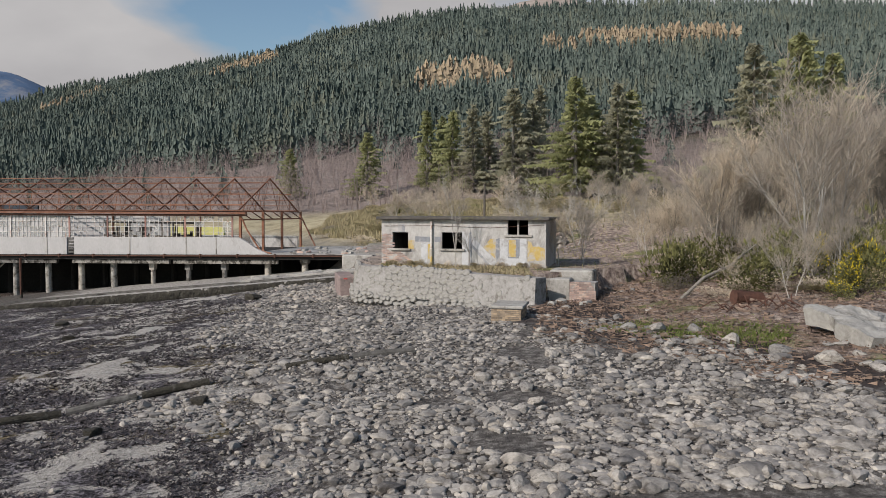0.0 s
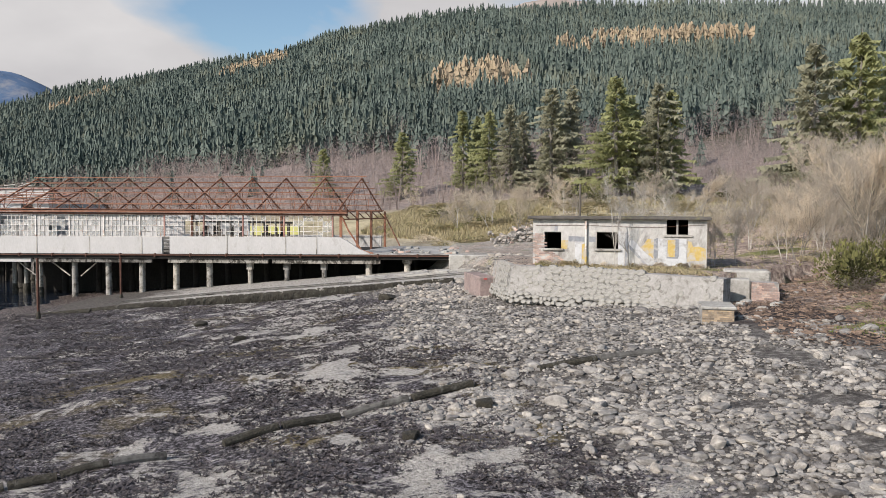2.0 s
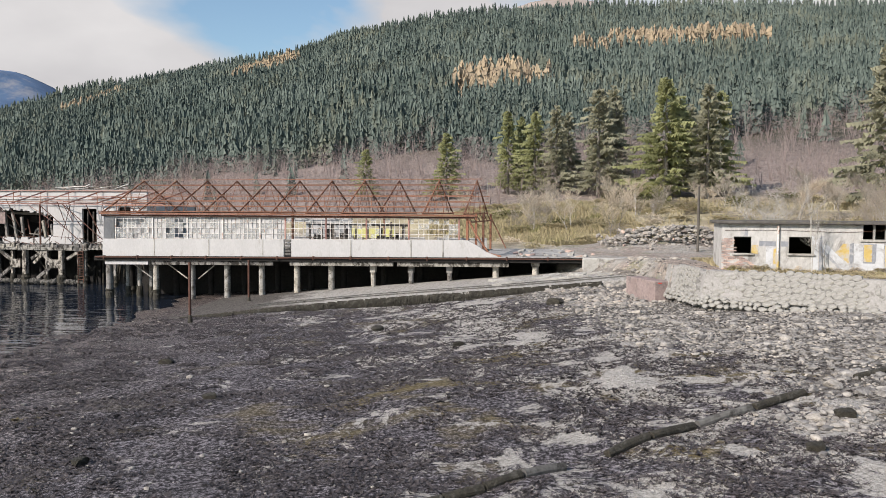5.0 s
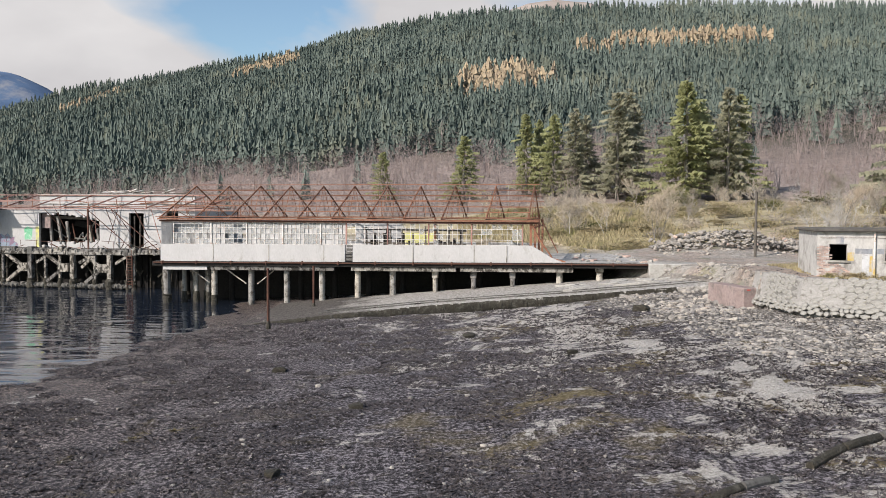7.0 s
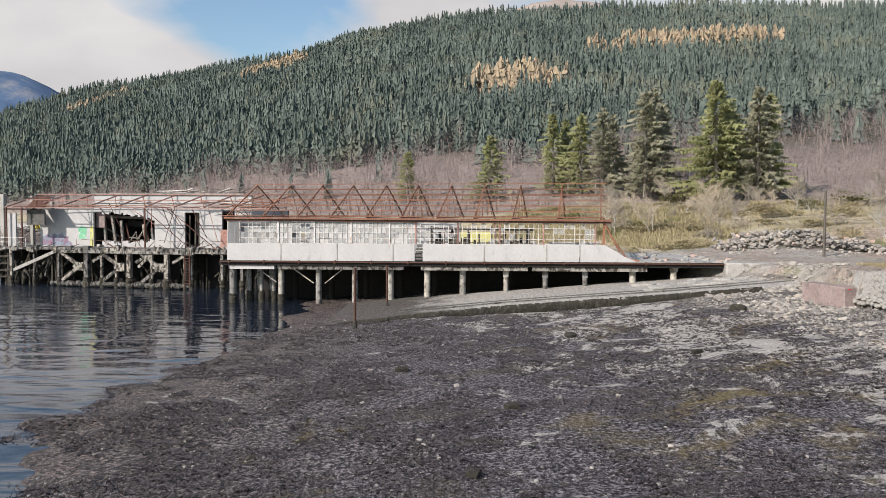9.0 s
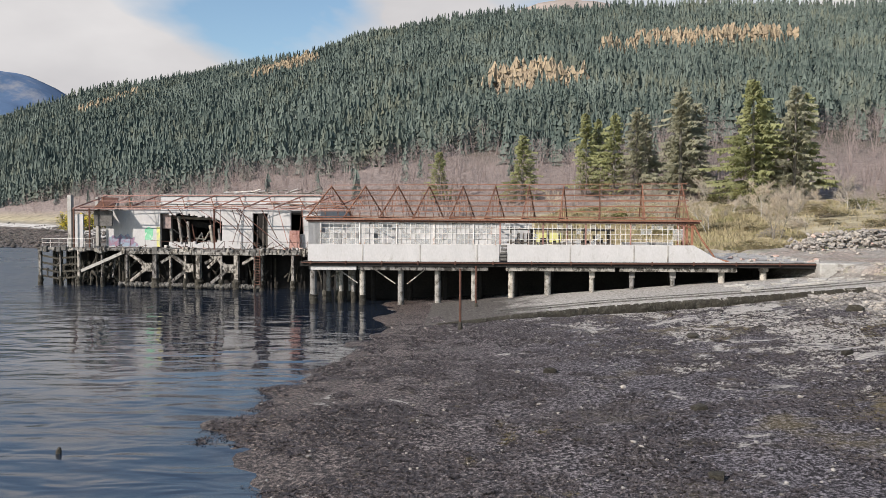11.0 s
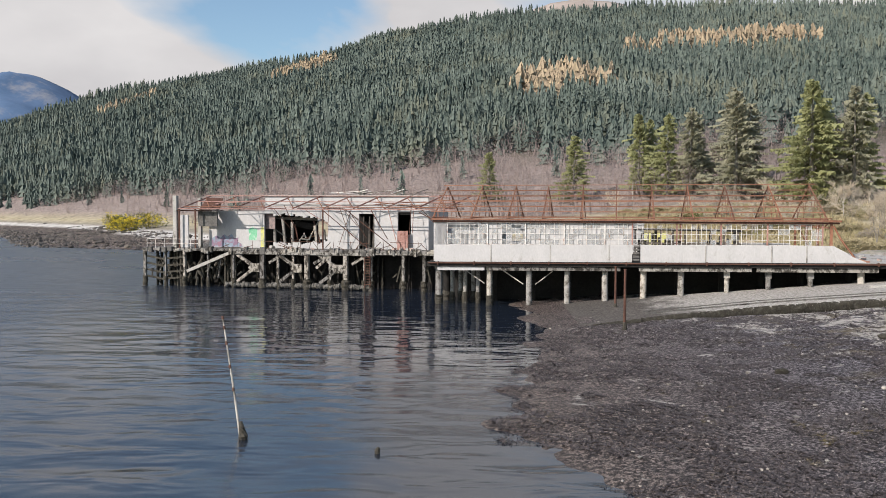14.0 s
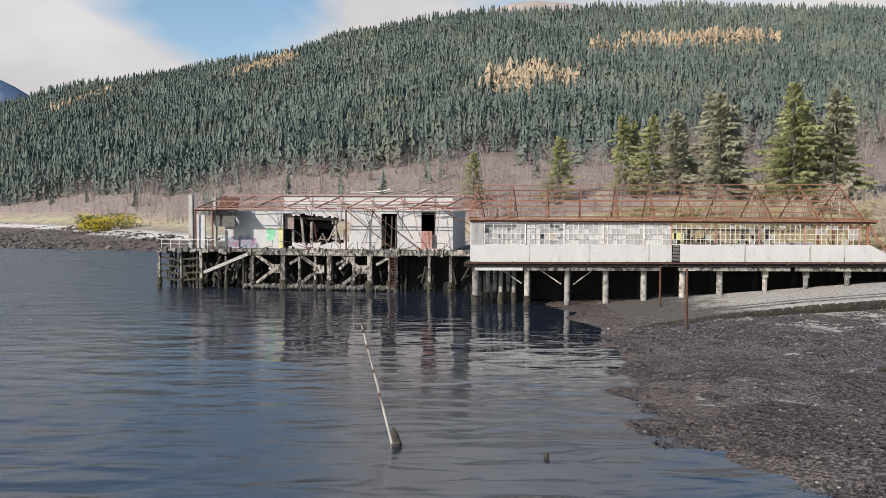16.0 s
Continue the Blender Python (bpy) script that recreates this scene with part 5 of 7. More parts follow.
    # black beam deepening the shade inside the breach
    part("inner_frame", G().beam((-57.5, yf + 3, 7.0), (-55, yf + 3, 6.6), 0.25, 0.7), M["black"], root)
    for x in (-48.3, -47.6, -47.1):
        part("inner_frame", G().beam((x, yf + 0.5, zb), (x + 0.1, yf + 0.5, 7.9), 0.16, 0.16, (0, 1, 0)), M["timber_dark"], root)
    part("door_leaf", G().soft(-44.0, -42.8, yf - 0.9, yf - 0.82, zb, 7.0, 0.01), M["rust_pale"], root, "rust-stained leaning door leaf").rotation_euler = (radians(-3), 0, 0)
    # graffiti, thin coats on the wall
    def coat(outline, mat, lift, label):
        part("painted_field", G().prism(outline, yf - lift, yf - 0.001), mat, root, label)
    coat([(-66.6, 4.3), (-62.7, 4.3), (-62.9, 4.7), (-63.3, 4.9), (-63.2, 5.4), (-63.7, 5.3), (-64.1, 5.8), (-64.6, 5.5), (-65.0, 5.75), (-65.5, 5.35), (-66.0, 5.6), (-66.6, 5.3)], M["purple_paint"], 0.006, "purple and blue scrawled lettering")
    coat([(-61.9, 5.1), (-60.95, 5.1), (-60.85, 6.4), (-61.5, 6.6), (-61.95, 6.3)], M["green_paint"], 0.006, "green painted figure of letters")
    coat([(-60.45, 4.25), (-60.02, 4.25), (-60.02, 6.6), (-60.45, 6.6)], M["yellow"], 0.008, "yellow painted door edge")
    # canopy frame before the wall
    ye = 10.75
    for x in (-69.0, -65.6, -62.4, -58.9, -55.4, -51.9, -48.4, -44.9, -41.4, -38.2):
        tr = new("truss")
        tr.parent = root
        part("rafter", G().beam((x, ye, 8.75), (x + 2.4, yf, 10.2), 0.1, 0.14), M["rust_pale"], tr)
        part("web", G().beam((x + 0.3, ye + 0.5, 8.8), (x + 1.6, yf, 8.75), 0.08, 0.08), M["rust_pale"], tr)
        part("web", G().beam((x + 2.0, yf - 0.5, 10.0), (x + 3.4, ye + 0.4, 8.8), 0.07, 0.07), M["rust"], tr)
    for k, (yy, zz) in enumerate(((ye, 8.72), (ye + 0.15, 8.95), (ye + 1.5, 9.55), (yf - 0.1, 10.22))):
        part("purlin", G().beam((-69.3 + 1.0 * k * 0.7, yy, zz), (-37.0, yy, zz - 0.06), 0.07, 0.09), M["rust_pale"] if k != 1 else M["rust"], root)
    for x in (-69.2, -67.2, -51.9):
        part("column", G().beam((x, ye + 0.1, zb), (x, ye + 0.1, 8.7), 0.14, 0.14, (0, 1, 0)), M["rust_dark"], root)
    for a, b in (((-51.9, ye, 8.6), (-46.0, ye, 3.9)), ((-49.5, ye + 0.6, 8.7), (-43.5, ye, 4.3)), ((-46.5, ye + 0.5, 8.6), (-44.5, ye, 5.5)), ((-41.0, ye, 8.4), (-38.2, ye, 7.0))):
        part("brace", G().tube([a, b], [0.05, 0.05], 6), M["rust_dark"], root)
    for k in range(12):                      # loose bars hanging from the canopy
        x = rr.uniform(-60, -39.5)
        part("brace", G().tube([(x, ye + rr.uniform(0, 1.5), rr.uniform(8.5, 9.3)), (x + rr.uniform(-2.5, 3.5), ye + rr.uniform(0.1, 2.0), rr.uniform(4.6, 7.4))], [0.04, 0.035], 5), M["rust_dark"] if k % 3 else M["rust_pale"], root)
    for k in range(9):
        x = rr.uniform(-66, -41)
        part("purlin", G().beam((x, ye + rr.uniform(0.2, 2.4), rr.uniform(8.8, 9.9)), (x + rr.uniform(3, 7), ye + rr.uniform(0.2, 2.4), rr.uniform(8.7, 9.9)), 0.06, 0.07), M["rust_pale"] if k % 2 else M["rust"], root)
    for k in range(16):                      # roof wreckage on the parapet
        x = rr.uniform(-54, -41)
        part("roof_scrap", G().beam((x, yf + rr.uniform(0, 2), 10.35 + rr.uniform(0, 0.3)), (x + rr.uniform(0.8, 3.2), yf + rr.uniform(0, 2), 10.4 + rr.uniform(0, 0.6)), 0.08, 0.07), M["timber_dark"] if k % 2 else M["bar_white"], root)
    # end bay
    part("end_post", G().soft(-70.1, -69.6, ye + 0.2, ye + 0.7, zb, 10.2, 0.03), M["concrete"], root, "tall concrete end post")
    part("end_post", G().soft(-68.6, -68.2, ye + 3.2, ye + 3.6, zb, 10.0, 0.03), M["concrete"], root)
    part("end_post", G().soft(-67.4, -67.1, ye + 5.2, ye + 5.6, 8.0, 9.9, 0.03), M["concrete"], root)
    part("end_panel", G().soft(-69.5, -68.3, ye + 0.5, ye + 0.7, zb, 8.0, 0.02), M["render_white"], root)
    part("end_panel", G().soft(-67.2, -64.9, ye + 0.9, ye + 1.1, 6.7, 8.4, 0.02), M["concrete_dark"], root, "dark hanging sheet")
    part("end_roof", G().soft(-69.8, -66.6, ye + 0.3, yf + 3, 8.42, 8.56, 0.03), M["rust_dark"], root)
    # ragged sheet still hanging from the end bay's roof
    part("roof_sheet", G().add([(-66.8, ye + 0.2, 8.6), (-64.2, ye + 0.1, 8.62), (-64.9, yf - 0.4, 9.9), (-66.9, yf - 0.4, 9.95), (-66.8, ye + 0.2, 8.64), (-64.2, ye + 0.1, 8.66), (-64.9, yf - 0.4, 9.94), (-66.9, yf - 0.4, 9.99)],
         [(3, 2, 1, 0), (4, 5, 6, 7), (0, 1, 5, 4), (1, 2, 6, 5), (2, 3, 7, 6), (3, 0, 4, 7)]), M["rust_dark"], root, "rusty sheet left on the roof frame")
    for x in np.arange(-62.0, -38.5, 1.9):
        part("rail_post", G().tube([(x, 10.62, zb), (x + rr.uniform(-.08, .08), 10.62, 5.2)], [0.025, 0.025], 5), M["rust_dark"], root)
    for x in (-59.5, -55.7, -50.1, -44.2):
        part("rail", G().tube([(x, 10.62, 5.15), (x + 3.6, 10.62, 5.05 + rr.uniform(-.2, .1))], [0.025, 0.025], 5), M["rust_dark"], root)
    for k in range(26):
        x = rr.uniform(-66, -39)
        a = rr.uniform(-1, 1)
        part("fallen_bar", G().tube([(x, rr.uniform(10.8, 12.8), zb + 0.05), (x + a * 1.6, rr.uniform(10.8, 13.0), zb + rr.uniform(0.05, 0.9))], [0.04, 0.035], 5), M["rust_dark"] if k % 2 else M["timber_dark"], root)
    # guard rail by the end
    for x in np.arange(-73.2, -66.5, 1.1):
        part("rail_post", G().tube([(x, 10.65, zb), (x, 10.65, 5.25)], [0.03, 0.03], 6), M["bar_white"], root)
    for z in (4.75, 5.25):
        part("rail", G().tube([(-73.2, 10.65, z), (-66.8, 10.65, z)], [0.028, 0.028], 6), M["bar_white"], root)


build_white_house()


# ---- trees ----
def ground_z(x, y):
    return float(height(np.array([x]), np.array([y]))[0])


def tri_mesh(name, tris, mat):
    v = np.array(tris, float).reshape(-1, 3)
    return big_mesh(name, v, np.arange(len(v)).reshape(-1, 3), mat)


def spruce_meshes(name, seed, full, mat):
    """A trunk and a crown of drooping sprays for a tree one metre high."""
    r = random.Random(seed)
    trunk = G().tube([(0, 0, -0.03), (0.003, 0, 0.4), (0, 0.002, 1.0)], [0.017, 0.011, 0.001], 8).mesh("trunk", M["bark"])
    tris = []
    z = 0.10
    while z < 0.985:
        reach = full * (1 - z) ** 0.72 * r.uniform(0.6, 1.2) + 0.012
        if z < 0.2:
            reach *= 0.4 + 3 * z
        for k in range(r.randint(5, 8)):
            if r.random() < 0.38 + 0.3 * math.sin(7 * z + seed) * math.cos(3 * z * seed):
                continue
            a = r.uniform(0, 6.283)
            l = reach * r.uniform(0.4, 1.2) * (1 + 0.3 * math.cos(a - 1.0 - 5 * z + seed) + 0.16 * math.cos(2 * a + 11 * z))
            d = Vector((math.cos(a), math.sin(a), 0))
            s = Vector((-d.y, d.x, 0))
            n = max(3, int(l / 0.03))
            zj = z + r.uniform(-0.014, 0.014)
            for j in range(n):
                f = 0.38 + 0.62 * (j + 0.7) / n
                p = d * l * f + Vector((0, 0, zj - 0.28 * l * f + 0.10 * l * f * f))
                w = 0.036 * (1 - 0.55 * f) * r.uniform(0.7, 1.4)
                for q in (-1, 1):
                    tip = p + s * q * w * r.uniform(0.7, 1.3) + d * w * 0.5 + Vector((0, 0, -w * r.uniform(0.5, 1.7)))
                    tris.append((p - d * 0.016, p + d * 0.018 + Vector((0, 0, 0.004)), tip))
                if r.random() < 0.6:
                    tris.append((p - s * 0.012, p + s * 0.012, p + Vector((0, 0, -w * 1.0)) + d * 0.01))
        z += r.uniform(0.009, 0.017)
    return trunk, tri_mesh("crown", [c for t in tris for c in t], mat)


def plant(name, meshes, x, y, h, label, category, group, wide=1.0, yaw=None, sink=0.1, lean=0.0):
    m = pose(x, y, ground_z(x, y) - sink, lean, 0, random.uniform(0, 360) if yaw is None else yaw) @ Matrix.Diagonal((h * wide, h * wide, h, 1))
    ob = thing(name, m, label, category, group)
    for n, me in meshes:
        part(n, me, None, ob)
    return ob


def build_spruces():
    kinds = []
    for k, (full, mat) in enumerate(((0.27, "needles"), (0.22, "needles"), (0.27, "needles_grey"), (0.21, "needles_grey"))):
        t, c = spruce_meshes("spruce", 30 + k, full, M[mat])
        kinds.append([("trunk", t), ("crown", c)])
    green, dull = "tall green spruce standing behind the shore road", "dull grey-green spruce with thinning crown"
    for x, y, h, k, w in ((-24.0, 183, 16.5, 1, 1.2), (-43, 190, 13, 1, 1.2), (-10.2, 180, 20, 1, 1.0), (-7, 184, 18, 0, 0.8), (-4.6, 177, 20, 0, 0.9), (-0.2, 175, 21, 3, 1.0), (3.2, 182, 19, 3, 1.0),
                          (8.4, 172, 25, 2, 1.05), (12.8, 177, 22, 2, 1.0), (20.2, 163, 27, 0, 1.05), (24.0, 168, 22, 0, 0.9), (28.5, 163, 25, 2, 0.9), (31.5, 166, 23, 0, 1.0),
                          (42.5, 122, 25, 2, 1.0), (48.5, 121, 26, 0, 1.0), (55, 125, 23, 1, 1.0), (16.0, 200, 24, 3, 1.0), (36, 205, 20, 3, 1.0)):
        if y > 150:
            x, y, h = -13.3 + (x + 13.3) * 1.11, 0.7 + (y - 0.7) * 1.11, h * 1.03
        plant("spruce", kinds[k], x, y, h, green if k < 2 else dull, "tree", "spruces behind the shore", w * 1.2)


build_spruces()


def bare_tree(seed, twigs, mat_bark, mat_twig, spread_=0.5, stems=1, fine=0.0011):
    """Stem and limbs as tapered tubes, twigs as thin slivers, for a tree one metre high."""
    r = random.Random(seed)
    wood, tris = G(), []
    ends = []

    def grow(p, d, l, rad, level):
        pts, rr = [p], [rad]
        steps = 3 if level < 2 else 2 if level == 2 else 1
        for k in range(steps):
            d = (d + Vector((r.uniform(-.22, .22), r.uniform(-.22, .22), r.uniform(-.05, .16)))).normalized()
            p = p + d * l / steps
            pts.append(p)
            rr.append(rad * (1 - 0.66 * (k + 1) / steps))
        wood.tube(pts, rr, (6, 4, 3, 3)[level], False)
        if level < 3:
            for k in range(5 if level == 0 else 4):
                f = r.uniform(0.35, 1.0)
                q = pts[0].lerp(pts[-1], f) if level else pts[min(3, int(f * 3.01))]
                a = r.uniform(0, 6.283)
                nd_ = (d * r.uniform(0.6, 1.1) + Vector((math.cos(a), math.sin(a), 0.45)) * spread_).normalized()
                grow(q, nd_, l * r.uniform(0.45, 0.68), rad * 0.42, level + 1)
        for a_, b_ in zip(pts, pts[1:]):
            if level:
                ends.append((a_, b_, d))

    for s in range(stems):
        a = 6.283 * s / max(stems, 1)
        tilt = Vector((math.cos(a), math.sin(a), 0)) * (0.25 if stems > 1 else 0.04)
        grow(Vector((0, 0, -0.03)) + tilt * 0.06, (Vector((0, 0, 1)) + tilt).normalized(), 0.5, 0.0078 if stems == 1 else 0.0056, 0)
    for k in range(twigs):
        a_, b_, d = r.choice(ends)
        d2 = (d * 0.6 + Vector((r.uniform(-.8, .8), r.uniform(-.8, .8), r.uniform(-.25, .8)))).normalized()
        o = a_.lerp(b_, r.random())
        q = o + d2 * r.uniform(0.03, 0.11)
        s = d2.cross(Vector((r.uniform(-1, 1), r.uniform(-1, 1), 0.3))).normalized() * fine
        tris += [o - s, o + s, q]
    return [("trunk", wood.mesh("trunk", mat_bark)), ("crown", tri_mesh("crown", tris, mat_twig))]


def build_bare_trees():
    kinds = [bare_tree(60 + k, 2600, M["birch"] if k in (1, 4) else M["bark"], M["twig"], 0.42 + 0.08 * (k % 3), 1 + (k % 3)) for k in range(6)]
    light = [bare_tree(85 + k, 900, M["birch"], M["twig"], 0.5, 1 + k, 0.0024) for k in range(2)]
    bushy = [bare_tree(75 + k, 1500, M["bark"], M["twig"], 0.55, 2) for k in range(2)]
    r = random.Random(12)
    lab = ("bare brown birch in the thicket above the beach", "pale-stemmed leafless birch in the thicket", "leafless multi-stemmed willow scrub")
    for k in range(64):
        y = r.uniform(47, 92)
        x = r.uniform(0.444 * y - 9.4, 0.60 * y + 1)
        i = r.randrange(6)
        h = r.uniform(8.5, 13.0) * (0.85 if x < 0.3 * y else 1.0)
        plant("birch", kinds[i], x, y, h, lab[1] if i in (1, 4) else lab[0], "tree", "bare trees above the beach", r.uniform(0.85, 1.2))
    for k in range(46):
        y = r.uniform(34, 62)
        x = r.uniform(0.36 * y - 4.5, 0.58 * y)
        if (y < 41 and x < 12.5) or (y < 52 and x < 9):
            continue
        plant("scrub_willow", bushy[k % 2], x, y, r.uniform(2.0, 4.6) * (0.5 if x < 0.444 * y - 9 else 1.0), lab[2], "shrub", "scrub above the beach", r.uniform(1.0, 1.5))
    for k in range(26):
        y = r.uniform(52, 92)
        plant("birch", kinds[k % 6], r.uniform(0.235, 0.345) * y - 1.0, y, r.uniform(3.6, 6.8), lab[0], "tree", "bare trees above the beach", r.uniform(0.9, 1.3))
    for k in range(60):
        y = r.uniform(112, 172)
        x = r.uniform(-0.09, 0.34) * y - 6
        plant("birch" if k % 2 else "scrub_willow", light[k % 4 // 2] if k % 2 else bushy[k % 4 // 2], x, y, r.uniform(3.5, 8.0) if k % 2 else r.uniform(2.0, 4.5), "pale leafless birch on the slope below the spruces" if k % 2 else lab[2], "tree" if k % 2 else "shrub", "scrub below the spruces", r.uniform(1.0, 1.5))
    # single trees
    thin_one = bare_tree(91, 240, M["birch"], M["birch"], 0.3, 1)
    white_one = bare_tree(93, 1100, M["birch"], M["birch"], 0.5, 2)
    plant("birch", thin_one, 0.15, 45.2, 7.0, "thin pale birch in front of the hut", "tree", "", 0.6, 40)
    p = H @ Vector((-3.95, -0.7, 0))
    plant("scrub_willow", bare_tree(97, 160, M["bark"], M["bark"], 0.6, 1), p.x, p.y, 3.0, "small dark leafless shrub in front of the hut", "shrub", "", 1.4, 10)
    plant("birch", white_one, 6.6, 70.0, 8.5, "pale bare birch behind the hut", "tree", "", 1.3)
    plant("birch", white_one, 11.0, 78.0, 8.0, "pale bare birch behind the hut", "tree", "", 1.2)
    plant("birch", kinds[4], 17.8, 41.0, 13.5, "tall pale birch at the edge of the thicket", "tree", "", 0.9)
    plant("birch", kinds[1], 20.0, 44.0, 14.0, "tall pale birch at the edge of the thicket", "tree", "", 0.9)
    plant("birch", kinds[4], 13.8, 33.2, 4.2, "crooked pale birch on the bank", "tree", "", 0.9)
    plant("birch", kinds[1], 16.5, 35.5, 5.5, "crooked pale birch on the bank", "tree", "", 0.9)
    plant("birch", kinds[1], 5.9, 46.5, 4.6, "thin pale birch beside the hut", "tree", "", 0.8)
    plant("birch", kinds[4], 7.6, 48.0, 5.5, "thin pale birch beside the hut", "tree", "", 0.8)
    for x, y in ((14.5, 66), (-2, 96), (18, 92), (26, 100), (34, 110)):
        plant("birch", kinds[r.randrange(6)], x, y, r.uniform(6, 9), lab[0], "tree", "bare trees above the beach", 1.1)


build_bare_trees()


def far_wood():
    """The leafless wood between plantation and shore: thin stems and clouds of twigs."""
    r = np.random.default_rng(9)
    temps = []
    for k in range(5):
        t = []
        rr = random.Random(80 + k)
        for j in range(5):
            a = rr.uniform(0, 6.28)
            e = Vector((math.cos(a) * 0.16, math.sin(a) * 0.16, rr.uniform(0.7, 1.0)))
            b = Vector((rr.uniform(-.03, .03), rr.uniform(-.03, .03), 0))
            s = Vector((0.009, 0.009 * rr.uniform(-1, 1), 0))
            t += [b - s, b + s, e]
        for j in range(220):
            a, q = rr.uniform(0, 6.28), rr.uniform(0, 1) ** 0.5
            zz = rr.uniform(0.12, 0.97)
            rad = 0.47 * q * math.sin(math.pi * min(zz, 0.97)) ** 0.5
            p = Vector((math.cos(a) * rad, math.sin(a) * rad, zz))
            d = Vector((math.cos(a) * rr.uniform(0.2, 1.3) + rr.uniform(-.6, .6), math.sin(a) * rr.uniform(0.2, 1.3) + rr.uniform(-.6, .6), (zz - 0.45) * 2.2 + rr.uniform(-.2, .5))).normalized() * rr.uniform(0.035, 0.09)
            s = Vector((rr.uniform(-1, 1), rr.uniform(-1, 1), rr.uniform(-1, 1))).normalized() * 0.006
            t += [p - s, p + s, p + d]
        v = np.array([tuple(c) for c in t])
        temps.append((v, np.arange(len(v)).reshape(-1, 3)))
    pts = []
    for y in np.arange(150, 500, 5.2):
        xs = np.arange(-25 - 0.75 * y, -25 + 0.72 * y, 5.4)
        pts.append(np.stack([xs + r.uniform(-3, 3, len(xs)), y + r.uniform(-3, 3, len(xs))], -1))
    p = np.concatenate(pts)
    z = height(p[:, 0], p[:, 1])
    slope = (z - 8.4) / p[:, 1] + 0.012 * wave_noise(p[:, 0], p[:, 1], 30, 15)
    d = p[:, 0] - shore_x(p[:, 1])
    lim = np.interp(p[:, 0], [-60, -30, 10, 40], [150, 172, 190, 150])
    keep = (slope < treeline(p[:, 0], p[:, 1]) + 0.006) & (slope > -0.014) & (d > np.where(p[:, 1] > 185, 34, 52)) & (p[:, 1] > lim + 14 * wave_noise(p[:, 0], p[:, 1], 25, 44)) & ~((np.abs(p[:, 0] - 18) < 24) & (p[:, 1] < 178))
    p, z = p[keep], z[keep]
    n = len(p)
    h = r.uniform(4.0, 10.5, n) * (1 + 0.35 * wave_noise(p[:, 0], p[:, 1], 11, 47)) * np.clip(d[keep] / 90, 0.35, 1)
    v, f = scatter(temps, np.concatenate([p, z[:, None] - 0.2], -1), np.stack([h * 1.05, h * 1.05, h], -1), r.uniform(0, 6.28, n), r.integers(0, 5, n))
    tagged(new("bare_wood", big_mesh("bare_wood", v, f, M["twig_far"])), "brown leafless birch wood along the foot of the hill", "trees", kind="stuff")
    # young conifers straying into it
    sel = (r.random(n) < 0.035) & (p[:, 1] > 230)
    q = np.concatenate([p[sel], z[sel][:, None] - 0.3], -1)
    k = len(q)
    hh = r.uniform(6, 11, k)
    v, f = scatter([conifer_template(6, 8, 50 + s) for s in range(3)], q, np.stack([hh * 1.2, hh * 1.2, hh], -1), r.uniform(0, 6.28, k), r.integers(0, 3, k))
    tagged(new("stray_conifers", big_mesh("stray_conifers", v, f, M["conifer"])), "dark conifers scattered through the birch wood", "trees", kind="stuff")


far_wood()


def bush_mesh(seed, leaf, n, size, flat=0.8, few=0):
    """A bush of small leaf slivers, about one metre across."""
    r = random.Random(seed)
    lumps = [(Vector((r.uniform(-.3, .3), r.uniform(-.3, .3), r.uniform(0.2, 0.55) * flat)), r.uniform(0.14, 0.27)) for _ in range(9)]
    if few:
        lumps = sorted(lumps, key=lambda q: -q[0].z)[:few]
    t = []
    for k in range(n):
        c, rad = r.choice(lumps)
        d = Vector((r.gauss(0, 1), r.gauss(0, 1), r.gauss(0, 1))).normalized()
        p = c + d * rad * r.uniform(0.6, 1.08)
        if p.z < 0:
            p.z = r.uniform(0, 0.1)
        a, b = d.orthogonal(), d.cross(d.orthogonal())
        w = size * r.uniform(0.6, 1.4)
        up = (d + Vector((0, 0, 0.6))).normalized()
        t += [p - a * w * 0.4, p + a * w * 0.4 + b * w * 0.3, p + up * w * 1.6]
    return t


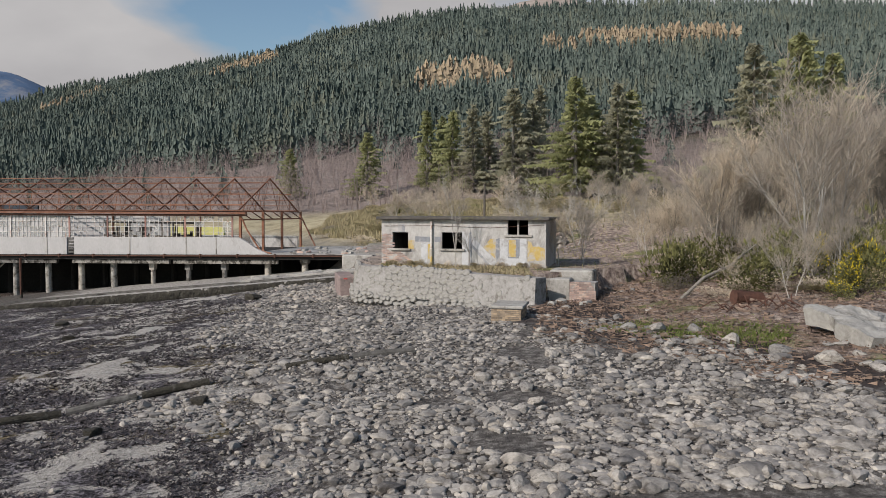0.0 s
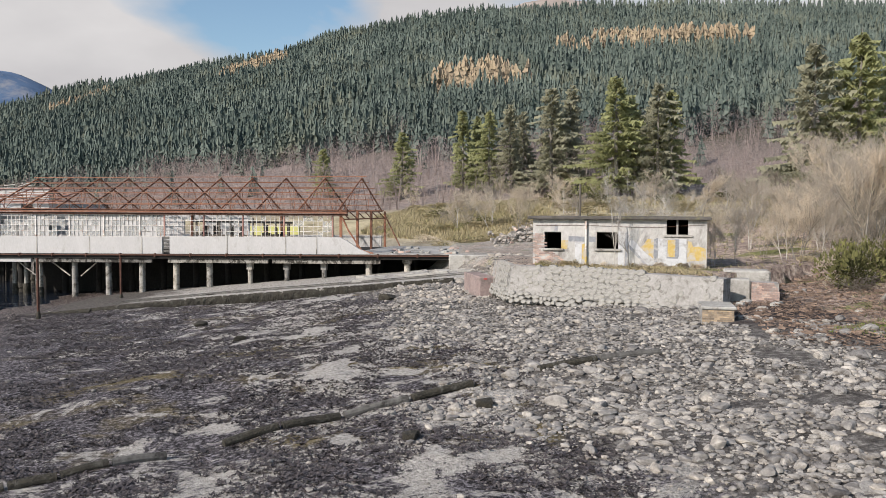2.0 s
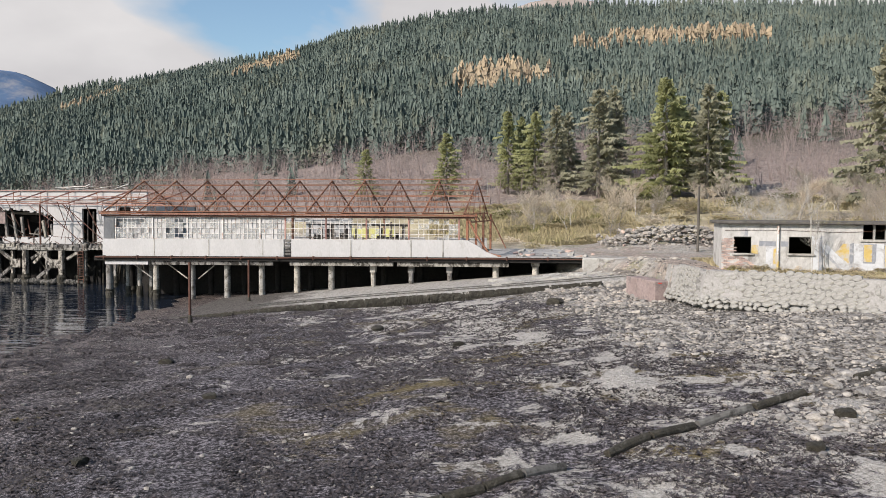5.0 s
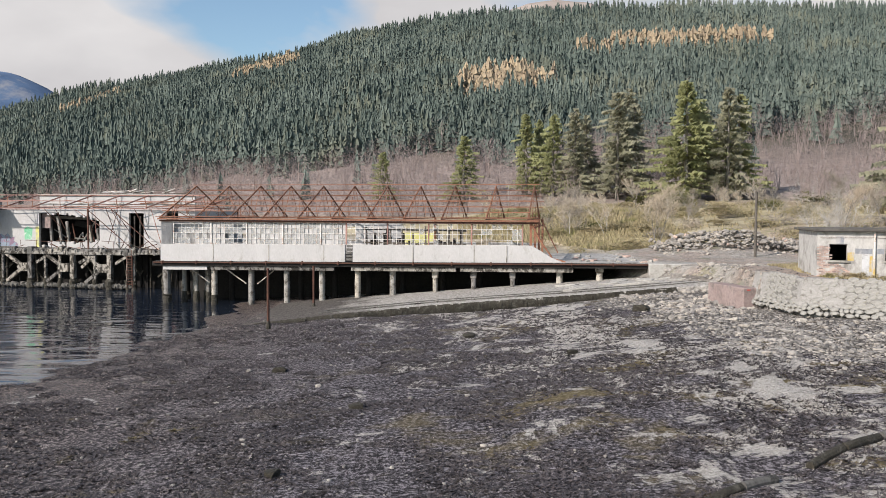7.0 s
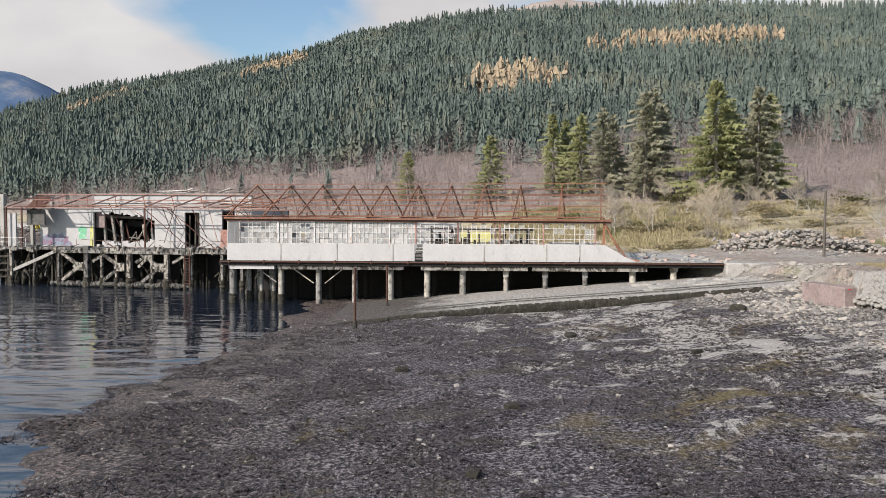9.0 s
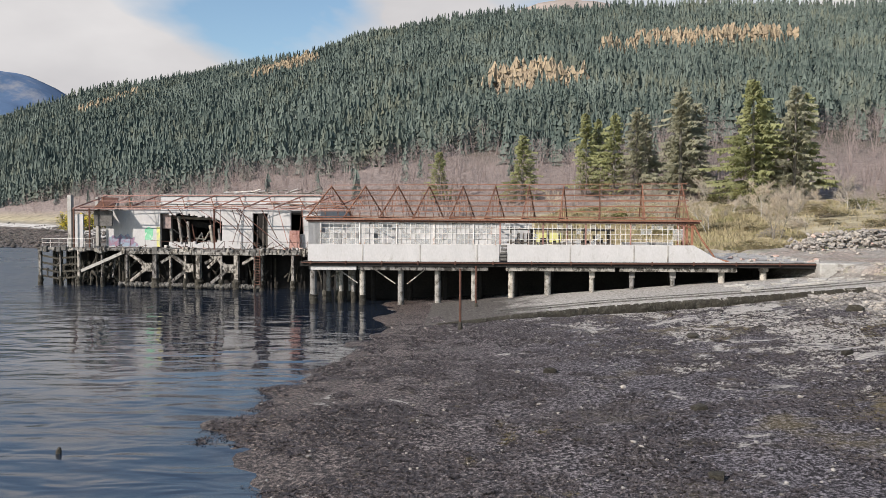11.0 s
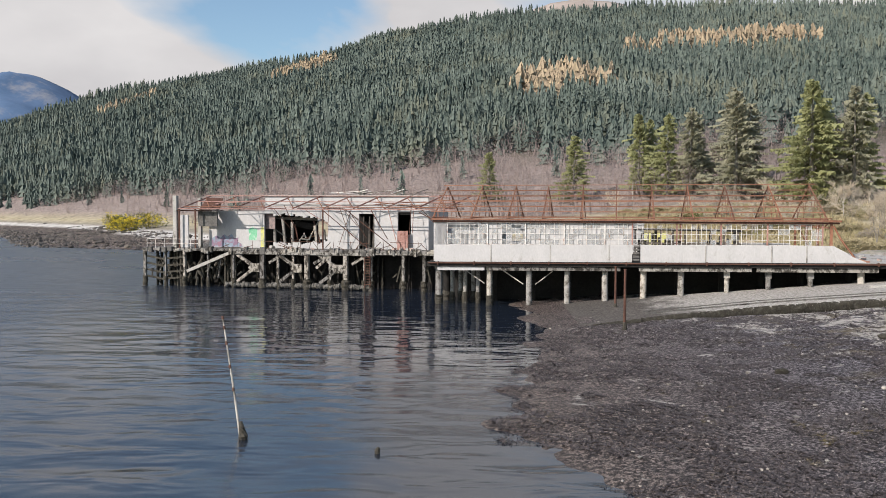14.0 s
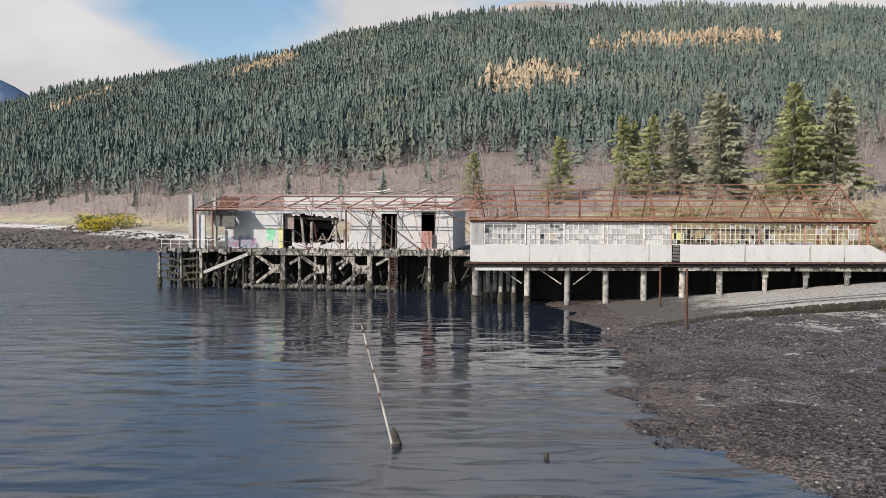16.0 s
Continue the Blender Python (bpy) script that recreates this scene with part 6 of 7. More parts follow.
def build_bushes():
    leaf = [tri_mesh("foliage", bush_mesh(100 + k, 0, 950, 0.03), M["gorse"]) for k in range(3)]
    flower = [tri_mesh("blossom", bush_mesh(100 + k, 0, 420, 0.017, few=2), M["gorse_flower"]) for k in range(3)]
    bloom = tri_mesh("blossom", bush_mesh(160, 0, 700, 0.022), M["gorse_flower"])
    straw = [tri_mesh("foliage", bush_mesh(120 + k, 0, 850, 0.035), M["grass"]) for k in range(3)]
    brown = [tri_mesh("foliage", bush_mesh(140 + k, 0, 850, 0.03), M["twig"]) for k in range(3)]
    r = random.Random(77)
    yel, grn, brn = "gorse bush in yellow flower", "low green gorse bush", "brown dead bracken and bramble clump"

    def put(meshes, x, y, w, h, label, cat, group):
        ob = thing("gorse_bush" if "gorse" in label else "bramble_clump", pose(x, y, ground_z(x, y) - 0.05, 0, 0, r.uniform(0, 360)) @ Matrix.Diagonal((w, w, h, 1)), label, cat, group)
        for n, me in meshes:
            part(n, me, None, ob)
    for x, y, w, h in ((15.9, 33.4, 2.2, 2.6), (17.4, 34.6, 2.4, 3.4), (16.9, 36.5, 2.6, 4.2), (18.6, 37.5, 3.0, 3.6), (15.2, 32.2, 1.3, 1.4)):
        k = r.randrange(3)
        put([("foliage", leaf[k]), ("blossom", flower[k])], x, y, w, h, yel, "bush", "gorse bushes")
    for x, y, w, h in ((10.8, 41.5, 3.2, 4.4), (12.0, 42.5, 3.0, 4.0), (13.6, 38.0, 3.0, 2.6), (15.0, 39.0, 3.2, 3.6), (14.2, 44.0, 3.5, 4.5), (17.0, 42.0, 3.5, 4.5), (19.5, 40.5, 3.4, 5.0), (20.5, 38.5, 3.2, 4.6), (13.0, 35.8, 2.4, 1.8)):
        k = r.randrange(3)
        put([("foliage", leaf[k])], x, y, w, h, grn, "bush", "gorse bushes")
    for x, y, w, h in ((14, 150, 9, 6), (-6, 120, 6, 3), (8.5, 158, 7, 5), (35, 140, 8, 4), (24, 130, 6, 3), (-12, 140, 7, 3), (-158, 240, 13, 9), (-150, 239, 13, 9.5), (-154, 235, 11, 7)):
        k = r.randrange(3)
        put([("foliage", leaf[k])] + ([("blossom", flower[k]), ("blossom", bloom)] if x < -100 else []), x, y, w, h, yel if x < -100 else grn, "bush", "gorse bushes")
    for k in range(110):
        y = r.uniform(86, 165)
        x = r.uniform(-24, 0.40 * y)
        put([("foliage", straw[k % 3] if k % 3 else brown[k % 3])], x, y, r.uniform(3, 7), r.uniform(1.2, 2.6), brn, "bush", "bramble clumps on the slope")
    for k in range(60):
        y = r.uniform(33, 60)
        x = r.uniform(0.25 * y, 0.56 * y)
        if y < 40 and x < 11.5:
            continue
        put([("foliage", brown[k % 3] if k % 4 else straw[k % 3])], x, y, r.uniform(1.2, 2.6), r.uniform(0.7, 1.8), brn, "bush", "bramble clumps on the bank")
    for k in range(26):
        x = r.uniform(-8.9, 0.3)
        p = H @ Vector((x, -r.uniform(0.15, 0.5), 0))
        put([("foliage", straw[k % 3] if k % 2 else brown[k % 3])], p.x, p.y, r.uniform(0.4, 0.9), r.uniform(0.25, 0.6), "low tuft of dead grass below the hut wall", "grass", "grass tufts by the hut")


build_bushes()


def grass_sheet():
    """Dead grass and litter over the ground behind the beach."""
    r = np.random.default_rng(31)
    n = 120000
    y = 36 + 130 * r.random(n) ** 1.4
    x = r.uniform(-10, 0.62, n) * 1.0
    x = np.where(x < 0, np.where(y > 86, r.uniform(-26, 4, n), r.uniform(-9, 4, n)), x * y)
    z = height(x, y)
    ok = (z > 4.05) & ~inside(x, y, [(-12, 45), (-4.2, 45), (-3.0, 58), (4, 60), (14, 90), (-12, 90)])
    x, y, z = x[ok], y[ok], z[ok]
    n = len(x)
    w, h = 0.006 + 0.0008 * y, r.uniform(0.15, 0.5, n) * np.clip((y - 25) / 60, 0.22, 2)
    a, l = r.uniform(0, 6.28, n), r.uniform(0.05, 0.35, n)
    v = np.empty((n, 3, 3))
    v[:, 0] = np.stack([x - w * np.cos(a), y - w * np.sin(a), z - 0.02], -1)
    v[:, 1] = np.stack([x + w * np.cos(a), y + w * np.sin(a), z - 0.02], -1)
    v[:, 2] = np.stack([x + l * np.sin(a), y + l * np.cos(a), z + h], -1)
    tagged(new("dead_grass", big_mesh("dead_grass", v.reshape(-1, 3), np.arange(3 * n).reshape(-1, 3), M["grass"])), "straw-coloured dead grass on bank and slope", "grass", kind="stuff")
    # fresh grass along the top of the beach
    n = 5200
    u, s = r.random(n), r.normal(0, 0.55, n)
    x, y = 6.2 + 5.2 * u + 0.6 * s, 31.8 - 4.6 * u + 0.75 * s
    ok = wave_noise(x, y, 0.9, 91) > -0.35
    x, y = x[ok], y[ok]
    n = len(x)
    z = height(x, y)
    a, h = r.uniform(0, 6.28, n), r.uniform(0.05, 0.17, n)
    v = np.empty((n, 3, 3))
    v[:, 0] = np.stack([x - 0.02 * np.cos(a), y - 0.02 * np.sin(a), z - 0.01], -1)
    v[:, 1] = np.stack([x + 0.02 * np.cos(a), y + 0.02 * np.sin(a), z - 0.01], -1)
    v[:, 2] = np.stack([x + 0.08 * np.sin(a), y + 0.08 * np.cos(a), z + h], -1)
    tagged(new("fresh_grass", big_mesh("fresh_grass", v.reshape(-1, 3), np.arange(3 * n).reshape(-1, 3), M["fresh"])), "short bright green grass above the cobbles", "grass", kind="stuff")
    # tide-line litter of reeds and sticks
    n = 30000
    x = r.uniform(-2, 26, n)
    y = r.uniform(22, 48, n)
    z = height(x, y)
    ok = (z > 3.45) & (z < 4.9) & (x > 3.6) & ~inside(x, y, TERRACE)
    x, y, z = x[ok], y[ok], z[ok]
    n = len(x)
    a, l, w = r.uniform(0, 6.28, n), r.uniform(0.06, 0.45, n), r.uniform(0.003, 0.009, n)
    lift = z + r.uniform(0.0, 0.09, n)
    v = np.empty((n, 4, 3))
    for k, (s, e) in enumerate(((-1, 0), (1, 0), (1, 1), (-1, 1))):
        v[:, k] = np.stack([x + e * l * np.cos(a) - s * w * np.sin(a), y + e * l * np.sin(a) + s * w * np.cos(a), lift + e * r.uniform(-0.03, 0.1, n)], -1)
    tagged(new("driftwood_litter", big_mesh("driftwood_litter", v.reshape(-1, 3), np.arange(4 * n).reshape(-1, 4), M["driftwood"])), "reddish sticks and reed litter along the tide line", "litter", kind="stuff")


grass_sheet()


# ---- beach stones and weed ----
def rock_template(seed, level):
    bm = bmesh.new()
    bmesh.ops.create_icosphere(bm, subdivisions=level, radius=1.0)
    r = random.Random(seed)
    off = Vector((r.uniform(0, 50), r.uniform(0, 50), r.uniform(0, 50)))
    cuts = [(Vector((r.gauss(0, 1), r.gauss(0, 1), r.gauss(0, 1))).normalized(), r.uniform(0.5, 0.8)) for _ in range(9)]
    for v in bm.verts:
        p = v.co * (1 + 0.28 * noise.noise(v.co * 1.3 + off))
        for nrm, dist in cuts:
            over = p.dot(nrm) - dist
            if over > 0:
                p = p - nrm * over * 0.85
        v.co = p
    bm.verts.index_update()
    out = np.array([v.co[:] for v in bm.verts]), np.array([[v.index for v in f.verts] for f in bm.faces])
    bm.free()
    return out


def cobble_weight(x, y):
    return np.clip((x + 0.3 * y + 0.5 + 3.4 * wave_noise(x, y, 5.0, 61) + 2.4 * wave_noise(x, y, 2.0, 62)) / 5, 0, 1)


def beach():
    r = np.random.default_rng(17)
    small, fine = [rock_template(s, 1) for s in range(6)], [rock_template(10 + s, 2) for s in range(8)]
    # cobbles
    n = 96000
    y = 15 + 45 * r.random(n) ** 1.25
    x = r.uniform(-20, 20, n)
    z = height(x, y)
    hole = wave_noise(x, y, 2.6, 71) * 0.6 + wave_noise(x, y, 1.1, 72) * 0.4
    ok = (r.random(n) < cobble_weight(x, y)) & (z < 3.58 + 0.25 * wave_noise(x, y, 1.5, 73)) & ((y < 40) | (r.random(n) < 0.65)) & (hole > -0.5) & ~inside(x, y, TERRACE) & (x < 0.62 * y + 4) & (y < 59) & (np.abs(x - 0) < 30)
    x, y, z = x[ok], y[ok], z[ok]
    n = len(x)
    size = 0.057 * np.exp(r.normal(0, 0.52, n))
    size = np.clip(size, 0.04, 0.26)
    pick = np.where((size > 0.12) & (y < 28), r.integers(6, 14, n), r.integers(0, 6, n))
    sc = np.stack([size * r.uniform(1.0, 1.6, n), size * r.uniform(0.8, 1.2, n), size * r.uniform(0.4, 0.75, n)], -1)
    v, f = scatter(small + fine, np.stack([x, y, z + size * 0.22], -1), sc, r.uniform(0, 6.28, n), pick)
    tagged(new("cobbles", big_mesh("cobbles", v, f, M["cobble"])), "grey rounded cobbles packed over the upper beach", "stones", kind="stuff")
    # stones on the slope between the wall and the wharf
    n = 4200
    x, y = r.uniform(-13, -3, n), r.uniform(47, 66, n)
    z = height(x, y)
    ok = (z > 2.3) & (z < 4.9) & (wave_noise(x, y, 1.3, 75) > -0.1)
    x, y, z = x[ok], y[ok], z[ok]
    n = len(x)
    size = np.clip(0.07 * np.exp(r.normal(0, 0.6, n)), 0.04, 0.35)
    v, f = scatter(small, np.stack([x, y, z + size * 0.2], -1), np.stack([size * 1.3, size, size * 0.7], -1), r.uniform(0, 6.28, n), r.integers(0, 6, n))
    tagged(new("slope_stones", big_mesh("slope_stones", v, f, M["rubble"])), "pale stones and rubble on the slope beside the wharf", "stones", kind="stuff")
    # small rubble heaped behind the hut
    n = 2000
    x, y = 2.5 + 8.0 * r.uniform(-1, 1, n), 82 + 2.0 * r.normal(0, 1, n)
    lump = np.clip(1 - ((x - 2.5) / 9) ** 2, 0, 1) * np.clip(1 - ((y - 82) / 3.6) ** 2, 0, 1) * (1.0 + 0.5 * wave_noise(x, y, 2.2, 78))
    z = height(x, y) + 1.5 * lump * r.random(n) ** 0.4
    size = np.clip(0.13 * np.exp(r.normal(0, 0.45, n)), 0.06, 0.4)
    v, f = scatter(small, np.stack([x, y, z], -1), np.stack([size * 1.5, size, size * 0.7], -1), r.uniform(0, 6.28, n), r.integers(0, 6, n))
    tagged(new("rubble_heap", big_mesh("rubble_heap", v, f, M["rubble"])), "heap of brown-grey demolition rubble behind the hut", "rubble", kind="stuff")
    # pebbles lying in the weed
    n = 3600
    y = 15 + 46 * r.random(n) ** 1.3
    x = r.uniform(-46, -6, n)
    z = height(x, y)
    ok = (z > SEA - 0.05) & (r.random(n) < 0.35 + 0.5 * (wave_noise(x, y, 3.0, 64) > 0.15))
    x, y, z = x[ok], y[ok], z[ok]
    n = len(x)
    size = np.clip(0.035 * np.exp(r.normal(0, 0.5, n)), 0.02, 0.16)
    v, f = scatter(small, np.stack([x, y, z + size * 0.3], -1), np.stack([size * 1.3, size, size * 0.7], -1), r.uniform(0, 6.28, n), r.integers(0, 6, n))
    tagged(new("pebbles", big_mesh("pebbles", v, f, M["cobble"])), "pale pebbles scattered among wrack", "stones", kind="stuff")
    # wrack: tufts of short blades
    n = 120000
    y = 15 + 52 * r.random(n) ** 1.25
    x = r.uniform(-48, -4, n)
    z = height(x, y)
    clump = wave_noise(x, y, 1.4, 65) + 0.5 * wave_noise(x, y, 0.5, 66) + 0.8 * wave_noise(x, y, 4.5, 67)
    ok = (z > SEA - 0.1) & (clump > -0.3) & (r.random(n) > cobble_weight(x, y) * 0.93) & (y < 60.5) & ((y < 42) | (r.random(n) < 0.7))
    x, y, z = x[ok], y[ok], z[ok]
    temps = []
    for s in range(5):
        q = random.Random(200 + s)
        t = []
        for k in range(6):
            a = q.uniform(0, 6.28)
            p = Vector((math.cos(a), math.sin(a), 0)) * q.uniform(0, 0.5)
            e = p + Vector((math.cos(a + q.uniform(-1, 1)), math.sin(a + q.uniform(-1, 1)), q.uniform(0.1, 0.9))) * q.uniform(0.5, 1.0)
            w = Vector((-math.sin(a), math.cos(a), q.uniform(-0.2, 0.5))) * q.uniform(0.15, 0.35)
            t += [p - w, p + w, e]
        tv = np.array([tuple(c) for c in t])
        temps.append((tv, np.arange(len(tv)).reshape(-1, 3)))
    n = len(x)
    size = r.uniform(0.04, 0.125, n)
    v, f = scatter(temps, np.stack([x, y, z], -1), np.stack([size * 1.4, size * 1.4, size], -1), r.uniform(0, 6.28, n), r.integers(0, 5, n))
    tagged(new("wrack", big_mesh("wrack", v, f, M["weed"])), "dark bladder wrack lying over the lower shore", "seaweed", kind="stuff")
    # boulders
    big = []
    for s in range(8):
        tv, tf = rock_template(300 + s, 2)
        big.append(big_mesh("boulder", tv, tf, M["boulder"]))
    tv, tf = rock_template(311, 3)
    dark = big_mesh("boulder", tv, tf, M["weed_pile"])
    q = random.Random(8)
    for k in range(230):
        y = 16 + 34 * q.random() ** 1.2
        x = q.uniform(-9, 0.5 * y + 2)
        z = ground_z(x, y)
        if z > 4.0 or float(cobble_weight(np.array([x]), np.array([y]))[0]) < 0.5:
            continue
        if bool(inside(np.array([x]), np.array([y]), TERRACE)[()]):
            continue
        s = q.uniform(0.13, 0.27)
        ob = new("boulder", q.choice(big))
        ob.matrix_basis = pose(x, y, z + s * 0.15, q.uniform(-15, 15), q.uniform(-15, 15), q.uniform(0, 360)) @ Matrix.Diagonal((s * q.uniform(1, 1.5), s, s * q.uniform(0.55, 0.8), 1))
        tagged(ob, "rounded grey boulder on the cobble beach", "boulder", "boulders on the beach")
    for x, y, s in ((-7.2, 24.7, 0.3), (-9.2, 21.9, 0.27), (9.6, 27.5, 0.34), (10.6, 25.9, 0.36), (8.9, 29.4, 0.3), (6.8, 30.6, 0.3), (7.8, 30.0, 0.34), (11.5, 24.6, 0.4), (4.9, 27.2, 0.3), (-33.5, 40, 0.35), (-28.5, 31.5, 0.3), (-24, 49, 0.4), (-13, 52, 0.5), (-19, 40, 0.3), (-30, 24, 0.28)):
        ob = new("boulder", q.choice(big))
        ob.matrix_basis = pose(x, y, ground_z(x, y) + s * 0.25, 0, 0, q.uniform(0, 360)) @ Matrix.Diagonal((s * 1.35, s, s * 0.8, 1))
        if x < 0:
            ob.data = dark
        tagged(ob, "large pale boulder by the tide line" if x > 0 else "weed-draped dark boulder on the lower shore", "boulder", "boulders on the beach")


beach()


def far_rocks():
    """Dark boulders and bleached drift along the shore beyond the pier."""
    r = np.random.default_rng(71)
    n = 4500
    y = r.uniform(150, 330, n)
    x = shore_x(y) + r.uniform(-2, 44, n)
    z = height(x, y)
    ok = (z > SEA - 0.1) & (z < 2.6)
    x, y, z = x[ok], y[ok], z[ok]
    n = len(x)
    s = np.clip(0.22 * np.exp(r.normal(0, 0.5, n)), 0.1, 0.9)
    v, f = scatter([rock_template(400 + k, 1) for k in range(5)], np.stack([x, y, z], -1), np.stack([s * 1.5, s, s * 0.8], -1), r.uniform(0, 6.28, n), r.integers(0, 5, n))
    tagged(new("far_shore_rocks", big_mesh("far_shore_rocks", v, f, M["far_rock"])), "dark rocks strewn along the shore beyond the pier", "stones", kind="stuff")


far_rocks()


# ---- things on the shore ----
def on_ground(x, y, dz=0.0, yaw=0.0, rx=0.0, ry=0.0):
    return pose(x, y, ground_z(x, y) + dz, rx, ry, yaw)


def build_pipe():
    root = thing("outfall_pipe", pose(0, 0, 0), "broken old outfall pipe lying across the beach, weed-grown", "pipe")
    way = [(-1.0, 29.4), (-3.3, 28.9), (-5.5, 28.0), (-7.6, 26.8), (-9.6, 25.8), (-11.6, 24.9), (-13.2, 23.8), (-14.6, 22.8), (-15.8, 22.0), (-17.0, 21.2), (-18.0, 20.5), (-19.0, 19.9), (-22.0, 18.0), (-26.0, 15.8)]
    for k, (a, b) in enumerate(zip(way, way[1:])):
        if k in (2, 7):
            continue
        p, q = [Vector((x, y, ground_z(x, y) + 0.06)) for x, y in (a, b)]
        q = p.lerp(q, 0.93)
        part("pipe_length", G().tube([p, p.lerp(q, 0.5) + Vector((0, 0, 0.03)), q], [0.14, 0.13, 0.14], 10), M["weed_pile"] if k % 4 else M["concrete_dark"], root)
    return root


build_pipe()


def build_poles():
    for x, y, z1, lab in ((-38.25, 56.7, 4.45, "rusty steel marker pole standing in the wrack"), (-37.1, 67.6, 3.9, "rusty steel marker pole beside the slip")):
        root = thing("marker_pole", on_ground(x, y, -0.2), lab, "pole", "marker poles")
        h = z1 - ground_z(x, y) + 0.2
        part("shaft", G().tube([(0, 0, 0), (0, 0, h)], [0.1, 0.09], 8), M["rust_dark"], root)
        part("cap", G().tube([(0, 0, h), (0, 0, h + 0.04)], [0.12, 0.12], 8), M["rust_dark"], root)
        part("weed_collar", G().tube([(0, 0, 0.1), (0.02, 0, 0.4), (0, 0, 0.75)], [0.2, 0.16, 0.11], 8), M["weed_pile"], root)
    root = thing("leaning_stake", pose(-57.4, 29.3, SEA), "thin pale leaning stake standing in the water", "pole")
    a, b = Vector((0, 0, -0.6)), Vector((-1.55, 2.6, 4.2))
    part("shaft", G().tube([a, a.lerp(b, 0.5) + Vector((0.03, 0, -0.05)), b], [0.05, 0.042, 0.03], 8), M["timber"], root)
    for f in (0.45, 0.62, 0.8, 0.92):
        part("band", G().tube([a.lerp(b, f), a.lerp(b, f + 0.025)], [0.055, 0.053], 8), M["rust_dark"], root, "dark binding")
    part("tip", G().tube([b, b + Vector((-0.04, 0.06, 0.12))], [0.06, 0.05], 8), M["rust_dark"], root)
    part("weed_collar", G().tube([(0, 0, -0.2), (0.03, 0, 0.1), (-0.05, 0.1, 0.35), (-0.14, 0.25, 0.6)], [0.16, 0.19, 0.13, 0.06], 8), M["weed_pile"], root)
    root = thing("half_sunk_stump", pose(-52.1, 27.8, SEA), "small dark stump poking out of the water", "stump")
    part("stump", G().tube([(0, 0, -0.4), (0.03, 0, 0.1), (0.06, 0.02, 0.22)], [0.12, 0.1, 0.05], 7), M["weed_pile"], root)
    x, y = 2.2, 75.0
    root = thing("utility_pole", on_ground(x, y), "dark wooden utility pole behind the hut", "pole")
    part("shaft", G().tube([(0, 0, -0.3), (0, 0, 6.0)], [0.13, 0.1], 8), M["timber_dark"], root)
    x, y = -15.3, 178.0
    root = thing("street_lamp", on_ground(x, y), "grey roadside lamp post", "lamp post")
    part("post", G().tube([(0, 0, -0.3), (0, 0, 6.2)], [0.09, 0.06], 8), M["concrete"], root)
    part("arm", G().tube([(0, 0, 6.15), (0.9, 0, 6.4)], [0.05, 0.05], 6), M["concrete"], root)
    part("head", G().soft(0.7, 1.4, -0.12, 0.12, 6.36, 6.5, 0.03), M["concrete"], root)


build_poles()


def brick_course(root, x0, x1, y, z, h, length, depth, mat, r, odd, face="x"):
    x = x0 - (length / 2 if odd else 0)
    while x < x1 - 0.02:
        a, b = max(x, x0), min(x + length - 0.012, x1)
        if b - a > 0.05:
            j = r.uniform(-0.006, 0.006)
            if face == "x":
                part("brick", G().box(a, b, y + j, y + depth, z, z + h - 0.012), mat, root)
            else:
                part("brick", G().box(y - depth, y + j, a, b, z, z + h - 0.012), mat, root)
        x += length


def build_brick_things():
    r = random.Random(3)
    m = pose(1.86, 34.3, 0, 0, 0, -11)
    root = thing("brick_chamber", m, "low tan brick chamber with a concrete lid on the beach", "brick box")
    part("core", G().box(0.02, 1.22, 0.03, 1.95, 3.0, 4.0), M["mortar"], root)
    for k in range(9):
        brick_course(root, 0, 1.24, 0.0, 3.25 + 0.083 * k, 0.083, 0.235, 0.1, M["brick"], r, k % 2)
        brick_course(root, 0.0, 1.96, 1.24, 3.25 + 0.083 * k, 0.083, 0.235, 0.1, M["brick"], r, (k + 1) % 2, "y")
    part("lid", G().soft(-0.05, 1.34, -0.07, 2.05, 4.004, 4.13, 0.03), M["concrete"], root, "cracked concrete lid")
    m = pose(5.2, 40.2, 0, 0, 0, -15)
    root = thing("ruined_pier", m, "broken concrete and faded brick footing beside the wall", "ruin")
    part("footing", G().soft(-0.9, 0.6, 0.3, 1.8, 3.2, 4.75, 0.06), M["concrete"], root)
    part("footing", G().soft(-0.6, 1.6, 1.4, 3.0, 3.6, 5.1, 0.08), M["concrete"], root)
    part("core", G().box(0.65, 1.85, 0.03, 1.3, 3.2, 4.6), M["mortar"], root)
    for k in range(15):
        brick_course(root, 0.62, 1.88 - 0.05 * max(0, k - 9), 0.0, 3.4 + 0.083 * k, 0.083, 0.235, 0.1, M["brick_red"], r, k % 2)
    for k in range(7):
        s = r.uniform(0.12, 0.26)
        solid("rubble_block", G().soft(-s, s, -s * 0.8, s * 0.8, -s * 0.6, s * 0.6, 0.05), M["concrete"], on_ground(3.9 + r.uniform(0, 3), 38.2 + r.uniform(0, 1.5), 0.05, r.uniform(0, 360), r.uniform(-20, 20)), "broken concrete lump at the wall's foot", "rubble", "rubble at the wall")


build_brick_things()


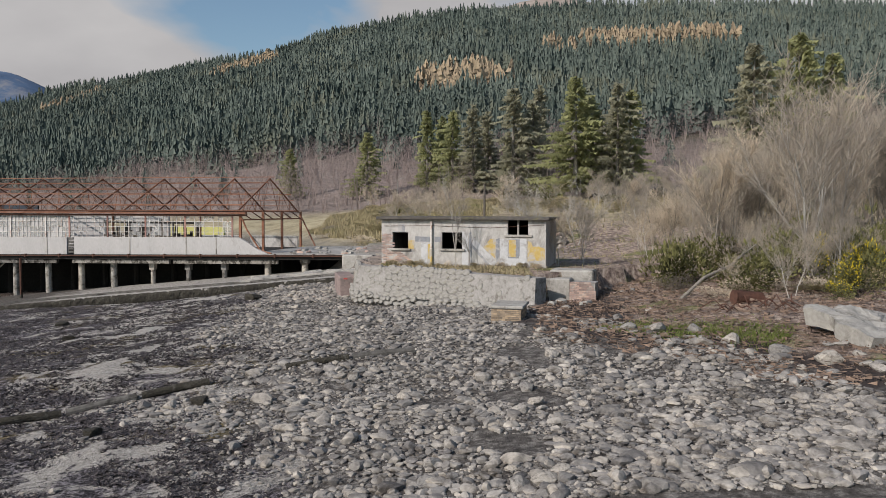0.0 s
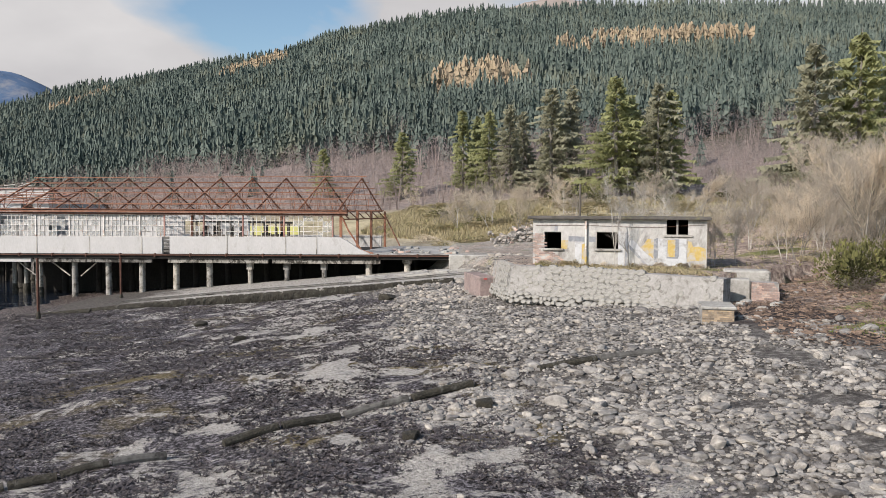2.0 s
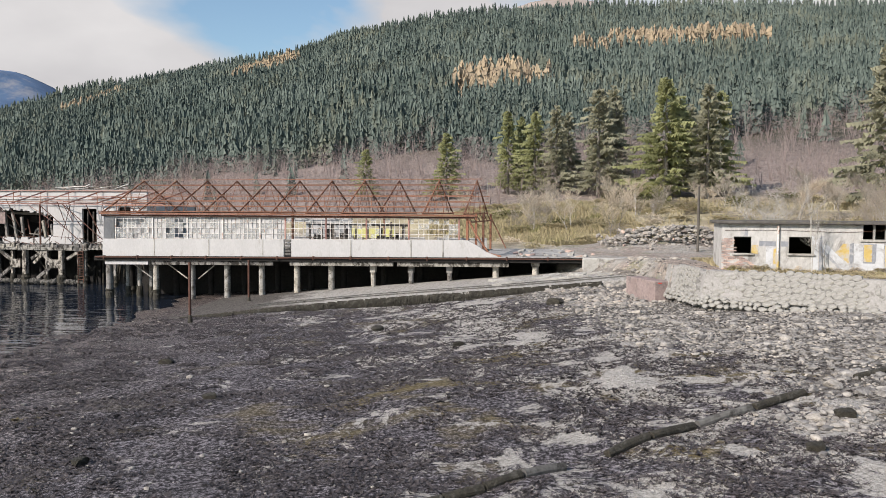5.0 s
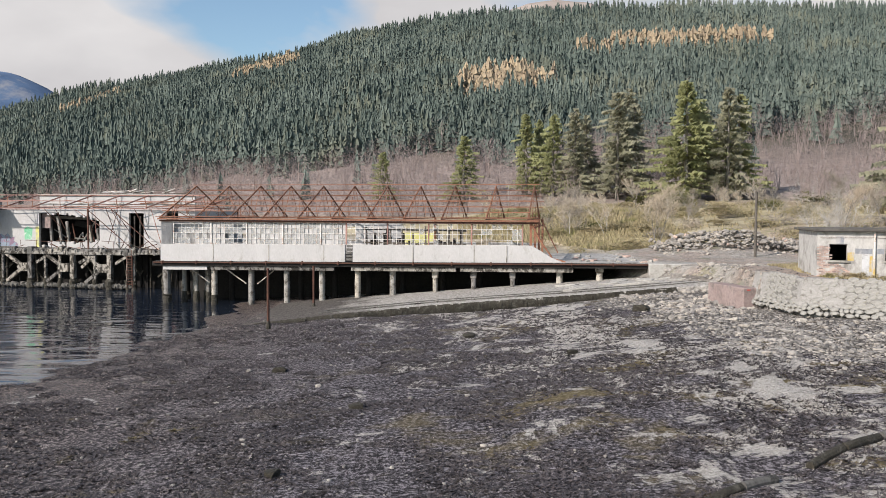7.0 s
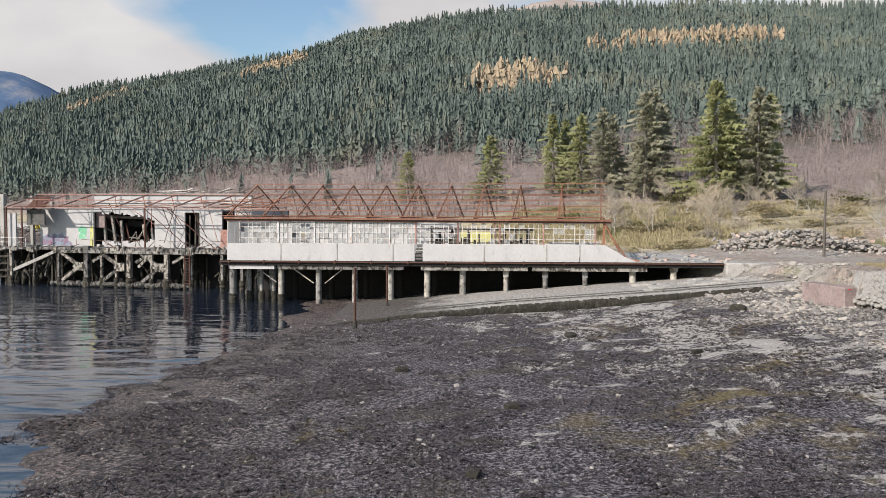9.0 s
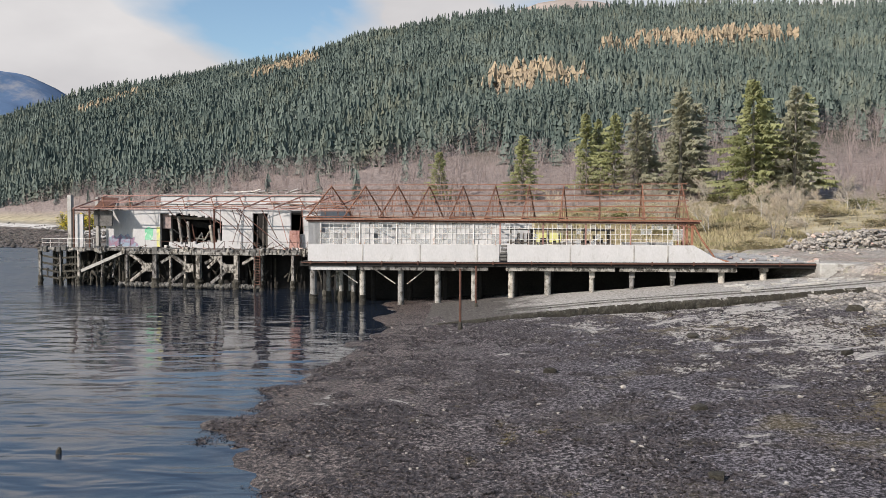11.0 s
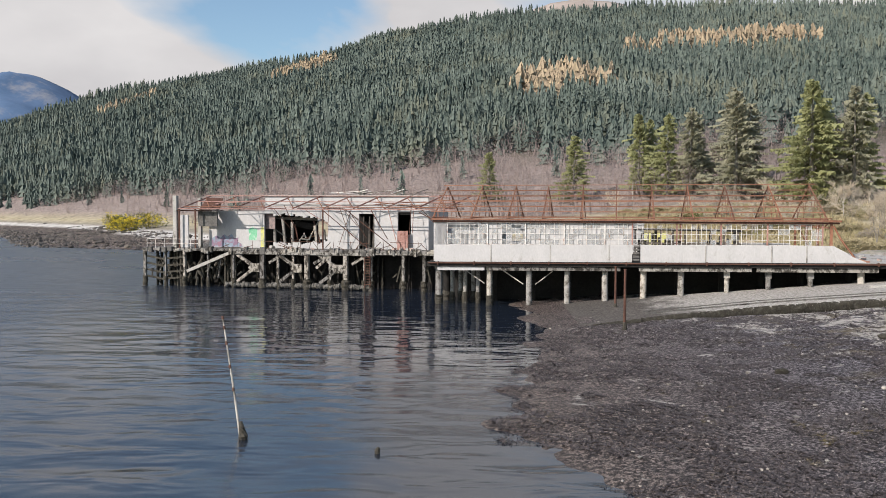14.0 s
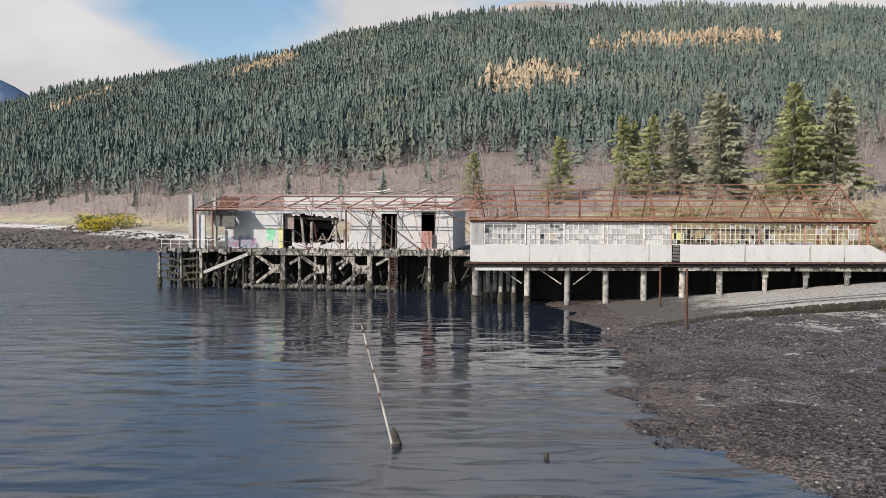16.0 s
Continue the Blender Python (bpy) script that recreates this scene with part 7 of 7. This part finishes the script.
def ragged_slab(w, d, h, r, n=16):
    ring = []
    for k in range(n):
        a = 6.283 * k / n
        q = r.uniform(0.82, 1.08) / max(abs(math.cos(a)), abs(math.sin(a))) ** 0.8
        ring.append((math.cos(a) * w / 2 * q, math.sin(a) * d / 2 * q))
    g = G()
    vs = [(x * 0.93, y * 0.93, -h / 2 + r.uniform(-0.04, 0.04)) for x, y in ring] + [(x, y, h * 0.3) for x, y in ring] + [(x * 0.95, y * 0.95, h / 2) for x, y in ring]
    fs = [tuple(reversed(range(n))), tuple(range(2 * n, 3 * n))] + [(k + s * n, (k + 1) % n + s * n, (k + 1) % n + (s + 1) * n, k + (s + 1) * n) for s in (0, 1) for k in range(n)]
    return g.add(vs, fs)


def rough_slab(w, d, h, n=48, rings=6):
    """A broken slab with a ragged outline and an uneven top."""
    vs, fs = [], []
    for lay in (0, 1):
        for k in range(rings, 0, -1):
            f = k / rings
            for j in range(n):
                a = 6.283 * j / n
                c, s = math.cos(a), math.sin(a)
                q = f / max(abs(c), abs(s)) ** 0.7 * (1 + 0.28 * noise.noise(Vector((c * 1.7, s * 1.7, 3.1))) + 0.10 * noise.noise(Vector((c * 6, s * 6, 1.0))))
                x, y = c * w * q * (0.9 if lay else 1), s * d * q * (0.9 if lay else 1)
                z = 0.2 * noise.noise(Vector((x * 1.3, y * 1.3, 0.0))) + 0.08 * noise.noise(Vector((x * 4, y * 4, 0.0)))
                vs.append((x, y, z if not lay else z - h * (1 + 0.4 * noise.noise(Vector((x, y, 5.0))))))
        vs.append((0, 0, 0 if not lay else -h))
    m = rings * n + 1
    for lay in (0, 1):
        o = lay * m
        for k in range(rings - 1):
            for j in range(n):
                q = (o + k * n + j, o + k * n + (j + 1) % n, o + (k + 1) * n + (j + 1) % n, o + (k + 1) * n + j)
                fs.append(q if not lay else q[::-1])
        for j in range(n):
            t = (o + (rings - 1) * n + j, o + (rings - 1) * n + (j + 1) % n, o + m - 1)
            fs.append(t if not lay else t[::-1])
    fs += [(j, m + j, m + (j + 1) % n, (j + 1) % n) for j in range(n)]
    return G().add(vs, fs)


def build_debris():
    r = random.Random(6)
    solid("concrete_slab", rough_slab(2.1, 1.5, 0.6), M["concrete"], pose(14.2, 27.0, 4.55, 14, 6, 25), "large tilted slab of broken weathered concrete", "concrete slab")
    root = thing("rusty_tank", on_ground(12.0, 33.0, 0.14, 12, 0, 6), "rusty crushed steel drum half buried in the bank", "drum")
    part("shell", G().tube([(-0.6, 0, 0), (-0.55, 0, 0), (0.55, 0, 0.03), (0.6, 0, 0.03)], [0.24, 0.29, 0.27, 0.22], 16), M["rust_dark"], root)
    part("rim", G().tube([(-0.64, 0, 0), (-0.6, 0, 0)], [0.3, 0.3], 16), M["rust_dark"], root)
    for k in range(16):
        x, y = 11.9 + r.uniform(-1.2, 1.4), 31.6 + r.uniform(-0.9, 0.7)
        z = ground_z(x, y)
        a = r.uniform(0, 6.28)
        pts = [(x, y, z + 0.03), (x + 0.4 * math.cos(a), y + 0.4 * math.sin(a), z + r.uniform(0.1, 0.5)), (x + 0.9 * math.cos(a), y + 0.8 * math.sin(a), z + 0.06)]
        solid("bent_bar", G().tube(pts, [0.022] * 3, 5), M["rust_dark"], pose(0, 0, 0), "bent rusty reinforcing bar", "scrap", "rusty scrap on the bank")
    # fallen trunk
    x, y = 10.3, 36.8
    z = ground_z(x, y)
    root = thing("fallen_trunk", pose(x, y, z), "pale fallen tree trunk leaning on the bank", "log")
    part("trunk", G().tube([(0, 0, 0), (1.2, 0.6, 0.95), (2.6, 1.2, 1.5), (4.0, 1.8, 2.5)], [0.085, 0.075, 0.05, 0.02], 9), M["bark"], root)
    for k in range(9):
        f = r.uniform(0.3, 0.9)
        p = Vector((4.0 * f, 1.8 * f, 2.45 * f))
        part("limb", G().tube([p, p + Vector((r.uniform(-.3, .9), r.uniform(-.6, .6), r.uniform(0.0, 0.9)))], [0.025, 0.006], 5), M["bark"], root)
    # red-stained block at the foot of the wall
    root = thing("red_block", pose(-6.75, 50.9, 0, 0, 0, 14), "long low concrete block washed with dull red paint", "block")
    part("block", G().soft(-0.5, 0.5, -0.4, 3.7, 2.3, 3.95, 0.05), M["dull_red"], root)
    part("painted_field", G().box(-0.25, -0.02, -0.408, -0.402, 3.78, 3.85), M["red_paint"], root, "bright red paint splash")
    # abutment at the wharf's landward end
    solid("abutment_block", G().soft(-2.4, 2.2, -0.8, 1.4, 2.8, 4.45, 0.1), M["concrete"], pose(-7.0, 66.2, 0, 0, 0, -9), "pale concrete abutment block at the deck end", "block")
    # broken slabs on the slip
    for k in range(22):
        x = r.uniform(-16.5, -6.5)
        y = r.uniform(62.5, 66.5)
        w = r.uniform(0.5, 2.2)
        z = slip_z(x) + 0.12
        solid("broken_slab", ragged_slab(w, r.uniform(0.4, 0.9), 0.22, r, 10), M["concrete"], pose(x, y, z, r.uniform(-10, 10), r.uniform(-10, 6), r.uniform(-40, 30)), "broken pale concrete slab on the slip", "rubble", "broken slabs on the slip")
    # rubble heap behind
    for k in range(110):
        a = r.gauss(0, 1)
        x, y = 2.0 + 5.0 * r.uniform(-1.6, 1.7), 82 + 2.2 * r.gauss(0, 1)
        s = r.uniform(0.08, 0.3)
        hgt = max(0.0, 1.5 - abs(y - 82) * 0.32) * r.uniform(0.2, 1.0)
        z = ground_z(x, y)
        solid("rubble_block", ragged_slab(s * 2, s * 1.3, s * 0.9, r, 8), M["brick_red"] if k % 6 == 0 else M["rubble"], pose(x, y, z + hgt, r.uniform(-40, 40), r.uniform(-40, 40), r.uniform(0, 360)), "jagged lump of demolition rubble in a heap", "rubble", "rubble heap behind the hut")
    # litter on the open end of the deck
    for k in range(44):
        p = B @ Vector((r.uniform(0.6, 7.9), r.uniform(0.3, 13.0), 4.36))
        s = r.uniform(0.08, 0.3)
        solid("rubble_block", ragged_slab(s * 2.4, s * 1.4, s * 0.8, r, 8), M["concrete"] if k % 4 else M["brick_red"], pose(p.x, p.y, p.z + s * 0.25, r.uniform(-20, 20), r.uniform(-20, 20), r.uniform(0, 360)), "lump of broken concrete on the wharf deck", "rubble", "rubble on the wharf")
    # rubble in the breach and on the pier deck
    for k in range(46):
        p = B @ Vector((r.uniform(-60, -41), r.uniform(10.9, 13.2) if k % 2 else r.uniform(14, 17), 4.27))
        s = r.uniform(0.1, 0.35)
        solid("rubble_block", ragged_slab(s * 2.2, s * 1.4, s * 0.8, r, 8), M["concrete"] if k % 3 else M["brick_red"], pose(p.x, p.y, p.z + s * 0.2, r.uniform(-20, 20), r.uniform(-20, 20), r.uniform(0, 360)), "lump of fallen masonry on the pier deck", "rubble", "rubble on the pier")


build_debris()
